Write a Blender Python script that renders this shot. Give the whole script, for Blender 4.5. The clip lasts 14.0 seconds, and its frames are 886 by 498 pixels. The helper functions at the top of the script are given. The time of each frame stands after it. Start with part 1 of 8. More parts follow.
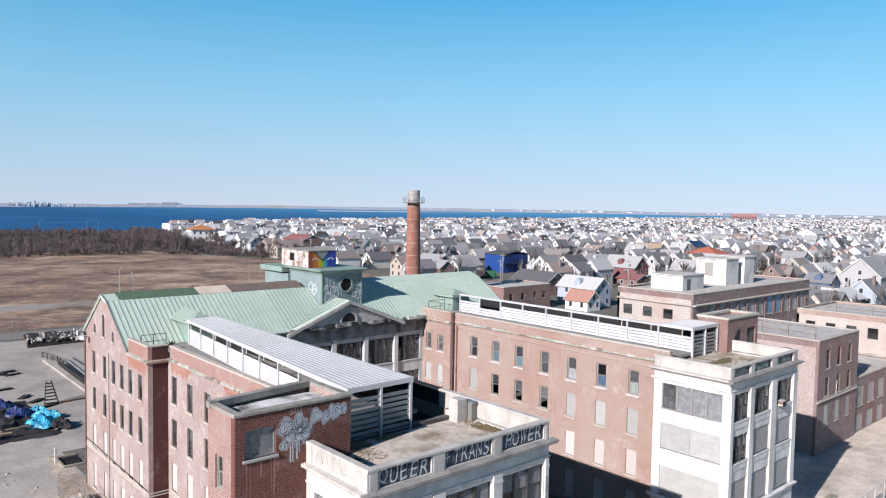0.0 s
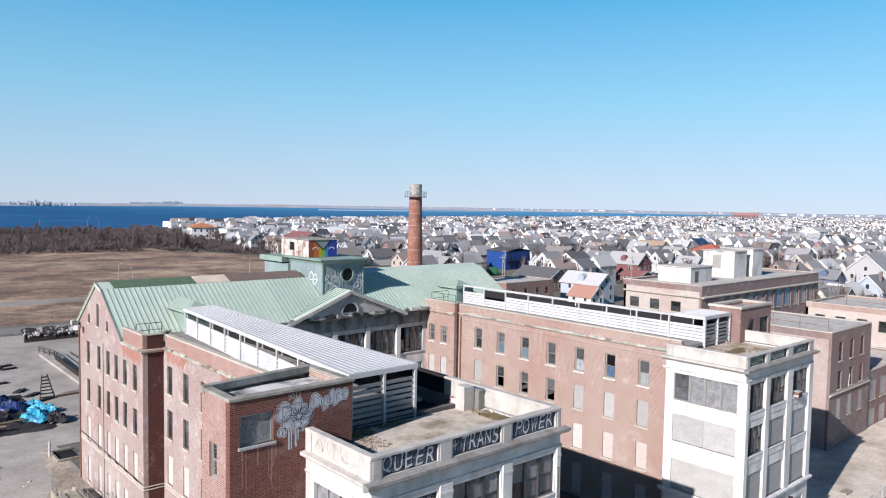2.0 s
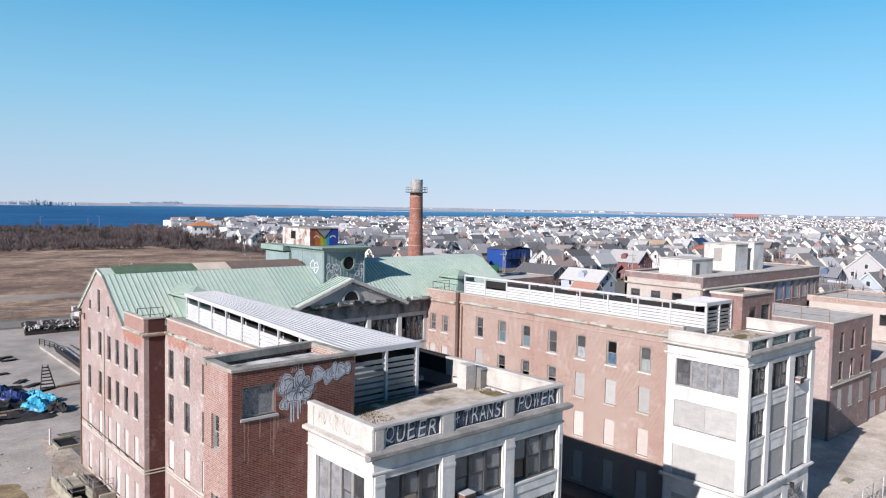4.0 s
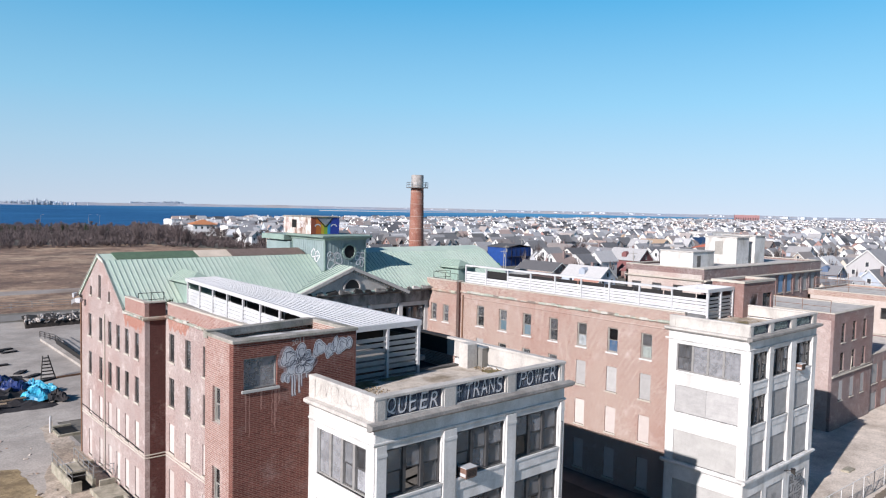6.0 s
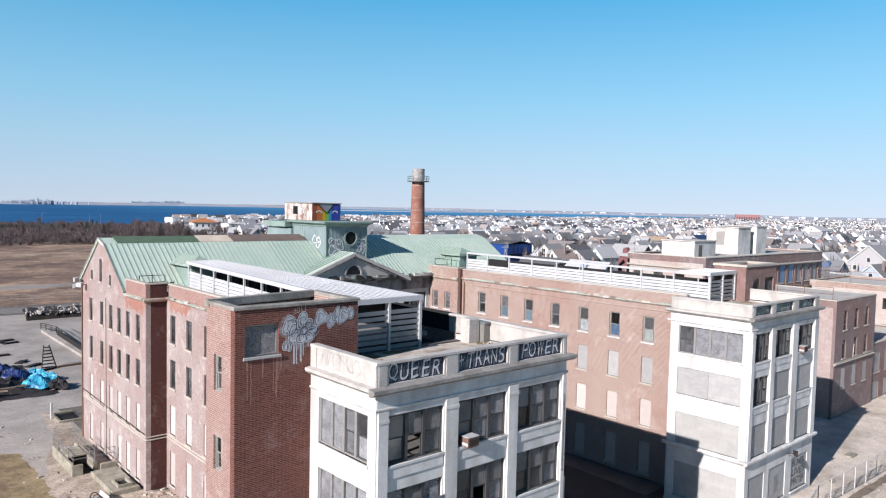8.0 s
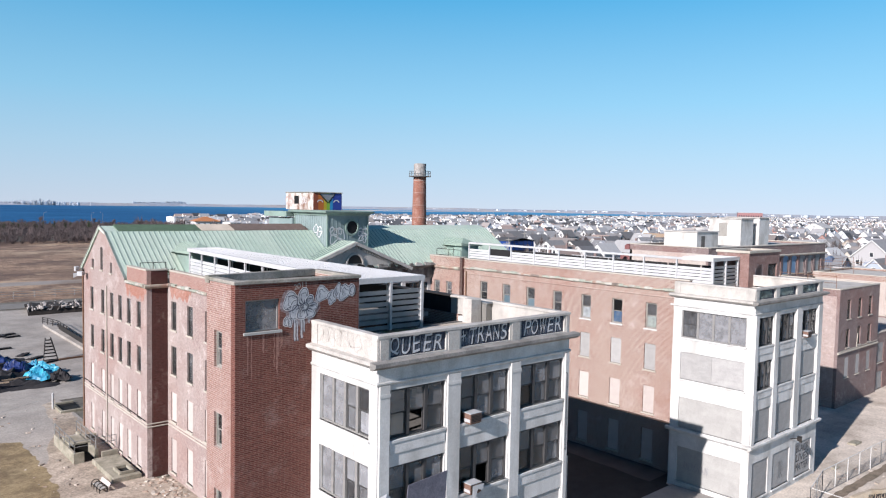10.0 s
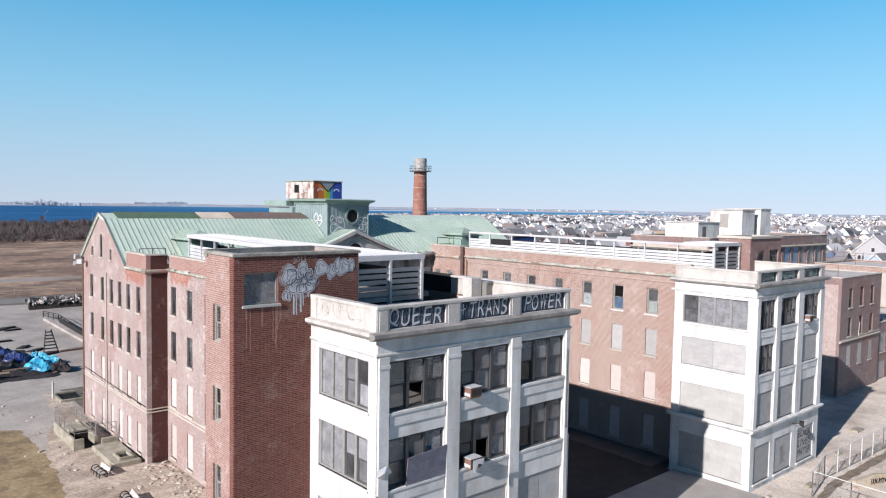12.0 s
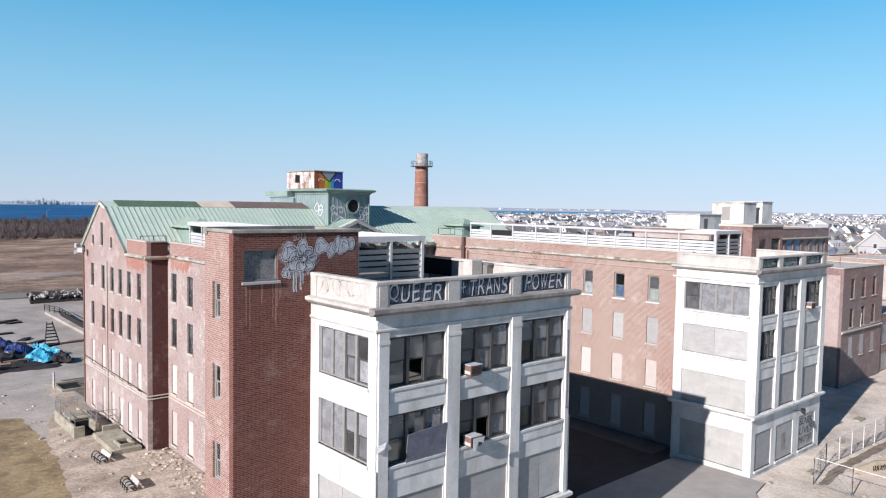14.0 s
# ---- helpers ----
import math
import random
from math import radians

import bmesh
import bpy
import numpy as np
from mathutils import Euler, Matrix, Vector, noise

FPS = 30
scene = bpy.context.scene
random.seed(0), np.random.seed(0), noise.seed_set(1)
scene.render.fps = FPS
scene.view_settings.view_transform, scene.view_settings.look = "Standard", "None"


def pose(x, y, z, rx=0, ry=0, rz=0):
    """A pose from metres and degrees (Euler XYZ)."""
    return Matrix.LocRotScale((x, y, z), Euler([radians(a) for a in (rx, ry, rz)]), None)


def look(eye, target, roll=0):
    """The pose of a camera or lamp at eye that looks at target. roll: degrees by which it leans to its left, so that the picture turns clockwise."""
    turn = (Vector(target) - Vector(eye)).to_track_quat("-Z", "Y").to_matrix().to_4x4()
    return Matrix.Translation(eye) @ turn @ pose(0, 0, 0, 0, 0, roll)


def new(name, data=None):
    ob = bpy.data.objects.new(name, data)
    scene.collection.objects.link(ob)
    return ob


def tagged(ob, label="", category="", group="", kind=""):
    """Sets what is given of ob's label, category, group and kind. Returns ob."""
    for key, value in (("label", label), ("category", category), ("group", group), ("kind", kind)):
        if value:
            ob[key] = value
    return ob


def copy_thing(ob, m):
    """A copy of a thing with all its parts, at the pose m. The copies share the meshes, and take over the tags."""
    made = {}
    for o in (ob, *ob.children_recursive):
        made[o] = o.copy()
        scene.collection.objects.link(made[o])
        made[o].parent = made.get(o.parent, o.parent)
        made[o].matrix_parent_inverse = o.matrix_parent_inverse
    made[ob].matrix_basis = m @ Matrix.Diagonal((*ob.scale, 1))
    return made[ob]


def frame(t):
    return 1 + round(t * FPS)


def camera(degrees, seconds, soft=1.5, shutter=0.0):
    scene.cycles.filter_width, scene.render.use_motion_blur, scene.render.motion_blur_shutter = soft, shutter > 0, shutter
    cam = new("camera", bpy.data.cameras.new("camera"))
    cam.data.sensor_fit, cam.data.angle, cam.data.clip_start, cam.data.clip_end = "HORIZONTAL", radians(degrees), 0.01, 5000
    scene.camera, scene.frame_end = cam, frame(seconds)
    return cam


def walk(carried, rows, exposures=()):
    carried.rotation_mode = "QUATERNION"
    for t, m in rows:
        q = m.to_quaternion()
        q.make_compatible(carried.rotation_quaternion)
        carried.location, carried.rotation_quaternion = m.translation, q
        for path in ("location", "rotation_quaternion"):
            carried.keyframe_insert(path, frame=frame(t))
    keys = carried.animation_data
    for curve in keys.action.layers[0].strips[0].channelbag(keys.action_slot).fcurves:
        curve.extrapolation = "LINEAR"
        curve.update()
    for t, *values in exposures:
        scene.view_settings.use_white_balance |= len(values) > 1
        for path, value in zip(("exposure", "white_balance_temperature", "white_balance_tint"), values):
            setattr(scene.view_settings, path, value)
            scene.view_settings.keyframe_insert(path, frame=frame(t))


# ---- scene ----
cam = camera(63.0, 14.0, soft=1.2)
PATH = [
    (0, (1.127, 1.252, 29.341), (2.452, 2.746, 29.223), 1.0),
    (0.5, (1.508, 1.902, 29.031), (2.833, 3.396, 28.913), 1.0),
    (1, (1.928, 2.501, 28.710), (3.251, 3.996, 28.592), 1.0),
    (1.5, (2.122, 2.781, 28.399), (3.444, 4.276, 28.280), 1.0),
    (2, (2.205, 2.877, 28.080), (3.528, 4.373, 27.960), 1.0),
    (2.5, (2.246, 2.943, 27.723), (3.568, 4.438, 27.604), 1.1),
    (5, (2.013, 2.891, 26.086), (3.335, 4.387, 25.970), 1.2),
    (5.5, (2.034, 2.916, 25.753), (3.356, 4.412, 25.637), 1.3),
    (6, (2.047, 2.935, 25.395), (3.369, 4.432, 25.280), 1.3),
    (6.5, (2.06, 2.929, 25.010), (3.381, 4.426, 24.894), 1.3),
    (7, (2.079, 2.948, 24.626), (3.4, 4.445, 24.510), 1.3),
    (7.5, (2.056, 2.943, 24.243), (3.377, 4.441, 24.128), 1.3),
    (8, (2.049, 2.979, 23.880), (3.369, 4.477, 23.765), 1.3),
    (10.5, (2.246, 3.089, 22.391), (3.562, 4.591, 22.275), 1.1),
    (11, (2.286, 3.082, 22.065), (3.601, 4.584, 21.949), 1.1),
    (11.5, (2.305, 3.084, 21.737), (3.62, 4.587, 21.621), 1.0),
    (12, (2.338, 3.119, 21.425), (3.652, 4.622, 21.309), 1.0),
    (12.5, (2.35, 3.16, 21.138), (3.663, 4.664, 21.022), 1.0),
    (13, (2.363, 3.191, 20.889), (3.675, 4.696, 20.772), 0.9),
    (13.5, (2.404, 3.153, 20.636), (3.716, 4.658, 20.518), 1.0),
    (14, (2.426, 3.096, 20.399), (3.737, 4.602, 20.281), 1.0),
]
walk(cam, [(t, look(eye, target, roll)) for t, eye, target, roll in PATH], [(0.0, 0.75, 6320, 14.5), (14.0, 0.75, 6320, 14.5)])

# ---- light ----
world = bpy.data.worlds.new("sky")
scene.world = world
world.use_nodes = True
wn = world.node_tree.nodes
sky = wn.new("ShaderNodeTexSky")
sky.sky_type = "NISHITA"
sky.sun_disc = False
SUN_WAY = Vector((22.6, 4.3, -11.6)).normalized()
sky.sun_elevation = math.asin(-SUN_WAY.z)
sky.sun_rotation = math.atan2(-SUN_WAY.x, -SUN_WAY.y)
sky.air_density, sky.dust_density, sky.ozone_density = 0.85, 0.0, 2.2
wn["Background"].inputs["Strength"].default_value = 0.073
# a clear winter sky: pale blue haze low down, deeper blue above
wl_ = world.node_tree.links
geo = wn.new("ShaderNodeTexCoord")
sep = wn.new("ShaderNodeSeparateXYZ"); wl_.new(geo.outputs["Generated"], sep.inputs[0])
deep = wn.new("ShaderNodeValToRGB")
stops = [(0.0, (0.65, 0.79, 0.93)), (0.07, (0.50, 0.77, 0.95)), (0.14, (0.335, 0.715, 0.965)), (0.27, (0.112, 0.51, 0.86)), (0.4, (0.045, 0.21, 0.42)), (0.6, (0.018, 0.095, 0.26)), (1.0, (0.008, 0.05, 0.17))]
deep.color_ramp.elements[0].position, deep.color_ramp.elements[1].position = stops[0][0], stops[-1][0]
deep.color_ramp.elements[0].color, deep.color_ramp.elements[1].color = (*stops[0][1], 1), (*stops[-1][1], 1)
for p_, c_ in stops[1:-1]:
    deep.color_ramp.elements.new(p_).color = (*c_, 1)
wl_.new(sep.outputs[2], deep.inputs[0])
gain = wn.new("ShaderNodeVectorMath"); gain.operation = "SCALE"; gain.inputs[3].default_value = 7.0
wl_.new(deep.outputs[0], gain.inputs[0])
# the sky grows a little brighter away from the sun's side
east = wn.new("ShaderNodeMath"); east.operation = "MULTIPLY_ADD"; east.inputs[1].default_value, east.inputs[2].default_value = 0.75, 7.55
north = wn.new("ShaderNodeMath"); north.operation = "MULTIPLY_ADD"; north.inputs[1].default_value = -0.95
wl_.new(sep.outputs[0], east.inputs[0]); wl_.new(sep.outputs[1], north.inputs[0]); wl_.new(east.outputs[0], north.inputs[2])
wl_.new(north.outputs[0], gain.inputs[3])
blend = wn.new("ShaderNodeMix"); blend.data_type = "RGBA"; blend.inputs[0].default_value = 0.95
wl_.new(sky.outputs[0], blend.inputs[6]); wl_.new(gain.outputs[0], blend.inputs[7])
wl_.new(blend.outputs[2], wn["Background"].inputs["Color"])
sun = new("sun", bpy.data.lights.new("sun", "SUN"))
sun.data.energy = 5.0
sun.data.angle = radians(0.5)
sun.data.color = (1.0, 0.95, 0.9)
sun.matrix_world = Matrix.Translation((0, 0, 60)) @ SUN_WAY.to_track_quat("-Z", "Y").to_matrix().to_4x4()

# ---- materials ----
ALBEDO_SCALE = 0.69  # lowers every base colour alike, so that shade sits darker against the sky


def mat(name, base, rough=0.8, metal=0.0, var=0.25, scale=1.5, fine=14.0, bump=0.25, dist=0.03, tint=None, tint_scale=0.25, tint_amount=0.5, rnd=0.0, spec=0.3, island=False, streak=1.0):
    """A surface with grain at two scales: base colour, a broad stain towards tint, and fine speckle with relief."""
    m = bpy.data.materials.new(name)
    m.use_nodes = True
    nt = m.node_tree
    n, l = nt.nodes, nt.links
    b = n["Principled BSDF"]
    b.inputs["Roughness"].default_value = rough
    b.inputs["Metallic"].default_value = metal
    b.inputs["Specular IOR Level"].default_value = spec
    co = n.new("ShaderNodeTexCoord")
    broad = n.new("ShaderNodeTexNoise"); broad.inputs["Scale"].default_value = tint_scale; broad.inputs["Detail"].default_value = 6
    mid = n.new("ShaderNodeTexNoise"); mid.inputs["Scale"].default_value = scale; mid.inputs["Detail"].default_value = 8; mid.inputs["Roughness"].default_value = 0.65
    grain = n.new("ShaderNodeTexNoise"); grain.inputs["Scale"].default_value = fine; grain.inputs["Detail"].default_value = 4
    mp = n.new("ShaderNodeMapping"); mp.inputs["Scale"].default_value = (1, 1, streak)
    l.new(co.outputs["Object"], mp.inputs["Vector"])
    l.new(mp.outputs[0], broad.inputs["Vector"])
    for t in (mid, grain):
        l.new(co.outputs["Object"], t.inputs["Vector"])
    ramp = n.new("ShaderNodeMapRange"); ramp.inputs[1].default_value, ramp.inputs[2].default_value = 0.42, 0.66
    l.new(broad.outputs["Fac"], ramp.inputs[0])
    amt = n.new("ShaderNodeMath"); amt.operation = "MULTIPLY"; amt.inputs[1].default_value = tint_amount if tint else 0.0
    l.new(ramp.outputs[0], amt.inputs[0])
    mix = n.new("ShaderNodeMix"); mix.data_type = "RGBA"
    mix.inputs[6].default_value = (*base, 1); mix.inputs[7].default_value = (*(tint or base), 1)
    l.new(amt.outputs[0], mix.inputs[0])
    add = n.new("ShaderNodeMath"); add.operation = "ADD"
    l.new(mid.outputs["Fac"], add.inputs[0]); l.new(grain.outputs["Fac"], add.inputs[1])
    val = n.new("ShaderNodeMapRange"); val.inputs[1].default_value, val.inputs[2].default_value = 0.7, 1.3
    val.inputs[3].default_value, val.inputs[4].default_value = ALBEDO_SCALE * (1 - var), ALBEDO_SCALE * (1 + var)
    l.new(add.outputs[0], val.inputs[0])
    last = val.outputs[0]
    if rnd:
        if island:
            info = n.new("ShaderNodeNewGeometry"); src = info.outputs["Random Per Island"]
        else:
            info = n.new("ShaderNodeObjectInfo"); src = info.outputs["Random"]
        r = n.new("ShaderNodeMapRange"); r.inputs[3].default_value, r.inputs[4].default_value = 1 - rnd, 1 + rnd
        l.new(src, r.inputs[0])
        mul = n.new("ShaderNodeMath"); mul.operation = "MULTIPLY"
        l.new(last, mul.inputs[0]); l.new(r.outputs[0], mul.inputs[1]); last = mul.outputs[0]
    hsv = n.new("ShaderNodeHueSaturation")
    l.new(mix.outputs[2], hsv.inputs["Color"]); l.new(last, hsv.inputs["Value"])
    l.new(hsv.outputs[0], b.inputs["Base Color"])
    if bump:
        bp = n.new("ShaderNodeBump"); bp.inputs["Strength"].default_value = bump; bp.inputs["Distance"].default_value = dist
        l.new(add.outputs[0], bp.inputs["Height"]); l.new(bp.outputs[0], b.inputs["Normal"])
    return m


def brick_mat(name, c1, c2, mortar, stain, stain_amount=0.55, w=0.26, h=0.088, var=0.36, joint=0.014, lime=0.45, bare=0.3):
    """Coursed brickwork for upright walls along x or y, with stained and washed-out patches."""
    m = bpy.data.materials.new(name)
    m.use_nodes = True
    n, l = m.node_tree.nodes, m.node_tree.links
    b = n["Principled BSDF"]
    b.inputs["Roughness"].default_value = 0.88
    b.inputs["Specular IOR Level"].default_value = 0.2
    co = n.new("ShaderNodeTexCoord")
    sp = n.new("ShaderNodeSeparateXYZ"); l.new(co.outputs["Object"], sp.inputs[0])
    s = n.new("ShaderNodeMath"); l.new(sp.outputs[0], s.inputs[0]); l.new(sp.outputs[1], s.inputs[1])
    cb = n.new("ShaderNodeCombineXYZ"); l.new(s.outputs[0], cb.inputs[0]); l.new(sp.outputs[2], cb.inputs[1])
    br = n.new("ShaderNodeTexBrick")
    br.inputs["Scale"].default_value = 1.0
    br.inputs["Brick Width"].default_value, br.inputs["Row Height"].default_value = w, h
    br.inputs["Mortar Size"].default_value, br.inputs["Mortar Smooth"].default_value = joint, 0.2
    br.inputs["Color1"].default_value, br.inputs["Color2"].default_value, br.inputs["Mortar"].default_value = (*c1, 1), (*c2, 1), (*mortar, 1)
    l.new(cb.outputs[0], br.inputs["Vector"])
    broad = n.new("ShaderNodeTexNoise"); broad.inputs["Scale"].default_value = 0.22; broad.inputs["Detail"].default_value = 8; broad.inputs["Roughness"].default_value = 0.62
    l.new(co.outputs["Object"], broad.inputs["Vector"])
    ramp = n.new("ShaderNodeMapRange"); ramp.inputs[1].default_value, ramp.inputs[2].default_value = 0.45, 0.68; ramp.inputs[4].default_value = stain_amount
    l.new(broad.outputs["Fac"], ramp.inputs[0])
    mix = n.new("ShaderNodeMix"); mix.data_type = "RGBA"; mix.inputs[7].default_value = (*stain, 1)
    l.new(ramp.outputs[0], mix.inputs[0]); l.new(br.outputs["Color"], mix.inputs[6])
    fine = n.new("ShaderNodeTexNoise"); fine.inputs["Scale"].default_value = 8.0; fine.inputs["Detail"].default_value = 9; fine.inputs["Roughness"].default_value = 0.75
    l.new(co.outputs["Object"], fine.inputs["Vector"])
    val = n.new("ShaderNodeMapRange"); val.inputs[1].default_value, val.inputs[2].default_value = 0.32, 0.68
    val.inputs[3].default_value, val.inputs[4].default_value = ALBEDO_SCALE * (1 - var), ALBEDO_SCALE * (1 + var)
    l.new(fine.outputs["Fac"], val.inputs[0])
    # lime bloom in ragged patches, and redder fields where the wash has worn off
    bloom = n.new("ShaderNodeTexNoise"); bloom.inputs["Scale"].default_value = 0.75; bloom.inputs["Detail"].default_value = 12; bloom.inputs["Roughness"].default_value = 0.78
    l.new(co.outputs["Object"], bloom.inputs["Vector"])
    cut = n.new("ShaderNodeMapRange"); cut.inputs[1].default_value, cut.inputs[2].default_value, cut.inputs[4].default_value = 0.53, 0.66, lime
    l.new(bloom.outputs["Fac"], cut.inputs[0])
    pale = n.new("ShaderNodeMix"); pale.data_type = "RGBA"; pale.inputs[7].default_value = (0.70, 0.62, 0.58, 1)
    l.new(cut.outputs[0], pale.inputs[0]); l.new(mix.outputs[2], pale.inputs[6])
    field = n.new("ShaderNodeTexNoise"); field.inputs["Scale"].default_value = 0.13; field.inputs["Detail"].default_value = 7
    l.new(co.outputs["Object"], field.inputs["Vector"])
    worn = n.new("ShaderNodeMapRange"); worn.inputs[1].default_value, worn.inputs[2].default_value, worn.inputs[4].default_value = 0.50, 0.66, bare
    l.new(field.outputs["Fac"], worn.inputs[0])
    red = n.new("ShaderNodeMix"); red.data_type = "RGBA"; red.inputs[7].default_value = (0.33, 0.135, 0.10, 1)
    l.new(worn.outputs[0], red.inputs[0]); l.new(pale.outputs[2], red.inputs[6])
    hsv = n.new("ShaderNodeHueSaturation"); l.new(red.outputs[2], hsv.inputs["Color"]); l.new(val.outputs[0], hsv.inputs["Value"])
    l.new(hsv.outputs[0], b.inputs["Base Color"])
    bp = n.new("ShaderNodeBump"); bp.inputs["Strength"].default_value = 0.5; bp.inputs["Distance"].default_value = 0.015; bp.invert = True
    l.new(br.outputs["Fac"], bp.inputs["Height"]); l.new(bp.outputs[0], b.inputs["Normal"])
    return m


def plain(name, base, rough=0.6, metal=0.0, spec=0.4):
    return mat(name, base, rough, metal, var=0.12, scale=3.0, fine=30.0, bump=0.05, spec=spec)


def glass_mat(name, film, least=0.0, grey=0.5):
    """Old dusty window glass: clear with a mirror-like sheen and a film of dust."""
    m = bpy.data.materials.new(name)
    m.use_nodes = True
    n, l = m.node_tree.nodes, m.node_tree.links
    for x in list(n):
        n.remove(x)
    out = n.new("ShaderNodeOutputMaterial")
    clear = n.new("ShaderNodeBsdfTransparent"); clear.inputs[0].default_value = (0.72, 0.76, 0.76, 1)
    shine = n.new("ShaderNodeBsdfGlossy"); shine.inputs["Roughness"].default_value = 0.04
    dust = n.new("ShaderNodeBsdfDiffuse"); dust.inputs[0].default_value = (grey, grey, grey * 1.06, 1)
    fr = n.new("ShaderNodeFresnel"); fr.inputs[0].default_value = 1.5
    m1 = n.new("ShaderNodeMixShader"); l.new(fr.outputs[0], m1.inputs[0]); l.new(clear.outputs[0], m1.inputs[1]); l.new(shine.outputs[0], m1.inputs[2])
    co = n.new("ShaderNodeTexCoord"); tx = n.new("ShaderNodeTexNoise"); tx.inputs["Scale"].default_value = 2.0; tx.inputs["Detail"].default_value = 6
    l.new(co.outputs["Object"], tx.inputs["Vector"])
    info = n.new("ShaderNodeObjectInfo")
    mr = n.new("ShaderNodeMath"); mr.operation = "MULTIPLY_ADD"; mr.inputs[1].default_value, mr.inputs[2].default_value = film, least
    l.new(info.outputs["Random"], mr.inputs[0])
    mr2 = n.new("ShaderNodeMath"); mr2.operation = "MULTIPLY"; l.new(mr.outputs[0], mr2.inputs[0]); l.new(tx.outputs["Fac"], mr2.inputs[1])
    m2 = n.new("ShaderNodeMixShader"); l.new(mr2.outputs[0], m2.inputs[0]); l.new(m1.outputs[0], m2.inputs[1]); l.new(dust.outputs[0], m2.inputs[2])
    l.new(m2.outputs[0], out.inputs[0])
    return m


BRICK = brick_mat("weathered_red_brick", (0.235, 0.107, 0.077), (0.385, 0.242, 0.19), (0.57, 0.50, 0.455), (0.465, 0.365, 0.31), 0.5, w=0.30, h=0.104, var=0.30, joint=0.02, lime=0.4, bare=0.35)
BRICK_PINK = brick_mat("washed_pink_brick", (0.35, 0.25, 0.231), (0.42, 0.33, 0.31), (0.46, 0.395, 0.375), (0.50, 0.425, 0.40), 0.8, w=0.28, h=0.098, joint=0.012, lime=0.75, bare=0.28, var=0.34)
BRICK_RED = brick_mat("rebuilt_red_brick", (0.29, 0.13, 0.105), (0.39, 0.215, 0.18), (0.50, 0.40, 0.36), (0.43, 0.31, 0.275), 0.7, w=0.28, h=0.098, joint=0.014, lime=0.3, bare=0.3, var=0.25)
# red brick darkened for walls that the sun only grazes
BRICK_SHADE = brick_mat("shade_darkened_brick", (0.12, 0.033, 0.025), (0.20, 0.063, 0.048), (0.26, 0.15, 0.122), (0.18, 0.08, 0.064), 0.42, w=0.38, var=0.3, joint=0.017, lime=0.12, bare=0.0)
# brick for the end walls, with their deep shade put into the colour
BRICK_DEEP_SHADE = brick_mat("deep_shade_brick", (0.085, 0.024, 0.021), (0.13, 0.042, 0.035), (0.13, 0.07, 0.062), (0.11, 0.048, 0.043), 0.45, var=0.3, lime=0.15, bare=0.0)
# paler copy of the stair block's brick, sunlight put into its colour
BRICK_LIT = brick_mat("sunlit_coursed_brick", (0.295, 0.15, 0.122), (0.39, 0.232, 0.198), (0.50, 0.40, 0.36), (0.44, 0.31, 0.275), 0.6, w=0.32, h=0.1, joint=0.016, bare=0.35, var=0.3)
# lighter brick for the side building's left wall, sunlight painted in
BRICK_SUNWARD = brick_mat("sunlit_pale_brick", (0.36, 0.25, 0.225), (0.47, 0.37, 0.34), (0.56, 0.49, 0.46), (0.50, 0.42, 0.395), 0.6, lime=0.4, bare=0.15)
BRICK_DULL = brick_mat("dull_sooty_brick", (0.215, 0.105, 0.09), (0.30, 0.17, 0.15), (0.36, 0.27, 0.25), (0.30, 0.20, 0.18), 0.6, lime=0.35, bare=0.2)
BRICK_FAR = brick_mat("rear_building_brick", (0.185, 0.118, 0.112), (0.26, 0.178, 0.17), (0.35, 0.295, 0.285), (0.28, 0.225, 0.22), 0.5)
CHIMNEY_BRICK = brick_mat("chimney_brick", (0.27, 0.09, 0.06), (0.40, 0.165, 0.115), (0.40, 0.26, 0.21), (0.25, 0.10, 0.075), 0.7, lime=0.35)
WHITE = mat("white_tower_paint", (0.80, 0.79, 0.772), 0.75, var=0.12, scale=1.6, tint=(0.53, 0.515, 0.49), tint_scale=1.0, tint_amount=0.8, bump=0.12, streak=0.16)
CONCRETE = mat("old_cast_concrete", (0.62, 0.585, 0.545), 0.9, var=0.22, scale=1.2, tint=(0.43, 0.41, 0.38), tint_scale=0.9, tint_amount=0.65, bump=0.3, streak=0.35)
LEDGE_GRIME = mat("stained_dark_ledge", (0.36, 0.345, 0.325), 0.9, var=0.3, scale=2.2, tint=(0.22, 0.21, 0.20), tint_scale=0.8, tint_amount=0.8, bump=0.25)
GRIMY = mat("grimy_coping_stone", (0.40, 0.37, 0.33), 0.9, var=0.3, scale=2.0, tint=(0.20, 0.20, 0.16), tint_scale=0.9, tint_amount=0.8)
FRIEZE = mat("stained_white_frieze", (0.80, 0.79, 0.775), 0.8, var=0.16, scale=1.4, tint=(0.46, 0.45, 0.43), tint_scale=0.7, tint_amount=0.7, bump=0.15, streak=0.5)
STONE = mat("pale_stone_trim", (0.58, 0.53, 0.46), 0.85, var=0.15, tint=(0.42, 0.38, 0.32), tint_amount=0.5)
COPPER = mat("verdigris_copper_roof", (0.56, 0.68, 0.575), 0.6, 0.0, var=0.14, scale=0.9, tint=(0.68, 0.76, 0.655), tint_scale=0.25, tint_amount=0.7, bump=0.05, spec=0.3)
COPPER_TRIM = mat("verdigris_copper_trim", (0.30, 0.41, 0.36), 0.65, var=0.2, tint=(0.22, 0.27, 0.24), tint_amount=0.5, bump=0.1)
SEAM = mat("dull_copper_seam", (0.36, 0.46, 0.39), 0.65, var=0.15, bump=0)
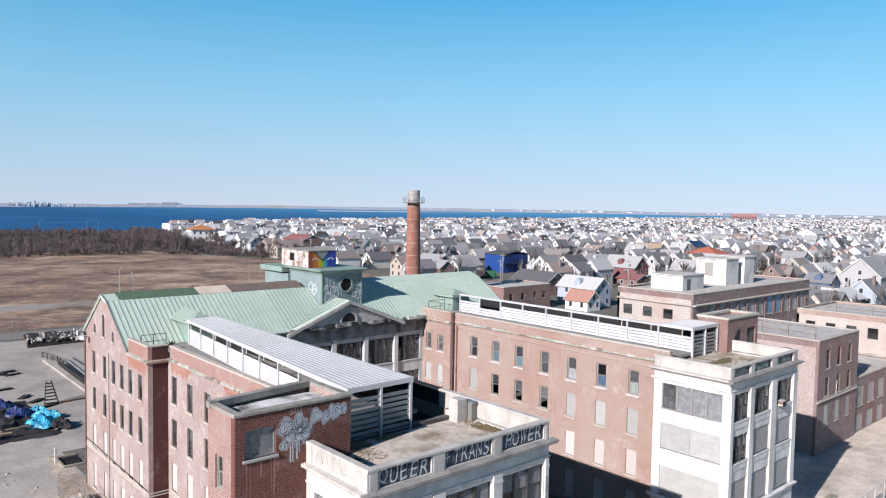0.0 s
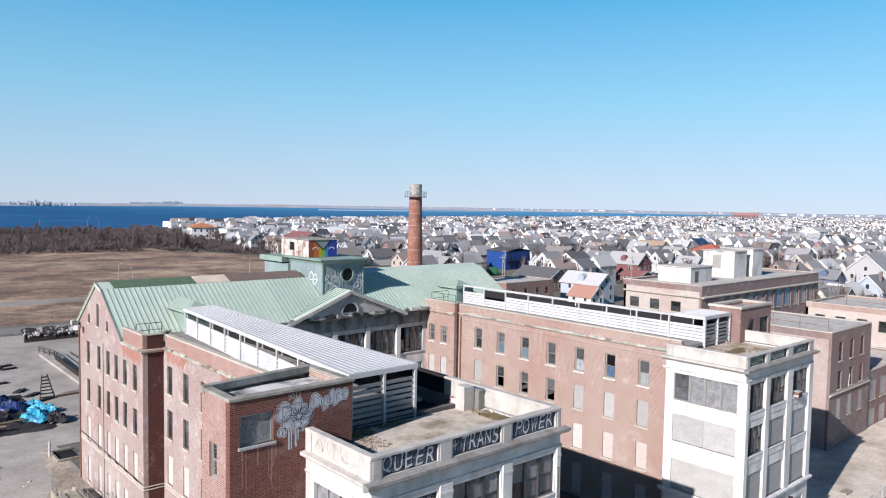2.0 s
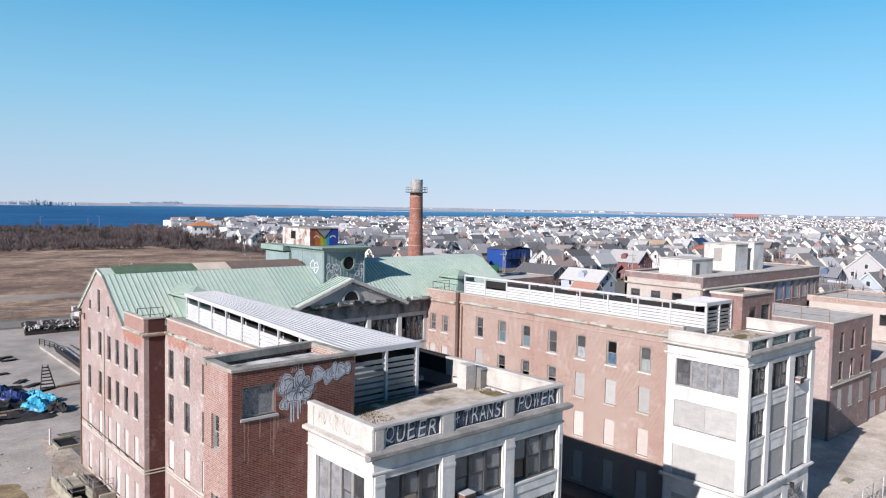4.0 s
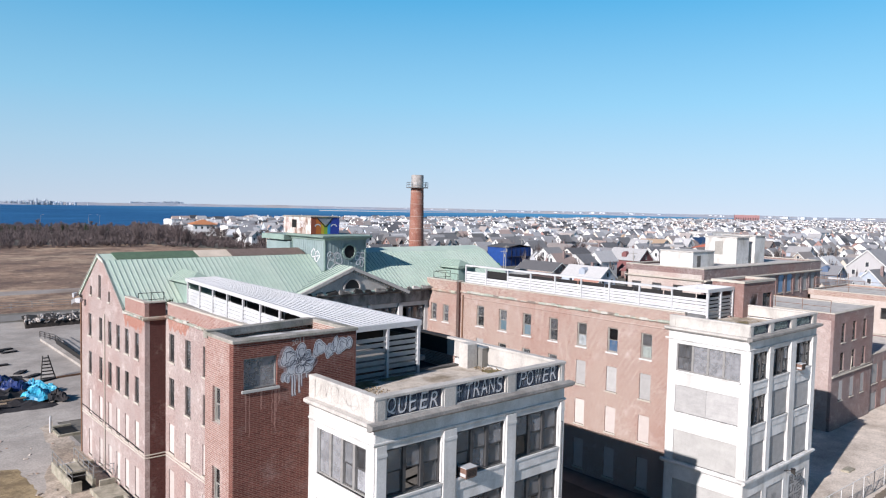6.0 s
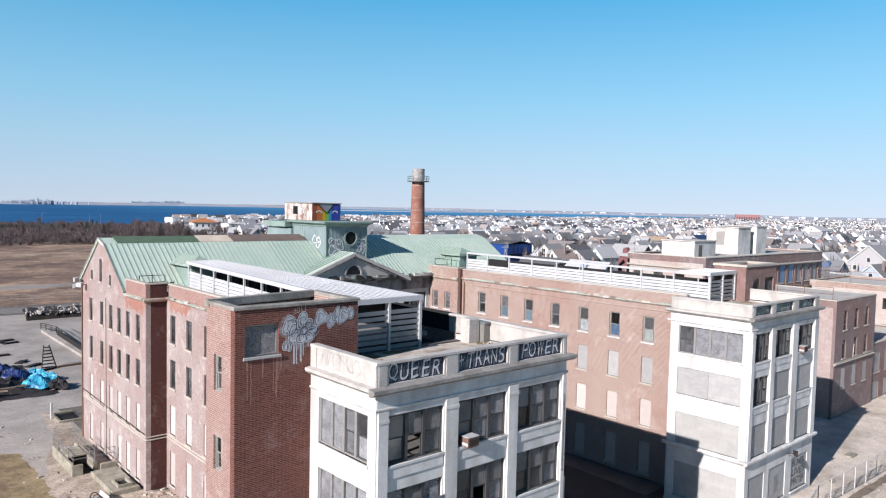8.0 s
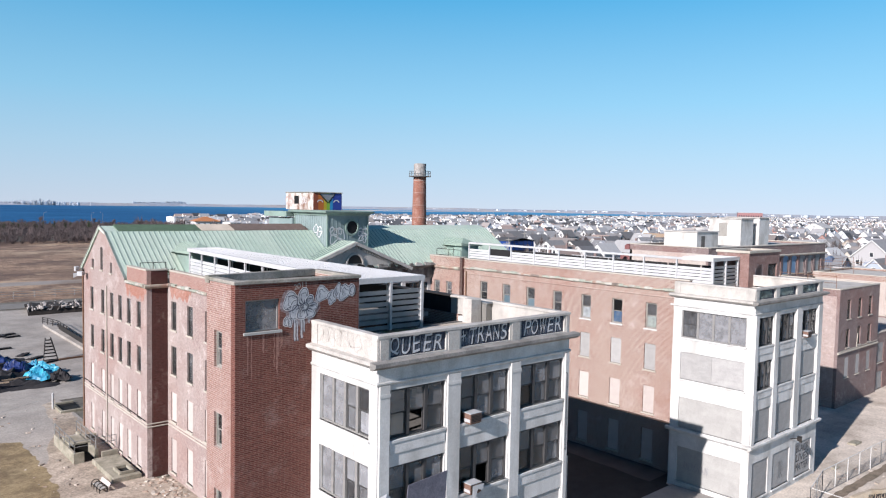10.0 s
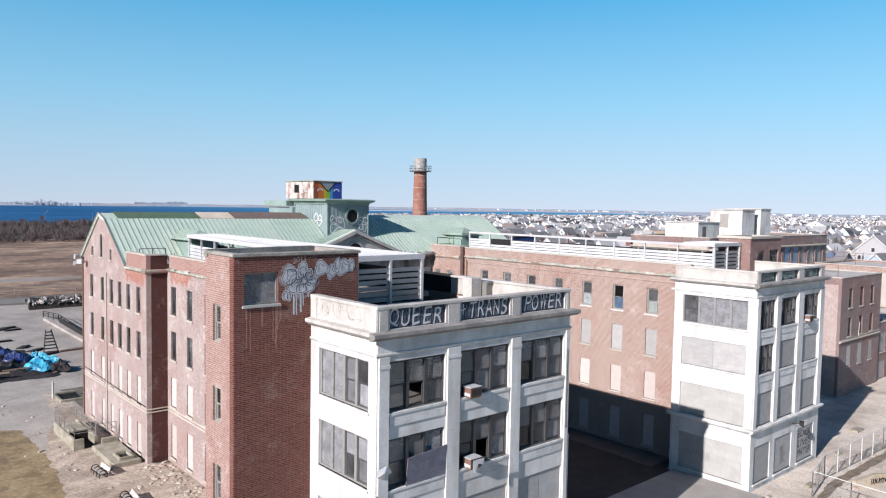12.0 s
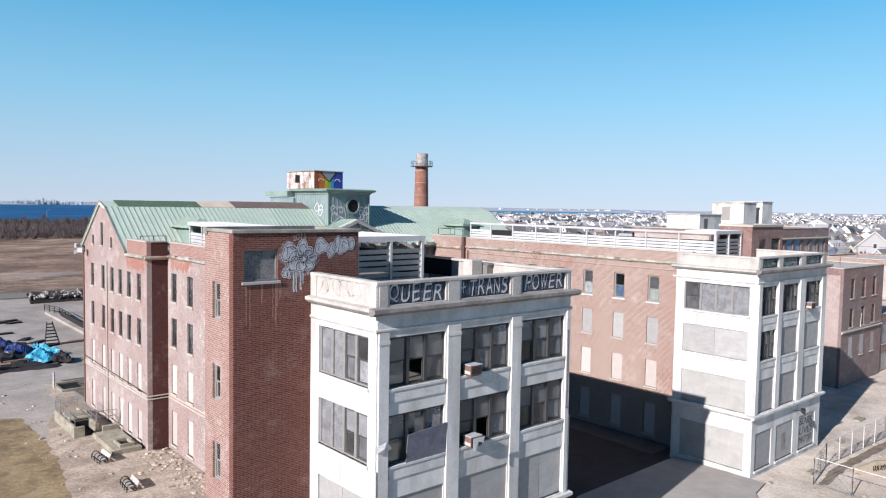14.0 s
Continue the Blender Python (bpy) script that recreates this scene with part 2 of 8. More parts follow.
COPPER_DARK = mat("green_roof_strip", (0.115, 0.18, 0.115), 0.7, var=0.25, bump=0.1)
GREY_GREEN = mat("cupola_grey_green_boards", (0.25, 0.33, 0.33), 0.75, var=0.2, tint=(0.33, 0.40, 0.40), tint_amount=0.5, bump=0.1, streak=0.2)
TAR = mat("weathered_tar_felt", (0.30, 0.29, 0.28), 0.95, var=0.25, tint=(0.42, 0.40, 0.37), tint_amount=0.6)
TERRACE = mat("gravel_terrace_roof", (0.66, 0.58, 0.49), 0.95, var=0.35, scale=2.5, tint=(0.26, 0.205, 0.135), tint_scale=0.6, tint_amount=0.95, bump=0.5)
LOUVER = mat("white_painted_louver_metal", (0.63, 0.632, 0.64), 0.45, 0.0, var=0.10, scale=1.6, tint=(0.42, 0.43, 0.45), tint_scale=0.6, tint_amount=0.5, bump=0.03, spec=0.4)
FRAME = mat("weathered_window_wood", (0.055, 0.052, 0.05), 0.75, var=0.2, scale=4.0)
FRAME_TOWER = mat("dull_grey_window_frame", (0.075, 0.073, 0.074), 0.75, var=0.2, scale=4.0)
FRAME_PALE = mat("pale_window_wood", (0.36, 0.34, 0.31), 0.75, var=0.2, scale=4.0)
FRAME_GREY = mat("grey_window_wood", (0.30, 0.29, 0.28), 0.75, var=0.2, scale=4.0)
BOARD = mat("painted_window_board", (0.64, 0.565, 0.53), 0.8, var=0.12, scale=1.6, rnd=0.12, bump=0.08)
BOARD_PALE = mat("dirty_pale_board", (0.49, 0.48, 0.46), 0.8, var=0.14, scale=1.4, tint=(0.40, 0.39, 0.375), tint_scale=0.8, tint_amount=0.6, bump=0.08)
BOARD_GREY = mat("grey_window_board", (0.46, 0.45, 0.44), 0.8, var=0.16, scale=1.4, tint=(0.38, 0.375, 0.37), tint_scale=1.1, tint_amount=0.5, rnd=0.14, bump=0.08, streak=4.0)
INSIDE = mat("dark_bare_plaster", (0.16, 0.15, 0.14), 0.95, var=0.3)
GLASS = glass_mat("window_glass", 0.75, 0.04, 0.36)
GLASS_CLEAR = glass_mat("clear_window_glass", 0.22, 0.0, 0.45)
MILKY = glass_mat("milky_dusty_glass", 0.4, 0.75, 0.27)
CORNICE = mat("stained_cornice", (0.46, 0.31, 0.25), 0.85, var=0.35, scale=2.6, tint=(0.52, 0.60, 0.50), tint_scale=0.6, tint_amount=0.9)
SCREEN_ROOF = mat("ribbed_grey_roof_sheet", (0.66, 0.66, 0.67), 0.5, 0.0, var=0.12, scale=1.2, tint=(0.56, 0.555, 0.55), tint_scale=0.3, bump=0.03)
IRON = plain("rusty_black_iron", (0.05, 0.045, 0.042), 0.6, 0.6)
ZINC = plain("pale_zinc_wire", (0.74, 0.73, 0.71), 0.6)
GALV = plain("galvanised_steel", (0.42, 0.43, 0.43), 0.5, 0.7)
RUST = mat("rusty_steel", (0.25, 0.14, 0.09), 0.8, 0.2, var=0.3)
PAINT_W = plain("white_spray_paint", (0.72, 0.72, 0.74), 0.6)
PAINT_B = plain("black_spray_paint", (0.02, 0.02, 0.025), 0.6)
PAINT_NAVY = mat("dark_blue_panel_paint", (0.035, 0.045, 0.075), 0.7, var=0.4, scale=3.0, tint=(0.10, 0.10, 0.12), tint_scale=1.2)
ASPHALT = mat("worn_grey_asphalt", (0.46, 0.42, 0.38), 0.95, var=0.3, scale=0.35, fine=6, tint=(0.32, 0.285, 0.255), tint_scale=0.08, tint_amount=0.85, bump=0.2)
ROAD = mat("road_asphalt", (0.23, 0.215, 0.20), 0.9, var=0.15, scale=0.4, tint=(0.29, 0.27, 0.245), tint_scale=0.05)
DIRT = mat("dry_sandy_dirt", (0.56, 0.47, 0.385), 0.98, var=0.45, scale=0.9, fine=5, tint=(0.30, 0.24, 0.185), tint_scale=0.16, tint_amount=0.8, bump=0.5, dist=0.06)


def meadow_mat(name, base, dark, straw, k=1.0):
    """Winter grass: bare dark drifts, pale straw patches and a fine tussock grain. k: how much the patches shrink."""
    m = mat(name, base, 0.98, var=0.5, scale=0.35 * k, fine=2.2 * k, tint=dark, tint_scale=0.035 * k, tint_amount=0.9, bump=0.5, dist=0.1)
    n, l = m.node_tree.nodes, m.node_tree.links
    b = n["Principled BSDF"]
    src = b.inputs["Base Color"].links[0].from_socket
    co = n.new("ShaderNodeTexCoord")
    last = src
    for scale, lo, hi, amount, colour in ((0.025 * k, 0.5, 0.6, 0.7, straw), (0.06 * k, 0.5, 0.6, 0.75, dark), (0.16 * k, 0.55, 0.64, 0.6, straw), (0.5 * k, 0.54, 0.62, 0.6, dark)):
        t = n.new("ShaderNodeTexNoise"); t.inputs["Scale"].default_value = scale; t.inputs["Detail"].default_value = 9; t.inputs["Roughness"].default_value = 0.68
        l.new(co.outputs["Object"], t.inputs["Vector"])
        r = n.new("ShaderNodeMapRange"); r.inputs[1].default_value, r.inputs[2].default_value, r.inputs[4].default_value = lo, hi, amount
        l.new(t.outputs["Fac"], r.inputs[0])
        x = n.new("ShaderNodeMix"); x.data_type = "RGBA"; x.inputs[7].default_value = (*[c * ALBEDO_SCALE for c in colour], 1)
        l.new(r.outputs[0], x.inputs[0]); l.new(last, x.inputs[6]); last = x.outputs[2]
    l.new(last, b.inputs["Base Color"])
    return m


DRY = meadow_mat("dry_winter_grass", (0.36, 0.24, 0.165), (0.12, 0.075, 0.06), (0.62, 0.465, 0.32))
LAWN = meadow_mat("dull_olive_grass", (0.38, 0.29, 0.165), (0.20, 0.145, 0.085), (0.48, 0.38, 0.225), 7.0)
TOWN = mat("town_ground", (0.19, 0.175, 0.15), 0.95, var=0.3, scale=0.08, fine=0.9, tint=(0.13, 0.14, 0.10), tint_scale=0.02, tint_amount=0.7)
SAND = mat("pale_sand", (0.74, 0.63, 0.52), 0.95, var=0.2, scale=0.5, tint=(0.50, 0.40, 0.30), tint_scale=0.3)
YARD_SAND = mat("pale_yard_sand", (0.76, 0.665, 0.57), 0.96, var=0.3, scale=0.6, fine=6, tint=(0.45, 0.38, 0.31), tint_scale=0.2, tint_amount=0.7, bump=0.4)
# near-black ground: the court's deep shadow is put into the colour
COURT = mat("shade_dark_court", (0.05, 0.048, 0.048), 0.95, var=0.25, scale=0.8, tint=(0.075, 0.07, 0.066), tint_scale=0.2)
NEAR_BLACK = mat("near_black_surface", (0.022, 0.021, 0.022), 0.8, var=0.3, scale=1.5)
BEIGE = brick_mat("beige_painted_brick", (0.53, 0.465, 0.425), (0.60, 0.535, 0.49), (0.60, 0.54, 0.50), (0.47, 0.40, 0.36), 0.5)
# darker copy of the roof copper, with shade put into its colour
COPPER_WALL = mat("shaded_verdigris_sheet", (0.33, 0.43, 0.36), 0.65, var=0.2, scale=1.2, tint=(0.42, 0.52, 0.44), tint_amount=0.5, bump=0.05)
SOOT = mat("sooty_stone", (0.40, 0.375, 0.35), 0.9, var=0.4, scale=1.4, tint=(0.06, 0.055, 0.05), tint_scale=0.8, tint_amount=0.9, streak=0.5)
MOSSY = mat("mossy_old_concrete", (0.42, 0.385, 0.31), 0.92, var=0.3, scale=1.8, tint=(0.24, 0.22, 0.16), tint_scale=1.2, tint_amount=0.7)
PEEL = mat("peeling_white_render", (0.76, 0.745, 0.72), 0.9, var=0.2, scale=1.2, tint=(0.46, 0.43, 0.39), tint_scale=0.7, tint_amount=0.85, streak=0.4)
PAVE = mat("concrete_paving", (0.43, 0.40, 0.37), 0.93, var=0.2, scale=0.8, tint=(0.34, 0.315, 0.285), tint_amount=0.6)


# ---- mesh helpers ----
class Shape:
    def __init__(self):
        self.v, self.f = [], []

    def add(self, verts, faces):
        o = len(self.v)
        self.v += [tuple(p) for p in verts]
        self.f += [tuple(i + o for i in q) for q in faces]
        return self

    def box(self, x0, y0, z0, x1, y1, z1):
        x0, x1, y0, y1, z0, z1 = min(x0, x1), max(x0, x1), min(y0, y1), max(y0, y1), min(z0, z1), max(z0, z1)
        return self.add([(x0, y0, z0), (x1, y0, z0), (x1, y1, z0), (x0, y1, z0), (x0, y0, z1), (x1, y0, z1), (x1, y1, z1), (x0, y1, z1)],
                        [(0, 3, 2, 1), (4, 5, 6, 7), (0, 1, 5, 4), (1, 2, 6, 5), (2, 3, 7, 6), (3, 0, 4, 7)])

    def soft_box(self, x0, y0, z0, x1, y1, z1, c=0.04):
        """A box with its upper edges chamfered."""
        a = [(x0, y0, z0), (x1, y0, z0), (x1, y1, z0), (x0, y1, z0)]
        b = [(x, y, z1 - c) for x, y, _ in a]
        t = [(x0 + c, y0 + c, z1), (x1 - c, y0 + c, z1), (x1 - c, y1 - c, z1), (x0 + c, y1 - c, z1)]
        f = [(0, 3, 2, 1), (8, 9, 10, 11)]
        for k in (0, 4):
            f += [(k + i, k + (i + 1) % 4, k + 4 + (i + 1) % 4, k + 4 + i) for i in range(4)]
        return self.add(a + b + t, f)

    def quad(self, *p):
        return self.add(p, [tuple(range(len(p)))])

    def cyl(self, x, y, z0, z1, r0, r1=None, n=12):
        r1 = r0 if r1 is None else r1
        a = [(x + r0 * math.cos(2 * math.pi * i / n), y + r0 * math.sin(2 * math.pi * i / n), z0) for i in range(n)]
        b = [(x + r1 * math.cos(2 * math.pi * i / n), y + r1 * math.sin(2 * math.pi * i / n), z1) for i in range(n)]
        return self.add(a + b, [(i, (i + 1) % n, n + (i + 1) % n, n + i) for i in range(n)] + [tuple(range(n - 1, -1, -1)), tuple(range(n, 2 * n))])

    def beam(self, p, q, w, h=None, n=4):
        """A bar from p to q, w wide and h high (n sides)."""
        h = h or w
        p, q = Vector(p), Vector(q)
        d = (q - p).normalized()
        s = d.cross(Vector((0, 0, 1)))
        s = s.normalized() if s.length > 1e-4 else Vector((1, 0, 0))
        u = s.cross(d)
        ring = []
        for i in range(n):
            a = 2 * math.pi * (i + 0.5) / n
            k = 1 / math.cos(math.pi / n)
            ring.append(s * (w / 2 * k * math.cos(a)) + u * (h / 2 * k * math.sin(a)))
        return self.add([p + r for r in ring] + [q + r for r in ring], [(i, (i + 1) % n, n + (i + 1) % n, n + i) for i in range(n)] + [tuple(range(n - 1, -1, -1)), tuple(range(n, 2 * n))])

    def prism(self, outline, y0, y1):
        """An outline of (x, z) drawn out from y0 to y1."""
        n = len(outline)
        return self.add([(x, y0, z) for x, z in outline] + [(x, y1, z) for x, z in outline],
                        [tuple(range(n)), tuple(range(2 * n - 1, n - 1, -1))] + [(i, n + i, n + (i + 1) % n, (i + 1) % n) for i in range(n)])

    def prism_x(self, outline, x0, x1):
        """An outline of (y, z) drawn out from x0 to x1."""
        n = len(outline)
        return self.add([(x0, y, z) for y, z in outline] + [(x1, y, z) for y, z in outline],
                        [tuple(range(n)), tuple(range(2 * n - 1, n - 1, -1))] + [(i, n + i, n + (i + 1) % n, (i + 1) % n) for i in range(n)])

    def mesh(self, name, material, smooth=False):
        me = bpy.data.meshes.new(name)
        me.from_pydata(self.v, [], self.f)
        me.materials.append(material)
        bm = bmesh.new(); bm.from_mesh(me)
        bmesh.ops.recalc_face_normals(bm, faces=bm.faces)
        bm.to_mesh(me); bm.free()
        if smooth:
            me.polygons.foreach_set("use_smooth", [True] * len(me.polygons))
        return me


def part(name, shape, material, parent=None, label="", smooth=False, at=None):
    """Links a shape (or a ready mesh) as ONE mesh object, under a thing or a part if one is given."""
    me = shape if isinstance(shape, bpy.types.Mesh) else shape.mesh(name, material, smooth)
    ob = new(name, me)
    if at is not None:
        ob.matrix_basis = at
    if parent is not None:
        ob.parent = parent
    if label:
        tagged(ob, label)
    return ob


def thing(name, label, category, group="", kind="", at=None):
    ob = new(name)
    if at is not None:
        ob.matrix_basis = at
    return tagged(ob, label, category, group, kind)


def solid(name, shape, material, label, category, group="", kind="", at=None, smooth=False):
    ob = part(name, shape, material, None, "", smooth, at)
    return tagged(ob, label, category, group, kind)


TURN_OF = {"-y": 0, "-x": -90, "+x": 90, "+y": 180}


def wall(name, parent, material, face, c, u0, u1, z0, z1, holes=(), t=0.4, label=""):
    """An upright wall whose outer face lies at c and looks along face, with real openings (u0, u1, z0, z1)."""
    s = Shape()
    inn = c + t if face[0] == "-" else c - t

    def P(u, z, d):
        return (d, u, z) if face[1] == "x" else (u, d, z)
    us = sorted({u0, u1, *[h[0] for h in holes], *[h[1] for h in holes]})
    zs = sorted({z0, z1, *[h[2] for h in holes], *[h[3] for h in holes]})
    us = [u for u in us if u0 <= u <= u1]
    zs = [z for z in zs if z0 <= z <= z1]
    inside = lambda u, z: any(h[0] < u < h[1] and h[2] < z < h[3] for h in holes)
    for a, b in zip(us, us[1:]):
        start = None
        for i, (p, q) in enumerate(zip(zs, zs[1:])):
            gap = inside((a + b) / 2, (p + q) / 2)
            if not gap and start is None:
                start = p
            if start is not None and (gap or i == len(zs) - 2):
                top = p if gap else q
                for d in (c, inn):
                    s.quad(P(a, start, d), P(b, start, d), P(b, top, d), P(a, top, d))
                start = None
    for h0, h1, p, q in list(holes) + [(u0, u1, z0, z1)]:
        for (ua, za), (ub, zb) in (((h0, p), (h1, p)), ((h1, p), (h1, q)), ((h1, q), (h0, q)), ((h0, q), (h0, p))):
            s.quad(P(ua, za, c), P(ub, zb, c), P(ub, zb, inn), P(ua, za, inn))
    return part(name, s, material, parent, label)


WINDOW_MESHES = {}


def ring(x0, x1, z0, z1, e, y0, y1):
    """A rectangular frame in one piece."""
    s = Shape()
    o = [(x0, z0), (x1, z0), (x1, z1), (x0, z1)]
    i = [(x0 + e, z0 + e), (x1 - e, z0 + e), (x1 - e, z1 - e), (x0 + e, z1 - e)]
    v = [(x, y, z) for y in (y0, y1) for x, z in o + i]
    f = []
    for k in range(4):
        n = (k + 1) % 4
        f += [(k, n, 4 + n, 4 + k), (8 + n, 8 + k, 12 + k, 12 + n), (k, 8 + k, 8 + n, n), (4 + k, 4 + n, 12 + n, 12 + k)]
    return s.add(v, f)


def window_meshes(w, h, style, lights):
    """Frame, panes, sill or board of a window, built once for its size. Local x runs along the wall, y inwards, z up."""
    key = (round(w, 2), round(h, 2), style, lights)
    if key in WINDOW_MESHES:
        return WINDOW_MESHES[key]
    made = {}
    frame_m = FRAME_GREY if style.startswith("milky") else FRAME_PALE if style in ("pale", "broken") else FRAME_TOWER if lights > 2 else FRAME
    made["bars"] = []
    if style in ("sash", "pale", "single", "broken", "milky", "milky_first"):
        e, y0, y1 = 0.07, 0.12, 0.24
        made["frame"] = ring(-w / 2, w / 2, 0, h, e, y0, y1).mesh("window", frame_m)
        step = (w - 2 * e) / lights
        half = 0.09 if lights > 2 else 0.06
        for i in range(1, lights):
            x = -w / 2 + e + i * step
            made["bars"].append(("mullion", Shape().box(x - half, y0 - 0.03, e, x + half, y1, h - e).mesh("mullion", frame_m)))
        panes = []
        for i in range(lights):
            xa, xb = -w / 2 + e + i * step + (half if i else 0), -w / 2 + e + (i + 1) * step - (half if i < lights - 1 else 0)
            opens = style == "milky" and lights > 2 and i >= lights / 2 or style == "milky_first" and i == 0
            if style != "single" and (opens or not style.startswith("milky")):
                m = h * 0.5
                for za, zb, d in ((e, m + 0.02, 0.07), (m - 0.02, h - e, 0.025)):
                    made["bars"].append(("sash", ring(xa, xb, za, zb, 0.06 if opens else 0.05, y0 + d, y0 + d + 0.042).mesh("sash", FRAME_TOWER if opens else frame_m)))
                    if not (style == "broken" and za == e):
                        panes.append((xa + 0.05, xb - 0.05, za + 0.05, zb - 0.05, y0 + d + 0.02, opens))
            else:
                panes.append((xa, xb, e, h - e, y0 + 0.05, False))
        made["panes"] = []
        for xa, xb, za, zb, y, opens in panes:
            made["panes"].append(Shape().box(xa, y, za, xb, y + 0.006, zb).mesh("pane", GLASS if opens else MILKY if style.startswith("milky") else GLASS if lights > 2 else GLASS_CLEAR))
    else:
        n = 1 if style == "white" else max(1, round(w / 2.3))
        board_m = {"board": BOARD, "white": BOARD_PALE}.get(style, BOARD_GREY)
        made["frame"] = Shape().box(-w / 2 + 0.005, 0.10, 0.005, w / 2 - 0.005, 0.14, h - 0.005).mesh("window_board", board_m)
        made["panes"] = [Shape().box(-w / 2 + 0.02 + i * (w - 0.04) / n + 0.006, 0.07 + 0.008 * (i % 2), 0.03, -w / 2 + 0.02 + (i + 1) * (w - 0.04) / n - 0.006, 0.099, h - 0.03).mesh("board", board_m) for i in range(n)]
    made["sill"] = Shape().soft_box(-w / 2 - 0.1, -0.09, -0.13, w / 2 + 0.1, 0.12, 0.0, 0.02).mesh("sill", BOARD_PALE if style == "milky" and w < 2.5 else WHITE if style in ("pale", "milky", "milky_first") or lights > 2 or w > 2.5 else STONE)
    WINDOW_MESHES[key] = made
    return made


LOST = random.Random(17)  # which panes are broken out


def window(parent, face, c, u, z, w, h, style="sash", lights=1, sill=True):
    """One window in its opening: a frame with its panes and sill as pieces."""
    made = window_meshes(w, h, style, lights)
    at = pose(c, u, z, 0, 0, TURN_OF[face]) if face[1] == "x" else pose(u, c, z, 0, 0, TURN_OF[face])
    boarded = style in ("board", "grey", "white")
    ob = part("window_board" if boarded else "window", made["frame"], None, parent, at=at)
    for me in made["panes"]:
        if lights > 2 and not boarded and LOST.random() < 0.05:
            continue
        part("board" if boarded else "pane", me, None, ob).visible_shadow = boarded
    for kind, me in made["bars"]:
        part(kind, me, None, ob)
    if sill:
        part("sill", made["sill"], None, ob)
    return ob


def holes_of(cols, rows, w):
    return [(u - w / 2, u + w / 2, a, b) for u in cols for a, b in rows]


def parapet(parent, face, c, u0, u1, z0, z1, material, cap=STONE, t=0.35, over=0.06):
    """A parapet with a weathered coping on it."""
    wall("parapet", parent, material, face, c, u0, u1, z0, z1 - 0.12, t=t)
    s = Shape()
    a, b = (c - over, c + t + over) if face[0] == "-" else (c - t - over, c + over)
    if face[1] == "x":
        s.soft_box(a, u0, z1 - 0.12, b, u1, z1, 0.03)
    else:
        s.soft_box(u0, a, z1 - 0.12, u1, b, z1, 0.03)
    part("coping", s, cap, parent)


def ledge(name, parent, face, c, u0, u1, z0, z1, out, material):
    """A moulding that stands out from a wall."""
    k = out if face[0] == "+" else -out
    prof = [(0.0, z0), (0.45 * k, z0), (k, z0 + (z1 - z0) * 0.5), (k, z1), (0.0, z1 + 0.04)]
    s = Shape()
    if face[1] == "x":
        s.prism([(c + d, z) for d, z in prof], u0, u1)
    else:
        s.prism_x([(c + d, z) for d, z in prof], u0, u1)
    return part(name, s, material, parent)


def slab(name, parent, x0, y0, x1, y1, z, material, t=0.25, label=""):
    return part(name, Shape().box(x0, y0, z - t, x1, y1, z), material, parent, label)


def floors(parent, x0, y0, x1, y1, levels):
    for z in levels:
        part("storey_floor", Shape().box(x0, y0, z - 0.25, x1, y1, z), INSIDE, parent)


# ---- ground, water, far shore ----
def sheet(name, outline, z, material, label, category):
    s = Shape().quad(*[(x, y, z) for x, y in outline])
    return solid(name, s, material, label, category, kind="structure")


lq = random.Random(8)


def ragged(pts, step, amp):
    """An outline with uneven, worn edges."""
    out = []
    for (xa, ya), (xb, yb) in zip(pts, pts[1:] + pts[:1]):
        n = max(1, int(math.hypot(xb - xa, yb - ya) / step))
        out += [(xa + (xb - xa) * i / n + lq.uniform(-amp, amp), ya + (yb - ya) * i / n + lq.uniform(-amp, amp)) for i in range(n)]
    return out


water_mat = mat("bay_water", (0.035, 0.135, 0.30), 0.6, var=0.22, scale=0.012, fine=0.1, tint=(0.045, 0.175, 0.36), tint_scale=0.004, tint_amount=0.6, bump=0.2, dist=0.3, spec=0.0)
wn_, wk_ = water_mat.node_tree.nodes, water_mat.node_tree.links
wb_ = wn_["Principled BSDF"]
w_src = wb_.inputs["Base Color"].links[0].from_socket
# the bay's blue grows paler towards the sand spit
w_co = wn_.new("ShaderNodeTexCoord"); w_sep = wn_.new("ShaderNodeSeparateXYZ"); wk_.new(w_co.outputs["Object"], w_sep.inputs[0])
w_far = wn_.new("ShaderNodeMapRange"); w_far.inputs[1].default_value, w_far.inputs[2].default_value, w_far.inputs[4].default_value = 500, 2600, 0.85
wk_.new(w_sep.outputs[0], w_far.inputs[0])
w_mix = wn_.new("ShaderNodeMix"); w_mix.data_type = "RGBA"; w_mix.inputs[7].default_value = (0.085, 0.27, 0.44, 1)
wk_.new(w_far.outputs[0], w_mix.inputs[0]); wk_.new(w_src, w_mix.inputs[6]); wk_.new(w_mix.outputs[2], wb_.inputs["Base Color"])
sheet("water", [(-5000, 300), (5000, 300), (5000, 5000), (-5000, 5000)], -0.8, water_mat, "deep blue bay water with small ripples", "water")
SHORE = [(-4000, 560), (-400, 640), (60, 700), (173, 722), (245, 746), (315, 779), (414, 862), (515, 896), (702, 980), (854, 1000), (1000, 1005), (1219, 1035), (1498, 1075), (1868, 1135), (2378, 1215), (3065, 1340), (3900, 1560), (4900, 1850)]
sheet("ground", SHORE + [(4900, -4900), (-4000, -4900)], 0.0, TOWN, "grey-brown town ground that reaches the bay shore", "ground")
# distance haze is mixed into the far land's colour
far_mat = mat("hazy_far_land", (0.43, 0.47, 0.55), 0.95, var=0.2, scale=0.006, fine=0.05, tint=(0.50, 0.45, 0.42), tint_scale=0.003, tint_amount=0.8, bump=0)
s = Shape()
rr = random.Random(4)
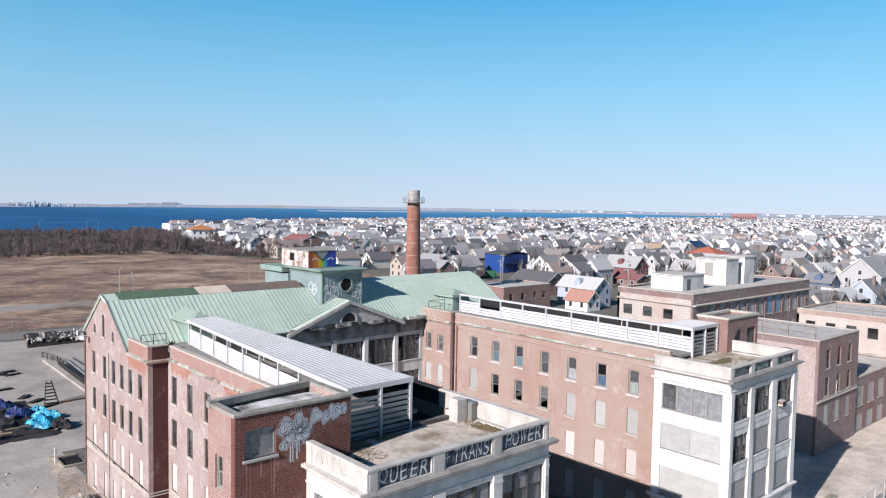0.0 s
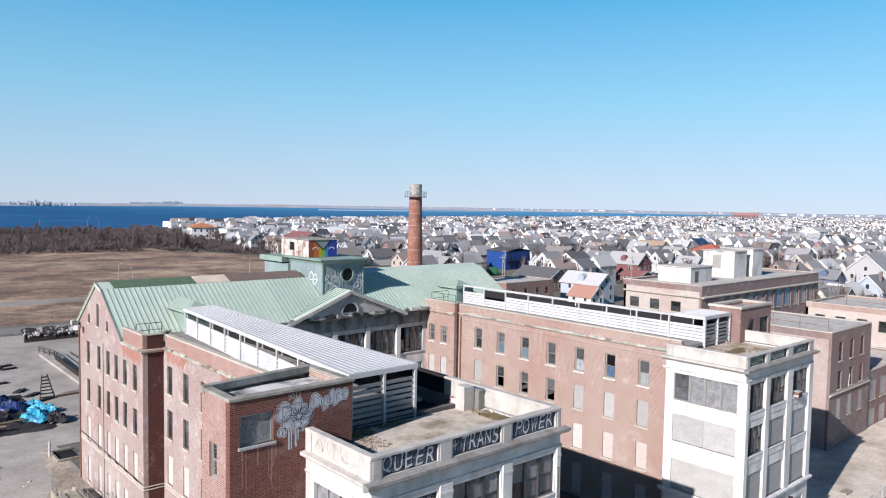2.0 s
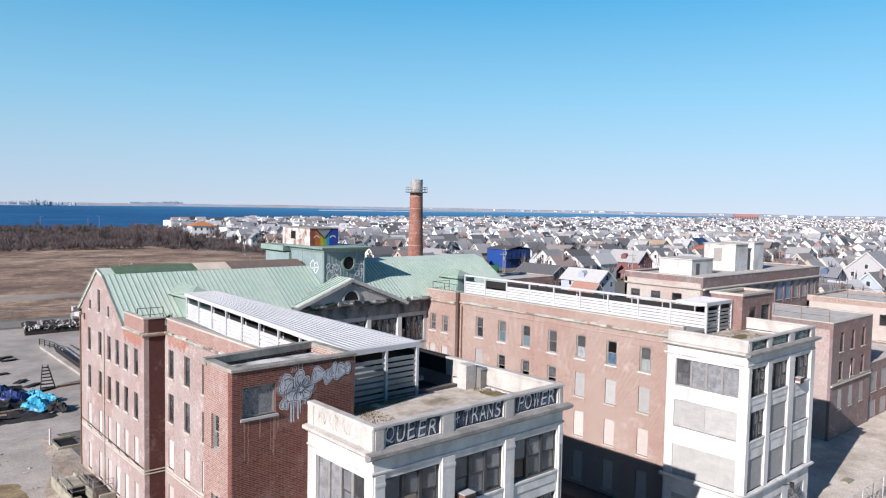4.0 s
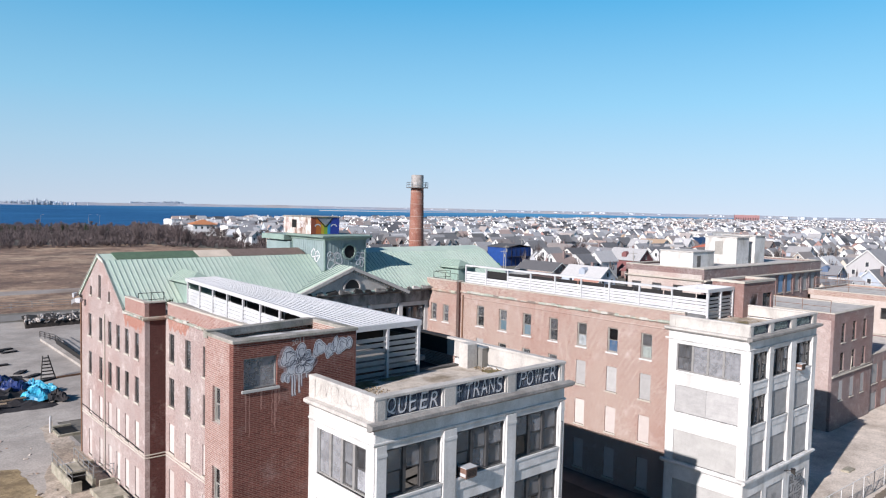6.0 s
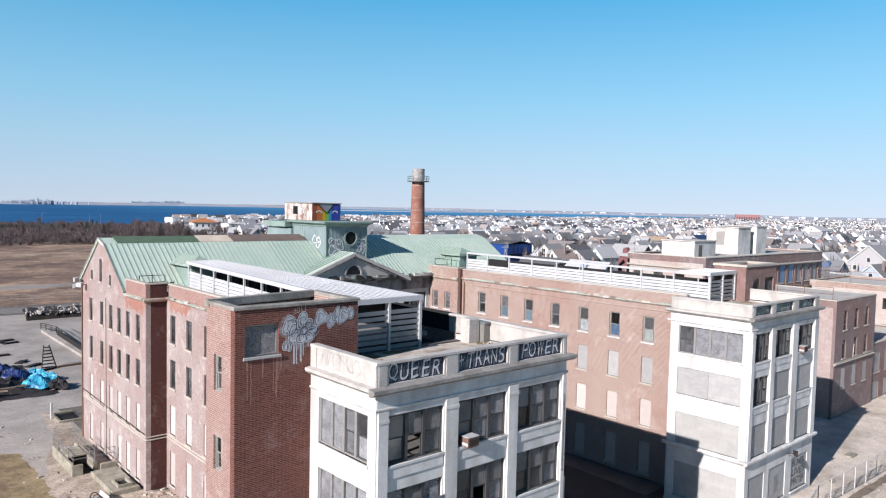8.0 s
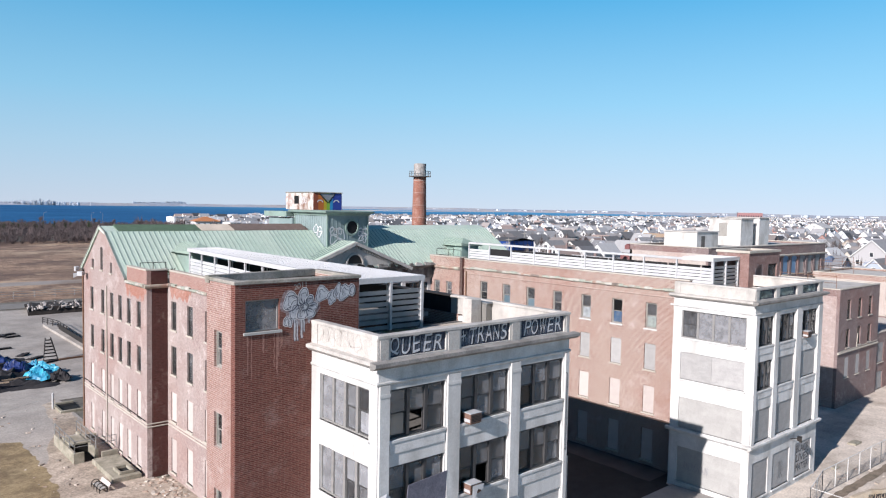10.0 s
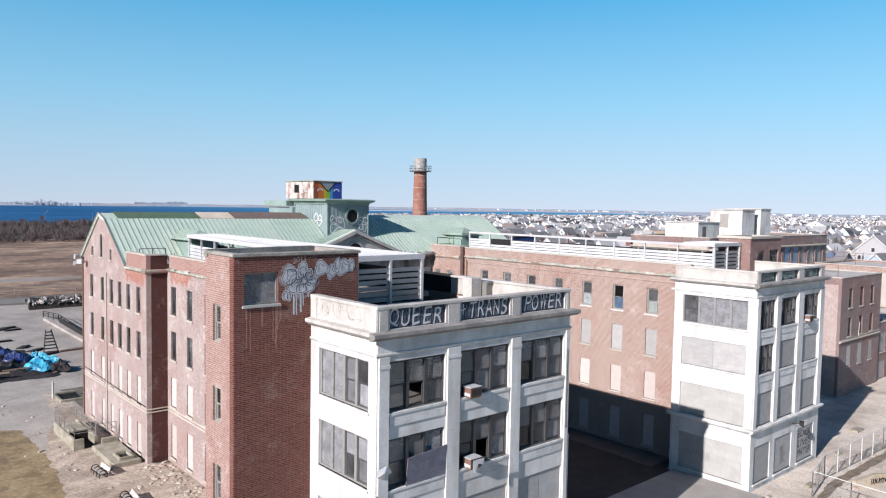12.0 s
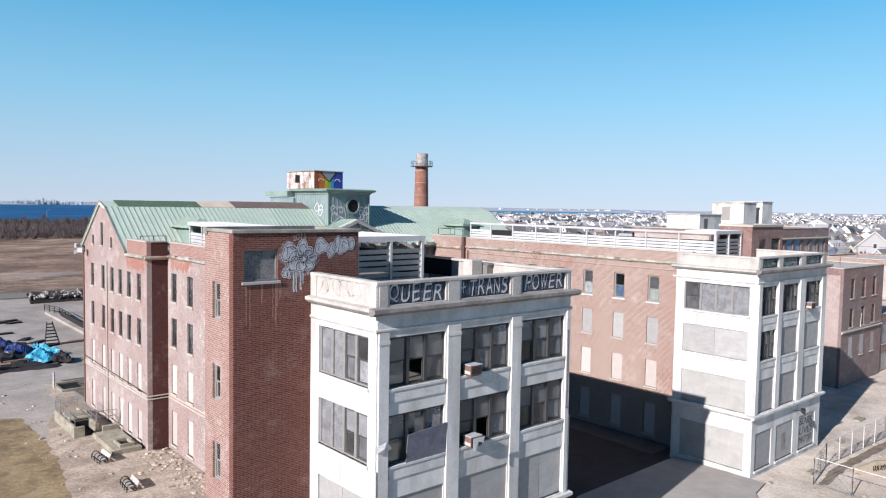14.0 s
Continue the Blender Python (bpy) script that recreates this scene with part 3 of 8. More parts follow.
pts = [(-900, 3050), (540, 3100), (1022, 3480), (1500, 3860), (2250, 4000), (2950, 3560), (3560, 2950), (3980, 2380), (4280, 1780), (4500, 1250), (4600, 700)]
crest = []
for (xa, ya), (xb, yb) in zip(pts, pts[1:]):
    n = 14
    for i in range(n):
        k = i / n
        crest.append((xa + (xb - xa) * k, ya + (yb - ya) * k))
crest.append(pts[-1])
for i, ((xa, ya), (xb, yb)) in enumerate(zip(crest, crest[1:])):
    up = lambda j: 7 * max(0.0, min(1.0, (j - 20) / 60))
    ha, hb = up(i) + 6 + 1.2 * math.sin(i * 0.37) + 0.7 * math.sin(i * 1.3), up(i + 1) + 6 + 1.2 * math.sin((i + 1) * 0.37) + 0.7 * math.sin((i + 1) * 1.3)
    da, db = Vector((xa, ya, 0)).normalized(), Vector((xb, yb, 0)).normalized()
    a1, b1 = (xa + da.x * 60, ya + da.y * 60), (xb + db.x * 60, yb + db.y * 60)
    a2, b2 = (xa + da.x * 200, ya + da.y * 200), (xb + db.x * 200, yb + db.y * 200)
    s.quad((xa, ya, -0.8), (xb, yb, -0.8), (*b1, hb * 0.45), (*a1, ha * 0.45))
    s.quad((*a1, ha * 0.45), (*b1, hb * 0.45), (*b2, hb + 5), (*a2, ha + 5))
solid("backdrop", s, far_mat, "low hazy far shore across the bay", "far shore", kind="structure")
s = Shape()
for i in range(430):
    k = rr.random()
    if i < 260:
        x, y = rr.gauss(670, 68), 3200
        hgt = abs(rr.gauss(0, 5)) * max(0.2, 1.1 - abs(x - 700) / 170) + 2
        w = rr.uniform(2, 6)
    elif i < 300:
        x = 1240 + (i - 260) * 10 + rr.uniform(0, 8)
        y = 3180 + (x - 540) * 0.79
        hgt, w = rr.uniform(13, 18) if i > 284 else rr.uniform(6, 13), rr.uniform(8, 18)
    else:
        j = rr.randrange(20, len(crest) - 1)
        x, y = crest[j][0] + rr.uniform(-60, 60), crest[j][1] + 60
        hgt, w = rr.uniform(-6, -1), rr.uniform(6, 26)
    y += i * 0.3
    s.box(x - w / 2, y, 0, x + w / 2, y + (4 if i < 300 else w), hgt + (8 if i < 300 else 9 + 8 * max(0.0, min(1.0, (j - 36) / 46))))
# the blocks' pale blue has the haze over the bay put into it
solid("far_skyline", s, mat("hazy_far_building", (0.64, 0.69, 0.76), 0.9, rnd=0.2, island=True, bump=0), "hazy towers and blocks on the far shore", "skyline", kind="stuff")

s = Shape()
SPIT = [(1640, 2660), (1900, 2640), (2164, 2620), (2700, 2850), (3286, 3097)]
for (xa, ya), (xb, yb) in zip(SPIT, SPIT[1:]):
    s.quad((xa, ya, -0.8), (xb, yb, -0.8), (xb + 12, yb + 12, 2.4), (xa + 12, ya + 12, 2.4))
    s.quad((xa + 12, ya + 12, 2.4), (xb + 12, yb + 12, 2.4), (xb + 60, yb + 60, -0.8), (xa + 60, ya + 60, -0.8))
# sand colour greyed by hand for the haze in front of it
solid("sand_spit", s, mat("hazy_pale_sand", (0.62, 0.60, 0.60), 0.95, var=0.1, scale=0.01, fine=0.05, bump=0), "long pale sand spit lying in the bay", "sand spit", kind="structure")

sheet("dry_field", [(-300, 191), (60, 183), (175, 180), (180, 250), (186, 300), (184, 345), (150, 440), (100, 440), (60, 440), (-300, 450)], 0.05, DRY, "dry brown winter meadow beyond the road", "field")
sheet("road", [(-300, 181), (180, 168), (180, 176), (-300, 190.5)], 0.06, ROAD, "grey asphalt road along the dry meadow", "road")
sheet("parking_lot", [(-120, 55), (23, 55), (23, 92), (90, 92), (90, 168), (-120, 175)], 0.05, ASPHALT, "worn pale grey asphalt lot beside the brick building", "parking lot")
sheet("yard", ragged([(10, -40), (45, -40), (45, 60), (34, 60), (22.6, 62), (22.6, 93), (21, 91), (20.3, 82), (18.6, 77), (17.0, 71), (14.4, 69), (10, 50)], 0.9, 0.25), 0.054, DIRT, "sandy dirt yard round the brick building", "yard")
sheet("lawn_patch", ragged([(4, 30), (12.5, 40), (14.8, 52), (15.5, 57.6), (16.3, 63.2), (16.6, 70.6), (16.5, 78.4), (14.9, 79.6), (4, 77)], 0.7, 0.22), 0.058, LAWN, "worn yellow-brown lawn at the lot's edge", "lawn")
sheet("courtyard", [(33.3, 30.6), (42, 33.4), (55, 33.8), (55.4, 35), (57.9, 36), (57.9, 68), (30.9, 68), (30.9, 36)], 0.055, COURT, "asphalt courtyard between the brick wings, coloured dark for its shade", "courtyard")
sheet("footing", ragged([(54.6, 36.2), (57.85, 36.2), (57.85, 67), (56.2, 67)], 1.2, 0.12), 0.062, mat("worn_brown_footing", (0.15, 0.13, 0.12), 0.95, var=0.25, scale=0.8, tint=(0.09, 0.085, 0.08), tint_scale=0.3), "worn brownish paved strip along the brick wing", "pavement")
sheet("sandy_yard", [(45, -40), (170, -40), (170, 60), (45, 60)], 0.04, YARD_SAND, "pale sandy ground beside the white tower", "yard")
WALK = [(34, 31), (42.5, 34.2), (55.3, 34.4), (55.5, 27.0), (53, 26.5), (44, 20), (34, 20)]
s = Shape().quad(*[(x, y, 0.22) for x, y in WALK])
for (xa, ya), (xb, yb) in zip(WALK, WALK[1:] + WALK[:1]):
    s.quad((xa, ya, 0.0), (xb, yb, 0.0), (xb, yb, 0.22), (xa, ya, 0.22))
solid("walkway", s, PAVE, "raised pale concrete walk at the courtyard mouth", "walkway", kind="structure")

sheet("meadow_road", ragged([(-300, 219), (60, 216), (150, 223), (182, 227), (182, 235), (150, 232), (60, 225.5), (-300, 229)], 6, 0.5), 0.065, mat("dusty_grey_road", (0.36, 0.32, 0.29), 0.95, var=0.25, scale=0.3, tint=(0.27, 0.21, 0.165), tint_scale=0.06, tint_amount=0.9), "pale grey dusty road across the dry meadow", "road")

# ---- the hospital: shared heights ----
ROWS_UP = [(12.3, 14.6), (8.62, 10.95)]
ROWS_LOW = [(4.75, 7.15), (0.5, 3.3)]
LEVELS = [0.2, 4.0, 7.7, 11.4]
GROUP = "buildings of the abandoned hospital"


def brick_facade(parent, face, c, u0, u1, cols, w, material, styles, z1=16.0, extra=(), sill=True):
    """A storeyed brick wall with one window or board in each opening. styles: by row, then by column."""
    rows = ROWS_UP + ROWS_LOW
    hs = holes_of(cols, rows, w) + [e[:4] for e in extra]
    wall("wall", parent, material, face, c, u0, u1, 0.0, z1, hs)
    for r, (a, b) in enumerate(rows):
        for k, u in enumerate(cols):
            window(parent, face, c, u, a, w, b - a, styles(r, k), 1, sill)


# Left wing
lw = thing("brick_wing", "weathered pinkish brick hospital wing with boarded lower windows", "building", GROUP)
cols = [61.1, 57.8, 54.4, 51.0, 47.6, 44.2, 40.8]
brick_facade(lw, "-x", 24.2, 37.2, 62.4, cols, 1.12, BRICK_PINK, lambda r, k: "board" if r > 1 else "sash")
wall("wall", lw, BRICK, "+x", 33.1, 36.31, 67.6, 0, 16.0)
wall("wall", lw, BRICK, "+y", 62.2, 24.6, 32.7, 0, 16.0)
wall("wall", lw, BRICK, "-y", 36.31, 24.6, 32.7, 0, 15.0)
floors(lw, 24.6, 36.8, 32.7, 62.1, LEVELS)
slab("roof", lw, 24.6, 36.5, 30.4, 66, 16.3, TAR)
parapet(lw, "-x", 24.2, 37.2, 62.0, 16.0, 17.15, BRICK_RED)
slab("roof", lw, 30.4, 34.6, 32.75, 67.5, 15.15, NEAR_BLACK, label="sunken black roof strip")
slab("roof", lw, 23.05, 34.6, 30.4, 36.5, 15.15, NEAR_BLACK)
parapet(lw, "+x", 33.1, 37.12, 67.5, 15.0, 17.15, NEAR_BLACK, NEAR_BLACK)
ledge("cornice", lw, "-x", 24.2, 37.2, 62.2, 15.78, 15.98, 0.16, CORNICE)
for z in (4.2, 4.45):
    ledge("string_course", lw, "-x", 24.2, 37.2, 62.25, z, z + 0.07, 0.05, STONE)

# Stair block
sb = thing("stair_block", "dark red brick stair block with painted graffiti tags", "building", GROUP)
gw = (16.85, 18.55, 16.85, 18.3)
# one brick in two tones: shade-dark front, sun-pale left side
wall("wall", sb, BRICK_SHADE, "-y", 33.2, 16.35, 23.0, 0, 19.05, [gw])
stw = [(34.55, 35.4, a, b) for a, b in ((15.0, 16.75), (11.2, 12.88), (7.4, 9.2), (3.6, 5.4))]
wall("wall", sb, BRICK_LIT, "-x", 16.35, 33.6, 36.25, 0, 19.05, stw)
wall("wall", sb, BRICK, "+x", 23.0, 33.6, 37.2, 0, 19.05)
s = Shape().add([(16.75, 36.25, 0), (23.0, 37.2, 0), (23.0, 37.2, 19.05), (16.35, 36.25, 19.05), (16.35, 36.25, 0)], [(4, 1, 2, 3)])
part("wall", s, BRICK, sb)
for a, b, p, q in stw:
    window(sb, "-x", 16.35, (a + b) / 2, p, b - a, q - p, "pale", 1, False)
window(sb, "-y", 33.2, 17.7, 16.85, 1.7, 1.45, "milky")
slab("roof", sb, 16.7, 33.5, 22.7, 36.4, 18.72, mat("silver_coated_roof", (0.82, 0.81, 0.80), 0.7, var=0.3, scale=1.5, tint=(0.16, 0.155, 0.15), tint_scale=0.8, tint_amount=1.0))
s = Shape()
s.soft_box(16.27, 33.12, 19.05, 23.08, 33.6, 19.2, 0.03)
s.soft_box(16.27, 33.6, 19.05, 16.75, 36.3, 19.2, 0.03)
s.soft_box(22.6, 33.6, 19.05, 23.08, 37.2, 19.2, 0.03)
part("coping", s, GRIMY, sb)
s = Shape().add([(16.3, 35.9, 18.9), (22.6, 36.75, 18.9), (22.6, 37.2, 18.9), (16.3, 36.35, 18.9), (16.3, 35.9, 19.24), (22.6, 36.75, 19.24), (22.6, 37.2, 19.24), (16.3, 36.35, 19.24)],
                [(0, 3, 2, 1), (4, 5, 6, 7), (0, 1, 5, 4), (1, 2, 6, 5), (2, 3, 7, 6), (3, 0, 4, 7)])
part("coping", s, GRIMY, sb, "slightly raised rear coping")
floors(sb, 16.75, 33.6, 22.6, 36.2, LEVELS + [15.2])


def tower(name, label, x0, x1, y0, y1, front_bays, side_style, front_style, ztop=17.15, yb=None):
    """A white-painted corner tower: piers, bands of windows, cornice, panelled parapet."""
    tw = thing(name, label, "building", GROUP)
    rows = [(12.48, 14.7), (9.05, 11.28), (5.0, 7.55), (0.55, 3.45)]
    sy0, sy1 = y0 + 0.62, y1 - 0.75
    side_holes = [(sy0, sy1, a, b) for a, b in rows]
    wall("wall", tw, WHITE, "-x", x0, y0 + 0.4, y1, 0, 15.9, side_holes)
    front_holes = [(a, b, p, q) for a, b in front_bays for p, q in rows]
    wall("wall", tw, WHITE, "-y", y0, x0, x1, 0, 15.9, front_holes)
    wall("wall", tw, WHITE, "+x", x1, y0 + 0.4, yb, 0, 15.9)
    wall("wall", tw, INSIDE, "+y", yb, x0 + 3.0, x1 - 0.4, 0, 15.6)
    for r, (a, b) in enumerate(rows):
        st = side_style[r]
        window(tw, "-x", x0, (sy0 + sy1) / 2, a, sy1 - sy0, b - a, st, 4, True)
        for k, (p, q) in enumerate(front_bays):
            window(tw, "-y", y0, (p + q) / 2, a, q - p, b - a, front_style[r][k], 3, True)
    for a, _ in rows[:2]:
        for p, q in front_bays:
            part("spandrel_band", Shape().box(p + 0.03, y0 - 0.05, a - 0.62, q - 0.03, y0 - 0.002, a - 0.14), FRIEZE, tw)
    edges = [x0, *[v for ab in front_bays for v in ab], x1]
    for k in range(0, len(edges), 2):
        a, b = edges[k], edges[k + 1]
        pier = part("pier", Shape().box(a + 0.06, y0 - 0.12, 4.95, b - 0.06, y0 - 0.002, 14.95), WHITE, tw)
        part("pier_cap", Shape().box(a + 0.03, y0 - 0.145, 14.45, b - 0.03, y0 - 0.121, 14.6), WHITE, pier)
    for lo, hi, out in ((15.72, 16.02, 0.42), (4.62, 4.92, 0.3), (14.97, 15.09, 0.09)):
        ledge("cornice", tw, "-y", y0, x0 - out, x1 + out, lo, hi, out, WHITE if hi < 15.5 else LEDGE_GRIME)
        ledge("cornice", tw, "-x", x0, y0, y1 + 0.3, lo, hi, out * 0.8, WHITE if hi < 15.5 else CONCRETE)
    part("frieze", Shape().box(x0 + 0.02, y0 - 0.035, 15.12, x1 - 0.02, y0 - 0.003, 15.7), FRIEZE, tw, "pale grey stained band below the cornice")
    slab("terrace", tw, x0 + 0.3, y0 + 0.3, x1 - 0.3, 34.6 if x1 < 40 else yb, 15.85, TERRACE, label="gravel and moss covered flat terrace")
    floors(tw, x0 + 0.4, y0 + 0.4, x1 - 0.4, yb - 0.4, LEVELS)
    wall("parapet", tw, CONCRETE, "-x", x0, y0 + 0.32, y1, 16.0, ztop - 0.14, t=0.32)
    wall("parapet", tw, CONCRETE, "+x", x1, y0 + 0.32, yb + (0.8 if x1 < 40 else 0), 16.0, ztop - 0.14, t=0.32)
    holes = [(a + 0.02, b - 0.02, 16.12, ztop - 0.16) for a, b in front_bays]
    wall("parapet", tw, CONCRETE, "-y", y0, x0, x1, 16.0, ztop - 0.14, holes, t=0.32)
    for a, b in front_bays:
        part("parapet_panel", Shape().box(a + 0.02, y0 + 0.1, 16.12, b - 0.02, y0 + 0.22, ztop - 0.16), PAINT_NAVY, tw, "dark blue painted parapet panel")
    for k in range(0, len(edges), 2):
        a, b = edges[k], edges[k + 1]
        part("parapet_pier", Shape().box(a + 0.1, y0 - 0.03, 16.06, b - 0.1, y0 - 0.002, ztop - 0.145), CONCRETE, tw)
    for a, b in ((y0 + 0.02, y0 + 0.75), (y1 - 0.55, y1 - 0.02)):
        part("parapet_pier", Shape().box(x0 - 0.04, a, 16.06, x0 - 0.002, b, ztop - 0.145), CONCRETE, tw)
    s = Shape()
    s.soft_box(x0 - 0.05, y0 - 0.05, ztop - 0.14, x1 + 0.05, y0 + 0.38, ztop, 0.03)
    s.soft_box(x0 - 0.05, y0 + 0.38, ztop - 0.14, x0 + 0.38, y1, ztop, 0.03)
    s.soft_box(x1 - 0.38, y0 + 0.38, ztop - 0.14, x1 + 0.05, yb + (0.8 if x1 < 40 else 0), ztop, 0.03)
    part("coping", s, CONCRETE, tw)
    return tw


F4 = [["sash"] * 3, ["sash"] * 3, ["grey"] * 3, ["grey"] * 3]
wl = tower("corner_tower", "white-painted corner tower with broad window bands and a tagged parapet", 20.3, 33.1, 27.8, 33.2, [(20.95, 24.2), (25.1, 28.46), (29.25, 32.7)], ["milky", "milky", "grey", "grey"], F4, 17.15, 36.3)
F4R = [["sash"] * 3, ["sash", "grey", "grey"], ["grey"] * 3, ["grey"] * 3]
wr = tower("corner_tower", "white-painted corner tower with partly boarded windows", 55.6, 68.0, 28.2, 35.0, [(56.2, 58.9), (59.7, 62.8), (63.9, 67.1)], ["milky_first", "grey", "white", "white"], F4R, 17.0, 35.2)

# Right wing
rw = thing("brick_wing", "sunlit red brick hospital wing with sash windows and boards", "building", GROUP)
cols = [59.8, 56.35, 52.9, 49.35, 45.8, 42.25, 38.65]


def rw_style(r, k):
    if r == 0:
        return "pale"
    if r == 1:
        return "broken" if k in (1, 2, 3) else "grey"
    return "board"


brick_facade(rw, "-x", 58.0, 35.0, 63.0, cols, 1.15, BRICK, rw_style)
wall("wall", rw, BRICK, "+x", 66.2, 35.0, 67.6, 0, 16.0)
wall("wall", rw, BRICK, "-y", 35.2, 58.4, 65.8, 0, 15.8)
floors(rw, 58.4, 35.6, 65.8, 63, LEVELS)
slab("roof", rw, 58.35, 35.2, 66.0, 70, 16.3, TAR)
parapet(rw, "-x", 58.0, 35.0, 63.0, 16.0, 16.95, BRICK)
ledge("cornice", rw, "-x", 58.0, 35.0, 63.0, 15.74, 15.94, 0.16, CORNICE)
ledge("string_course", rw, "-x", 58.0, 35.0, 63.0, 15.2, 15.27, 0.05, BRICK)
ledge("string_course", rw, "-x", 58.0, 35.0, 63.0, 4.35, 4.43, 0.05, BRICK)

for u, c_ in ((56.35, (0.10, 0.17, 0.21)), (52.9, (0.13, 0.20, 0.24)), (45.8, (0.42, 0.45, 0.46)), (42.25, (0.05, 0.11, 0.21)), (38.65, (0.34, 0.38, 0.35))):
    part("painted_pane", Shape().box(58.185, u - 0.42, 12.44, 58.195, u + 0.42, 13.4), mat("painted_pane", c_, 0.6, var=0.4, scale=5.0, tint=(0.2, 0.22, 0.25), tint_scale=3.0, tint_amount=0.6), rw)

# Main block
mb = thing("main_block", "pink brick main block with a verdigris copper gable roof", "building", GROUP)
GY = [77.45, 74.1, 71.4, 69.1, 66.8, 64.3]
hs = [(u - 0.5, u + 0.5, a, b) for u in GY for a, b in [(12.25, 14.4), (8.55, 10.7), (4.6, 6.95), (0.5, 3.0)]]
wall("wall", mb, BRICK_PINK, "-x", 22.5, 62.4, 80.4, 0, 15.9, hs)
for u0, u1, p, q in hs:
    window(mb, "-x", 22.5, (u0 + u1) / 2, p, 1.0, q - p, "sash" if p > 8 else "board")
gable = [(67.4, 15.9), (80.5, 15.9), (74.4, 20.25), (73.0, 19.85)]
gh = [(74.0, 74.75, 16.25, 18.35), (76.8, 77.45, 16.25, 17.1), (71.3, 71.85, 16.15, 17.1)]
wall("gable_wall", mb, BRICK_PINK, "-x", 22.5, 69.6, 78.6, 15.9, 17.2, gh[1:] + [(74.0, 74.75, 16.25, 17.2)])
wall("gable_wall", mb, BRICK_PINK, "-x", 22.5, 71.6, 76.9, 17.2, 18.35, [(74.0, 74.75, 17.2, 18.35)])
for tri in ([(67.5, 15.9), (69.6, 15.9), (69.6, 17.37)], [(69.6, 17.2), (71.6, 17.2), (71.6, 18.83), (69.6, 17.37)], [(78.6, 15.9), (80.4, 15.9), (78.6, 17.17)], [(76.9, 17.2), (78.6, 17.2), (76.9, 18.37)],
            [(71.6, 18.35), (76.9, 18.35), (76.9, 18.45), (74.4, 20.2), (73.0, 19.8), (71.6, 18.83)]):
    part("gable_wall", Shape().prism_x(tri, 22.5, 22.9), BRICK_PINK, mb)
window(mb, "-x", 22.5, 74.375, 16.25, 0.75, 2.1, "sash")
window(mb, "-x", 22.5, 77.12, 16.25, 0.65, 0.85, "single")
window(mb, "-x", 22.5, 71.57, 16.15, 0.55, 0.95, "single")
# this end wall is shaded by its darker brick colour
wall("wall", mb, BRICK_DEEP_SHADE, "-y", 62.4, 22.9, 24.2, 0, 15.9)
wall("wall", mb, BRICK, "+y", 80.4, 22.9, 71.4, 0, 15.9)
parapet(mb, "-x", 22.5, 62.4, 67.2, 15.9, 17.2, BRICK_RED)
parapet(mb, "-y", 62.4, 22.85, 24.2, 15.9, 17.2, BRICK_DEEP_SHADE)
ledge("cornice", mb, "-x", 22.5, 62.4, 67.2, 15.65, 15.92, 0.22, CORNICE)
ledge("cornice", mb, "-y", 62.4, 22.3, 24.2, 15.65, 15.92, 0.22, CORNICE)
slab("roof", mb, 22.85, 62.7, 30.8, 68.2, 16.2, TAR)
for z in (4.2, 4.45):
    ledge("string_course", mb, "-x", 22.5, 62.4, 80.4, z, z + 0.07, 0.05, STONE)
    ledge("string_course", mb, "-y", 62.4, 22.5, 24.2, z, z + 0.07, 0.05, STONE)
# front of the block, between the wings: piers, bands of windows, entablature
bays = [(31.9, 35.55), (36.2, 39.85), (40.5, 44.15), (44.8, 48.45), (49.1, 52.75), (53.4, 56.8)]
rows = [(10.95, 13.9), (7.2, 9.6), (3.6, 6.0), (0.4, 2.6)]
wall("wall", mb, WHITE, "-y", 68.0, 30.8, 57.3, 0, 15.7, [(a, b, p, q) for a, b in bays for p, q in rows])
for a, b in bays:
    for p, q in rows:
        window(mb, "-y", 68.0, (a + b) / 2, p, b - a, q - p, "sash", 4)
for k in range(1, len(bays)):
    a = bays[k - 1][1]
    part("pier", Shape().box(a + 0.05, 67.8, 0, a + 0.6, 67.998, 14.35), WHITE, mb)
part("entablature", Shape().box(30.9, 67.72, 14.4, 57.3, 67.995, 15.66), SOOT, mb, "soot-stained stone entablature")
ledge("cornice", mb, "-y", 67.72, 30.9, 57.3, 15.62, 15.9, 0.45, SOOT)
floors(mb, 22.9, 68.5, 71, 80, LEVELS)
# inner pavilion beside the right wing
wall("wall", mb, BRICK, "-x", 57.3, 63.0, 68.0, 0, 15.9, [(u - 0.5, u + 0.5, a, b) for u in (66.9, 64.8) for a, b in [(12.2, 14.2), (8.5, 10.6), (4.6, 6.9), (0.5, 3.0)]])
for u in (66.9, 64.8):
    for r, (a, b) in enumerate([(12.2, 14.2), (8.5, 10.6), (4.6, 6.9), (0.5, 3.0)]):
        window(mb, "-x", 57.3, u, a, 1.0, b - a, "pale" if r == 0 else "grey")
wall("wall", mb, BRICK_DEEP_SHADE, "-y", 63.0, 57.7, 58.4, 0, 15.9)
parapet(mb, "-x", 57.3, 63.0, 68.2, 15.9, 17.1, BRICK)
parapet(mb, "-y", 63.0, 57.65, 58.35, 15.9, 17.1, BRICK_SHADE)
ledge("cornice", mb, "-x", 57.3, 63.0, 68.2, 15.6, 15.92, 0.22, CORNICE)
slab("roof", mb, 57.6, 63.3, 66.0, 68.4, 16.33, TAR)
# roof slopes: (y, z) profile from the front eave over a shallow upper strip to the rear eave
X0, X1 = 22.35, 71.5
FRONT = [(67.35, 16.02), (73.0, 19.86)]
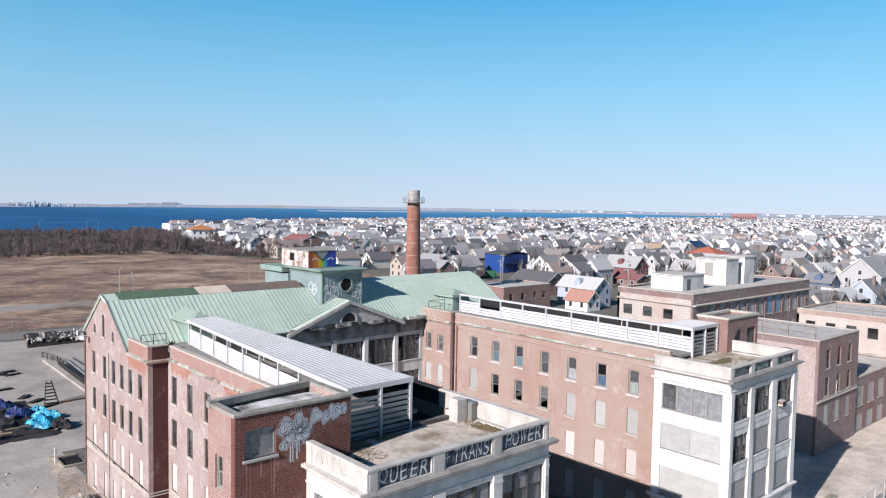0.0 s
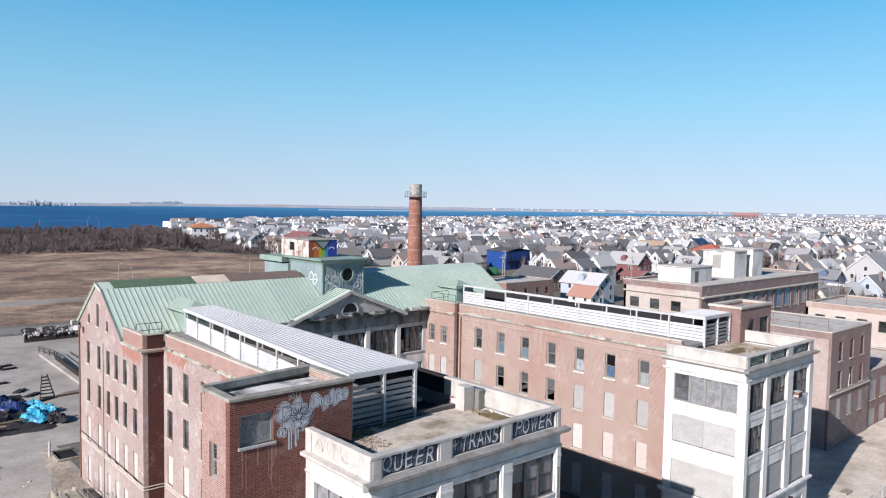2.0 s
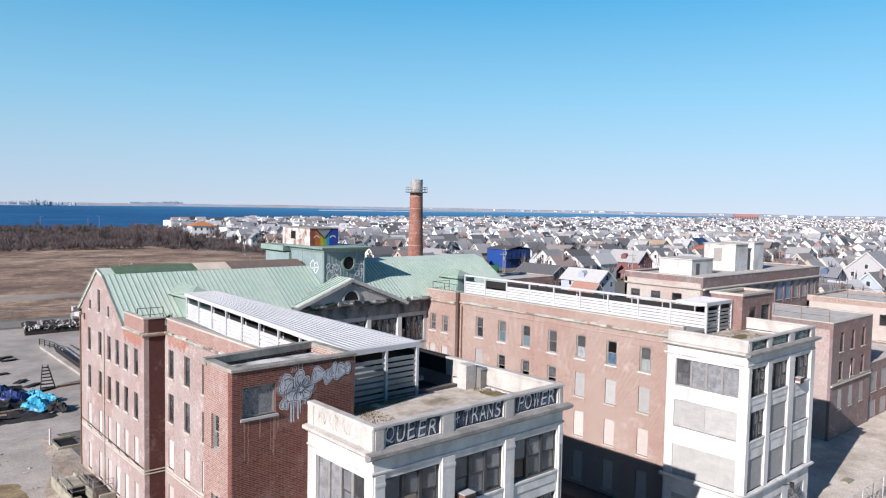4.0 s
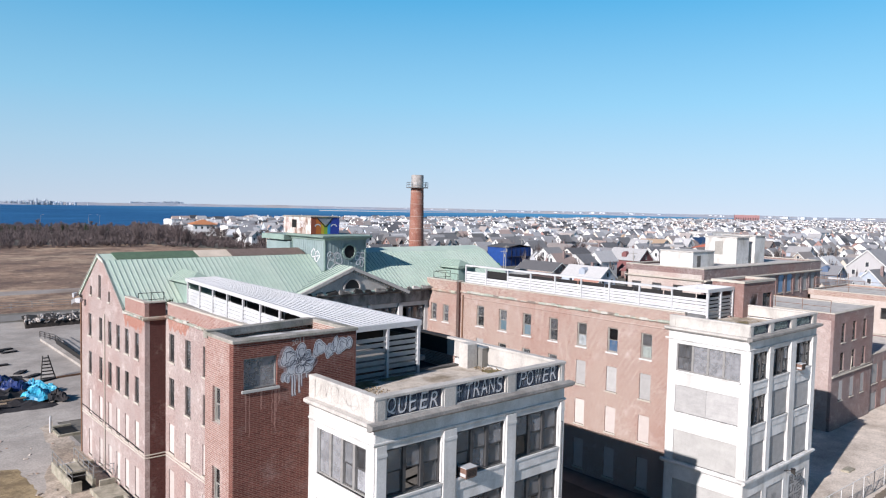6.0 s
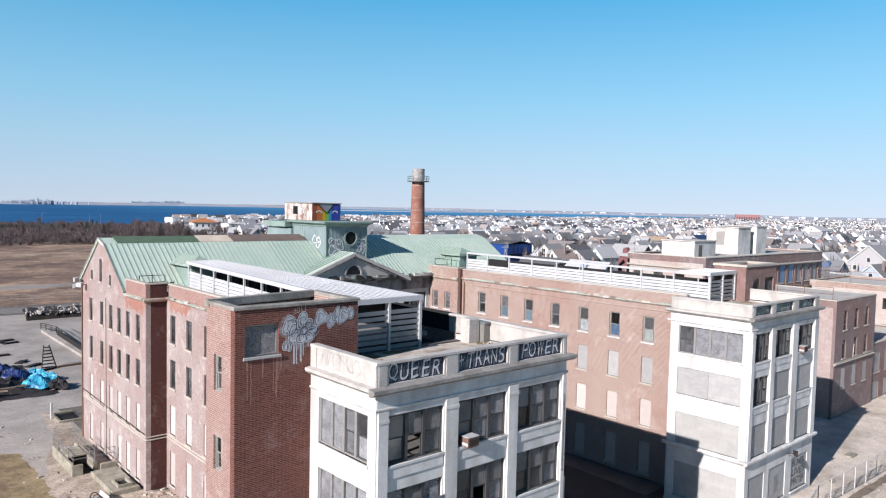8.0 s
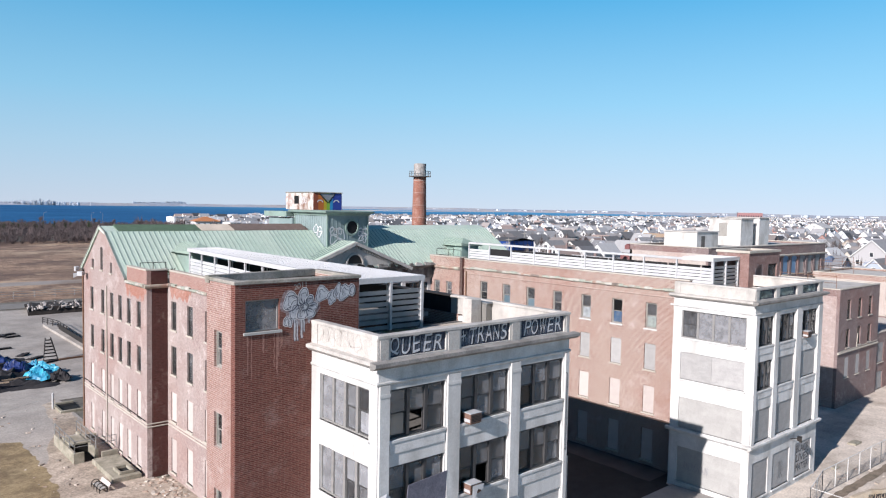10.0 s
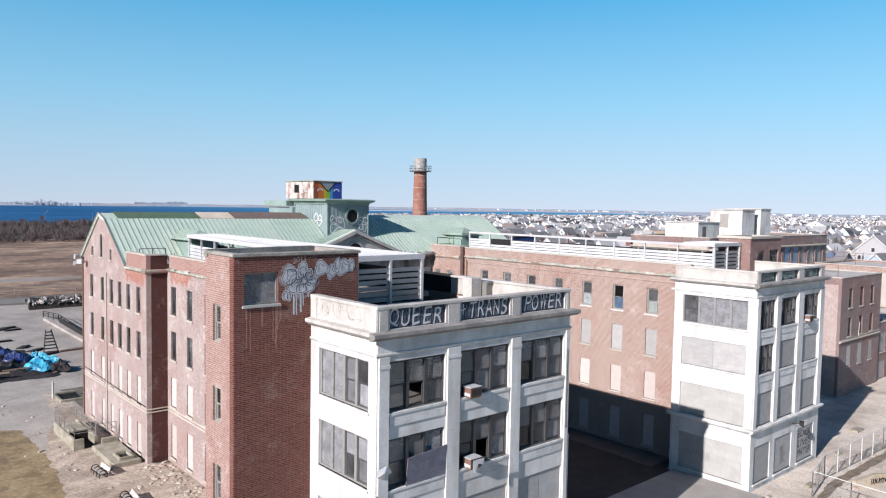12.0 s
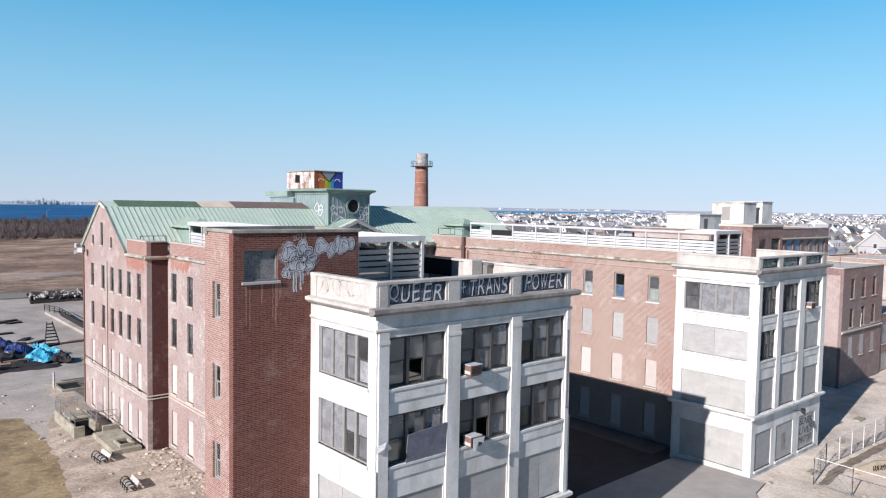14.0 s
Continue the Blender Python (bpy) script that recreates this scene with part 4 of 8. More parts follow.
roof = part("roof", Shape().add([(X0, *FRONT[0]), (X1, *FRONT[0]), (X1 - 0.2, *FRONT[1]), (X0, *FRONT[1]),
                                 (X0, FRONT[0][0], 15.86), (X1, FRONT[0][0], 15.86), (X1 - 0.2, 73.0, 19.7), (X0, 73.0, 19.7)],
                                [(0, 1, 2, 3), (4, 7, 6, 5), (0, 4, 5, 1), (1, 5, 6, 2), (2, 6, 7, 3), (3, 7, 4, 0)]), COPPER, mb, "standing-seam verdigris copper roof slope")
part("roof", Shape().add([(X0, 74.6, 20.3), (X1 - 0.3, 74.6, 20.3), (X1, 80.7, 15.95), (X0, 80.7, 15.95), (X0, 74.6, 20.1), (X1 - 0.3, 74.6, 20.1), (X1, 80.7, 15.75), (X0, 80.7, 15.75)],
                         [(0, 1, 2, 3), (4, 7, 6, 5), (0, 4, 5, 1), (1, 5, 6, 2), (2, 6, 7, 3), (3, 7, 4, 0)]), COPPER, mb)
for xa, xb, m, up in ((22.35, 23.6, COPPER, 0), (23.6, 31.5, COPPER_DARK, 0.12), (31.5, 35.0, SAND, 0.16), (35.0, 43.6, mat("rusty_brown_roof_strip", (0.20, 0.15, 0.13), 0.8, var=0.3), 0.2), (50.0, 71.2, COPPER, 0.0)):
    part("ridge_strip", Shape().add([(xa, 73.0, 19.87 + up * 0.3), (xb, 73.0, 19.87 + up * 0.3), (xb, 74.6, 20.33 + up), (xa, 74.6, 20.33 + up), (xa, 73.0, 19.6), (xb, 73.0, 19.6), (xb, 74.6, 20.0), (xa, 74.6, 20.0)],
                                    [(0, 1, 2, 3), (4, 7, 6, 5), (0, 4, 5, 1), (1, 5, 6, 2), (2, 6, 7, 3), (3, 7, 4, 0)]), m, mb)
wall("gable_wall", mb, BRICK_PINK, "+x", 71.3, 68.4, 80.0, 0, 16.0)
part("gable_wall", Shape().prism_x([(67.6, 15.9), (80.4, 15.9), (74.5, 20.1), (73.0, 19.7)], 70.9, 71.3), BRICK_PINK, mb)
s = Shape()
for p, q in (((67.3, 15.98), (73.0, 19.9)), ((73.0, 19.9), (74.6, 20.36)), ((74.6, 20.36), (80.75, 15.98))):
    s.beam((22.33, *p), (22.33, *q), 0.06, 0.1)
part("verge_board", s, FRAME_PALE, mb)
# standing seams
d = Vector((0, FRONT[1][0] - FRONT[0][0], FRONT[1][1] - FRONT[0][1]))
seam = Shape().beam((0, 0, 0.015), (0, d.y, d.z + 0.015), 0.034, 0.07).mesh("seam", SEAM)
x = X0 + 0.1
while x < X1 - 0.2:
    if not 38.35 < x < 53.75:
        part("seam", seam, None, roof, at=pose(x, FRONT[0][0], FRONT[0][1]))
    elif not 44.1 < x < 49.6:
        k = 4.0 * (1 - abs(x - 46.05) / 7.7) / 5.65
        part("seam", Shape().beam((x, FRONT[0][0] + d.y * k, FRONT[0][1] + d.z * k + 0.02), (x, FRONT[1][0], FRONT[1][1] + 0.02), 0.05, 0.09), COPPER_TRIM, roof)
    x += 0.48
part("gutter", Shape().beam((30.8, 67.3, 16.0), (57.4, 67.3, 16.0), 0.16, 0.14), COPPER_TRIM, mb)
# pediment with its own roof
PX, PY, PZ, PH = 46.05, 67.45, 15.95, 18.75
part("pediment", Shape().prism([(38.9, PZ), (53.2, PZ), (PX, PH - 0.1)], PY, PY + 0.35), CONCRETE, mb, "grey stone pediment with a half-round window")
s = Shape()
for sx in (-1, 1):
    a, b = Vector((PX, 67.3, PH + 0.1)), Vector((PX + sx * 7.7, 67.3, PZ - 0.12))
    back = Vector((PX, 71.3, PH + 0.1))
    s.add([a, b, back, a - Vector((0, 0, 0.16)), b - Vector((0, 0, 0.16)), back - Vector((0, 0, 0.16))], [(0, 1, 2), (3, 5, 4), (0, 3, 4, 1), (1, 4, 5, 2), (2, 5, 3, 0)])
prf = part("pediment_roof", s, COPPER, mb)
for k in range(1, 7):
    q = k / 7
    for sx in (-1, 1):
        part("seam", Shape().beam((PX, 67.3 + 4.0 * q, PH + 0.12), (PX + sx * 7.7 * (1 - q), 67.3 + 4.0 * q, PH + 0.12 - 2.92 * (1 - q)), 0.05, 0.08), COPPER_TRIM, prf)
s = Shape()
for sx in (-1, 1):
    s.beam((PX, 67.22, PH - 0.12), (PX + sx * 7.7, 67.22, PZ - 0.34), 0.3, 0.34)
    for k in range(22):
        q = (k + 0.6) / 22
        s.box(PX + sx * 7.5 * q - 0.09, 67.3, PH - 0.55 - 2.86 * q, PX + sx * 7.5 * q + 0.09, 67.44, PH - 0.35 - 2.86 * q)
part("raking_cornice", s, CONCRETE, mb)
n = 14
s = Shape().prism([(PX + 0.95 * math.cos(math.pi * i / n), 16.45 + 0.95 * math.sin(math.pi * i / n)) for i in range(n + 1)], PY - 0.02, PY - 0.004)
part("half_round_window", s, mat("dark_louvred_opening", (0.02, 0.02, 0.02), 0.6), mb)
s = Shape()
for i in range(n):
    a, b = math.pi * i / n, math.pi * (i + 1) / n
    s.beam((PX + 1.05 * math.cos(a), PY - 0.06, 16.45 + 1.05 * math.sin(a)), (PX + 1.05 * math.cos(b), PY - 0.06, 16.45 + 1.05 * math.sin(b)), 0.16, 0.18)
part("window_arch", s, CONCRETE, mb, "moulded stone arch over the half-round window")

pq = random.Random(12)
TORN = mat("torn_black_felt", (0.03, 0.028, 0.027), 0.9, var=0.3)
x = 38.6
while x < 56.6:
    L_ = pq.uniform(0.5, 1.6)
    part("cornice_remnant", Shape().add([(x, 67.1, 15.93), (x + L_, 67.1, 15.93), (x + L_, 67.44, 15.93), (x, 67.44, 15.93), (x + 0.1, 67.16, 15.95 + pq.uniform(0.08, 0.5)), (x + L_ * 0.8, 67.16, 15.95 + pq.uniform(0.05, 0.3)), (x + L_ * 0.9, 67.43, 15.95 + pq.uniform(0.1, 0.5)), (x + 0.05, 67.43, 15.95 + pq.uniform(0.1, 0.4))],
                                        [(0, 3, 2, 1), (4, 5, 6, 7), (0, 1, 5, 4), (1, 2, 6, 5), (2, 3, 7, 6), (3, 0, 4, 7)]), pq.choice((TORN, TORN, SOOT, CONCRETE)), mb)
    x += L_ + pq.uniform(0.0, 0.5)

# Cupola and the painted tank house on it
cu = thing("cupola", "grey-green boarded cupola with a round opening and painted tags", "cupola", GROUP)
CX0, CX1, CY0, CY1, CZ0, CZ1 = 44.2, 49.5, 70.0, 76.9, 16.8, 21.5
for face, c, a, b in (("-x", CX0, CY0 + 0.3, CY1), ("+x", CX1, CY0 + 0.3, CY1), ("-y", CY0, CX0, CX1)):
    wall("wall", cu, GREY_GREEN, face, c, a, b, CZ0, CZ1, t=0.3)
part("wall", Shape().box(CX0 - 0.35, CY1, CZ0, CX1 + 0.3, CY1 + 5.6, CZ1 - 0.4), GREY_GREEN, cu)
for k in range(15):
    y = CY0 + 0.25 + k * 0.47
    part("board_batten", Shape().box(CX0 - 0.025, y, CZ0, CX0 - 0.002, y + 0.05, CZ1), GREY_GREEN, cu)
for k in range(11):
    x = CX0 + 0.2 + k * 0.48
    part("board_batten", Shape().box(x, CY0 - 0.025, CZ0, x + 0.05, CY0 - 0.002, CZ1), GREY_GREEN, cu)
for x, y in ((CX0, CY0), (CX1, CY0), (CX0, CY1)):
    part("corner_board", Shape().box(x - 0.07, y - 0.07, CZ0, x + 0.07, y + 0.07, CZ1), COPPER_TRIM, cu)
s = Shape()
prof = [(0.0, 0.0), (0.1, 0.0), (0.16, 0.16), (0.55, 0.34), (0.6, 0.5), (0.3, 0.6)]
for (o, z), (o2, z2) in zip(prof, prof[1:]):
    r1 = [(CX0 - o, CY0 - o), (CX1 + o, CY0 - o), (CX1 + o, CY1 + o), (CX0 - o, CY1 + o)]
    r2 = [(CX0 - o2, CY0 - o2), (CX1 + o2, CY0 - o2), (CX1 + o2, CY1 + o2), (CX0 - o2, CY1 + o2)]
    for i in range(4):
        j = (i + 1) % 4
        s.quad((*r1[i], CZ1 + z), (*r1[j], CZ1 + z), (*r2[j], CZ1 + z2), (*r2[i], CZ1 + z2))
s.quad(*[(x, y, CZ1 + 0.58) for x, y in ((CX0 - 0.3, CY0 - 0.3), (CX1 + 0.3, CY0 - 0.3), (CX1 + 0.3, CY1 + 0.3), (CX0 - 0.3, CY1 + 0.3))])
s.box(CX0 - 0.8, CY1 + 0.61, CZ1 - 0.25, CX1 + 0.5, CY1 + 6.0, CZ1 + 0.35)
part("cornice", s, COPPER_TRIM, cu)
n = 20
s = Shape()
for i in range(n):
    a, b = 2 * math.pi * i / n, 2 * math.pi * (i + 1) / n
    s.beam((47.35 + 0.82 * math.cos(a), CY0 - 0.06, 20.25 + 0.82 * math.sin(a)), (47.35 + 0.82 * math.cos(b), CY0 - 0.06, 20.25 + 0.82 * math.sin(b)), 0.16, 0.2)
part("round_frame", s, COPPER_TRIM, cu)
part("round_opening", Shape().prism([(47.35 + 0.8 * math.cos(2 * math.pi * i / n), 20.25 + 0.8 * math.sin(2 * math.pi * i / n)) for i in range(n)], CY0 - 0.03, CY0 - 0.004), mat("black_opening", (0.008, 0.008, 0.01), 0.8), cu)

th = thing("tank_house", "white plastered box on the cupola with a rainbow mural", "rooftop box", "")
BX0, BX1, BY0, BY1, BZ0, BZ1 = 43.75, 47.45, 72.2, 78.2, 22.1, 24.0
part("body", Shape().soft_box(BX0, BY0, BZ0, BX1, BY1, BZ1, 0.06), mat("peeling_white_plaster", (0.70, 0.66, 0.61), 0.9, var=0.35, scale=3.0, tint=(0.27, 0.16, 0.12), tint_scale=1.7, tint_amount=1.0, bump=0.4, streak=0.5), th)
part("roof", Shape().soft_box(BX0 - 0.1, BY0 - 0.1, BZ1, BX1 + 0.1, BY1 + 0.1, BZ1 + 0.1, 0.05), GRIMY, th)
STRIPES = [((0.34, 0.085, 0.04), 0.0, 0.17), ((0.60, 0.17, 0.03), 0.17, 0.36), ((0.62, 0.45, 0.03), 0.36, 0.46), ((0.28, 0.48, 0.05), 0.46, 0.58), ((0.04, 0.32, 0.62), 0.58, 0.68), ((0.03, 0.06, 0.35), 0.68, 1.0)]
for c, a, b in STRIPES:
    part("mural_stripe", Shape().box(BX0 + 0.02 + (BX1 - BX0 - 0.04) * a, BY0 - 0.012, BZ0 + 0.02, BX0 + 0.02 + (BX1 - BX0 - 0.04) * b - 0.004, BY0 - 0.001, BZ1 - 0.04), plain("mural_paint", c, 0.7), th)
part("mural_wedge", Shape().prism([(44.6, 23.92), (46.5, 23.92), (45.65, 23.05)], BY0 - 0.022, BY0 - 0.013), plain("mural_grey_paint", (0.3, 0.32, 0.35)), th)
s = Shape()
for x_, z_ in ((44.62, 22.95), (46.72, 22.95)):
    arc = [(x_ + 0.34 * math.cos(math.pi * k / 8), z_ + 0.24 * math.sin(math.pi * k / 8)) for k in range(9)]
    a_ = Shape()
    for p, q in zip(arc, arc[1:]):
        a_.beam((p[0], BY0 - 0.018, p[1]), (q[0], BY0 - 0.018, q[1]), 0.01, 0.12)
    part("mural_arch", a_, PAINT_W, th)
for xa, xb in ((44.55, 45.6), (46.55, 45.7)):
    part("mural_line", Shape().beam((xa, BY0 - 0.026, 23.9), (xb, BY0 - 0.026, 22.9), 0.008, 0.13), PAINT_B, th)
part("opening", Shape().box(BX0 - 0.012, 75.3, 22.75, BX0 - 0.002, 76.3, 23.65), mat("black_doorway", (0.01, 0.01, 0.01), 0.9), th)


def dormer(x0, x1, y0, y1):
    """A small copper-clad stair house with a hipped roof."""
    dm = thing("roof_dormer", "small copper-clad stair house with a hipped verdigris roof", "dormer", GROUP)
    part("wall", Shape().box(x0, y0, 16.2, x1, y1, 18.05), COPPER_TRIM, dm)
    cx, o = (x0 + x1) / 2, 0.35
    part("roof", Shape().add([(x0 - o, y0 - o, 18.05), (x1 + o, y0 - o, 18.05), (x1 + o, y1, 18.05), (x0 - o, y1, 18.05), (cx, y0 + 1.3, 18.95), (cx, y1, 18.95),
                              (x0 - o, y0 - o, 18.4), (x1 + o, y0 - o, 17.95), (x1 + o, y1, 17.95), (x0 - o, y1, 17.95)],
                             [(0, 1, 4), (1, 2, 5, 4), (3, 0, 4, 5), (2, 3, 5), (0, 6, 7, 1), (1, 7, 8, 2), (2, 8, 9, 3), (3, 9, 6, 0), (6, 9, 8, 7)]), COPPER_WALL, dm)
    for k in range(1, int((y1 - y0) / 0.6)):
        y = y0 + 1.0 + k * 0.55
        if y < y1 - 0.1:
            part("seam", Shape().beam((x0 - o, y, 18.08), (cx, y, 18.98), 0.05, n=4), COPPER, dm)
    return dm


dormer(27.8, 30.2, 66.2, 71.3)
dormer(61.4, 64.2, 67.2, 71.5)


def louvre_house(y0, y1, xl0, xl1, xr0, xr1, n, gaps, roofed=1.0):
    """A long slatted plant screen: posts, rails of slats, a ribbed flat roof over the given share of it. xl, xr: its sides at the near and the far end."""
    lh = thing("plant_screen", "long white slatted metal plant screen with a ribbed flat roof", "plant screen", "plant screens on the wing roofs")
    zb, zt = 16.3, 18.35
    P = lambda k: (xl0 + (xl1 - xl0) * k, y0 + (y1 - y0) * k)
    Q = lambda k: (xr0 + (xr1 - xr0) * k, y0 + (y1 - y0) * k)
    for i in range(n + 1):
        x, y = P(i / n)
        part("post", Shape().box(x - 0.07, y - 0.07, zb - 0.3, x + 0.07, y + 0.07, zt), LOUVER, lh)
        if roofed < 1 and i:
            continue
        x, y = Q(i / n)
        part("post", Shape().box(x - 0.07, y - 0.07, zb - 0.3, x + 0.07, y + 0.07, zt), LOUVER, lh)
    for i in range(n):
        (xa, ya), (xb, yb) = P((i + 0.02) / n), P((i + 0.98) / n)
        low = gaps(i)
        for j in range(6):
            z = zb + 0.05 + j * 0.29
            if z + 0.28 > zt - low:
                continue
            part("slat", Shape().add([(xa - 0.04, ya, z), (xb - 0.04, yb, z), (xb + 0.06, yb, z + 0.225), (xa + 0.06, ya, z + 0.225), (xa - 0.015, ya, z), (xb - 0.015, yb, z), (xb + 0.085, yb, z + 0.225), (xa + 0.085, ya, z + 0.225)],
                                     [(0, 1, 2, 3), (4, 7, 6, 5), (0, 4, 5, 1), (2, 6, 7, 3), (0, 3, 7, 4), (1, 5, 6, 2)]), LOUVER, lh)
        (xa, ya), (xb, yb) = Q((i + 0.02) / n), Q((i + 0.98) / n)
        # added black panel that keeps the gaps between the slats dark
        part("side_panel", Shape().beam((xa, ya, zb + 0.68), (xb, yb, zb + 0.68), 0.05, 1.3), NEAR_BLACK, lh)
    for x in (xl0, xr0):
        part("post", Shape().box(x - 0.09, y0 - 0.18, zb - 1.1, x + 0.09, y0 - 0.071, zt), LOUVER, lh)
    x0, x1 = xl0, xr0
    xm = (x0 + x1) / 2
    part("post", Shape().box(xm - 0.08, y0 - 0.18, zb - 1.1, xm + 0.08, y0 + 0.06, zt), LOUVER, lh)
    for a, b in ((x0 + 0.1, xm - 0.1), (xm + 0.1, x1 - 0.1)):
        for j in range(8):
            z = zb - 0.98 + j * 0.335
            part("slat", Shape().add([(a, y0 - 0.02, z), (b, y0 - 0.02, z), (b, y0 - 0.14, z + 0.25), (a, y0 - 0.14, z + 0.25), (a, y0 + 0.01, z), (b, y0 + 0.01, z), (b, y0 - 0.11, z + 0.25), (a, y0 - 0.11, z + 0.25)],
                                     [(0, 1, 2, 3), (4, 7, 6, 5), (0, 4, 5, 1), (2, 6, 7, 3), (0, 3, 7, 4), (1, 5, 6, 2)]), LOUVER, lh)
    o = 0.18
    (xe, ye), (xf, yf) = P(roofed), Q(roofed)
    a, b, c, e = (xl0 - o, y0 - o), (xr0 + o, y0 - o), (xf + o, yf + o), (xe - o, ye + o)
    if roofed < 1:
        (xa, ya), (xb, yb) = P(roofed), P(1.0)
        part("top_rail", Shape().beam((xa, ya + o + 0.01, zt + 0.1), (xb, yb, zt + 0.1), 0.26, 0.2), LOUVER, lh)
    s = Shape().add([(*a, zt), (*b, zt), (*c, zt), (*e, zt), (*a, zt + 0.3), (*b, zt + 0.3), (*c, zt + 0.3), (*e, zt + 0.3)],
                    [(0, 3, 2, 1), (4, 5, 6, 7), (0, 1, 5, 4), (1, 2, 6, 5), (2, 3, 7, 6), (3, 0, 4, 7)])
    rf = part("roof", s, SCREEN_ROOF, lh)
    m = 13
    for i in range(1, m):
        k = i / m
        p = (a[0] + (b[0] - a[0]) * k, y0 - o + 0.05, zt + 0.31)
        q = (e[0] + (c[0] - e[0]) * k, ye, zt + 0.31)
        part("roof_rib", Shape().beam(p, q, 0.05, 0.03), SCREEN_ROOF, rf)
    return lh


louvre_house(36.0, 65.6, 24.75, 27.35, 29.35, 29.9, 9, lambda i: 0.9 if i == 0 else (0.75 if i == 1 else 0.42))
louvre_house(35.2, 66.6, 61.95, 62.1, 66.4, 65.6, 9, lambda i: 0.9 if i == 7 else 0.42, 0.085)

# Stair block of the right wing, behind its tower
pb = thing("stair_block", "red brick stair block behind the white tower with a painted tag", "building", GROUP)
wall("wall", pb, BRICK_DULL, "-y", 34.2, 66.7, 72.9, 0, 19.0, [(70.6, 72.4, 15.9, 17.9)])
window(pb, "-y", 34.2, 71.5, 15.9, 1.8, 2.0, "single")
wall("wall", pb, BRICK_DULL, "-x", 66.7, 34.6, 37.3, 0, 19.0)
wall("wall", pb, BRICK_DULL, "+x", 72.9, 34.6, 37.3, 0, 19.0)
wall("wall", pb, BRICK_DULL, "+y", 37.3, 67.1, 72.5, 0, 19.0)
slab("roof", pb, 67.0, 34.5, 72.6, 37.0, 18.8, TAR)
s = Shape()
s.soft_box(66.6, 34.1, 19.0, 73.0, 34.6, 19.22, 0.03); s.soft_box(66.6, 34.6, 19.0, 67.1, 37.4, 19.22, 0.03); s.soft_box(72.5, 34.6, 19.0, 73.0, 37.4, 19.22, 0.03); s.soft_box(67.1, 36.9, 19.0, 72.5, 37.4, 19.22, 0.03)
part("coping", s, STONE, pb)

# Peeling flashing on the cornices, and fields of fresher red brick below them
FLASHING = [mat("peeling_" + n_, c_, 0.85, var=0.35, scale=3.0) for n_, c_ in (("pale_lime", (0.54, 0.52, 0.47)), ("verdigris", (0.42, 0.45, 0.385)), ("sooty_edge", (0.24, 0.20, 0.175)))]
REPAIR = brick_mat("fresh_orange_brick", (0.36, 0.145, 0.105), (0.43, 0.205, 0.155), (0.47, 0.31, 0.26), (0.45, 0.27, 0.225), 0.8, w=0.28, h=0.098, joint=0.012, lime=0.5, bare=0.2)
fq = random.Random(31)


def flashing(parent, c, u0, u1, z, out):
    """Ragged strips of old flashing along a cornice that faces -x."""
    got = [Shape(), Shape(), Shape()]
    u = u0
    while u < u1 - 0.2:
        L = min(fq.uniform(0.2, 0.9), u1 - u)
        k = fq.choice((0, 0, 1, 1, 2))
        zz, hh, oo = z + fq.uniform(-0.03, 0.05), fq.uniform(0.05, 0.16), out + fq.uniform(0.005, 0.05)
        ys = [u + L * i / 5 for i in range(6)]
        lo = [zz - fq.uniform(0, 0.09) for _ in ys]
        hi = [zz + hh * fq.uniform(0.7, 1.1) for _ in ys]
        for i in range(5):
            a_, b_ = ys[i], ys[i + 1]
            got[k].add([(c - oo, a_, lo[i]), (c - oo, b_, lo[i + 1]), (c - oo, b_, hi[i + 1]), (c - oo, a_, hi[i]), (c, a_, lo[i] + 0.02), (c, b_, lo[i + 1] + 0.02), (c, b_, hi[i + 1] + 0.04), (c, a_, hi[i] + 0.04)],
                       [(1, 0, 3, 2), (3, 7, 6, 2), (0, 1, 5, 4)])
        u += L + fq.choice((0.0, 0.0, 0.1, 0.4))
    for k in range(3):
        tagged(part("flashing", got[k], FLASHING[k], parent), kind="stuff")


flashing(rw, 58.0, 35.1, 62.9, 15.86, 0.16)
flashing(lw, 24.2, 37.4, 62.0, 15.9, 0.16)
flashing(mb, 22.5, 62.4, 67.2, 15.82, 0.22)
flashing(mb, 57.3, 63.1, 67.9, 15.8, 0.06)


def red_field(parent, c, u0, u1, z0, z1):
    """A ragged field of fresher brick on a wall that faces -x, hanging from its upper edge."""
    n = 14
    lo = [z0 + (z1 - z0) * min(0.85, abs(math.sin(1.9 * i) * 0.35 + fq.uniform(0.0, 0.25) + 0.4 * abs(2 * i / n - 1) ** 3)) for i in range(n + 1)]
    s = Shape()
    for i in range(n):
        a_, b_ = u0 + (u1 - u0) * i / n, u0 + (u1 - u0) * (i + 1) / n
        s.quad((c - 0.005, b_, lo[i + 1]), (c - 0.005, a_, lo[i]), (c - 0.005, a_, z1), (c - 0.005, b_, z1))
    part("red_brick_field", s, REPAIR, parent, "field of fresher orange-red brick")


red_field(mb, 22.5, 62.45, 67.6, 14.45, 15.64)
red_field(lw, 24.2, 57.6, 61.9, 14.75, 15.77)
red_field(lw, 24.2, 46.5, 51.5, 14.85, 15.77)

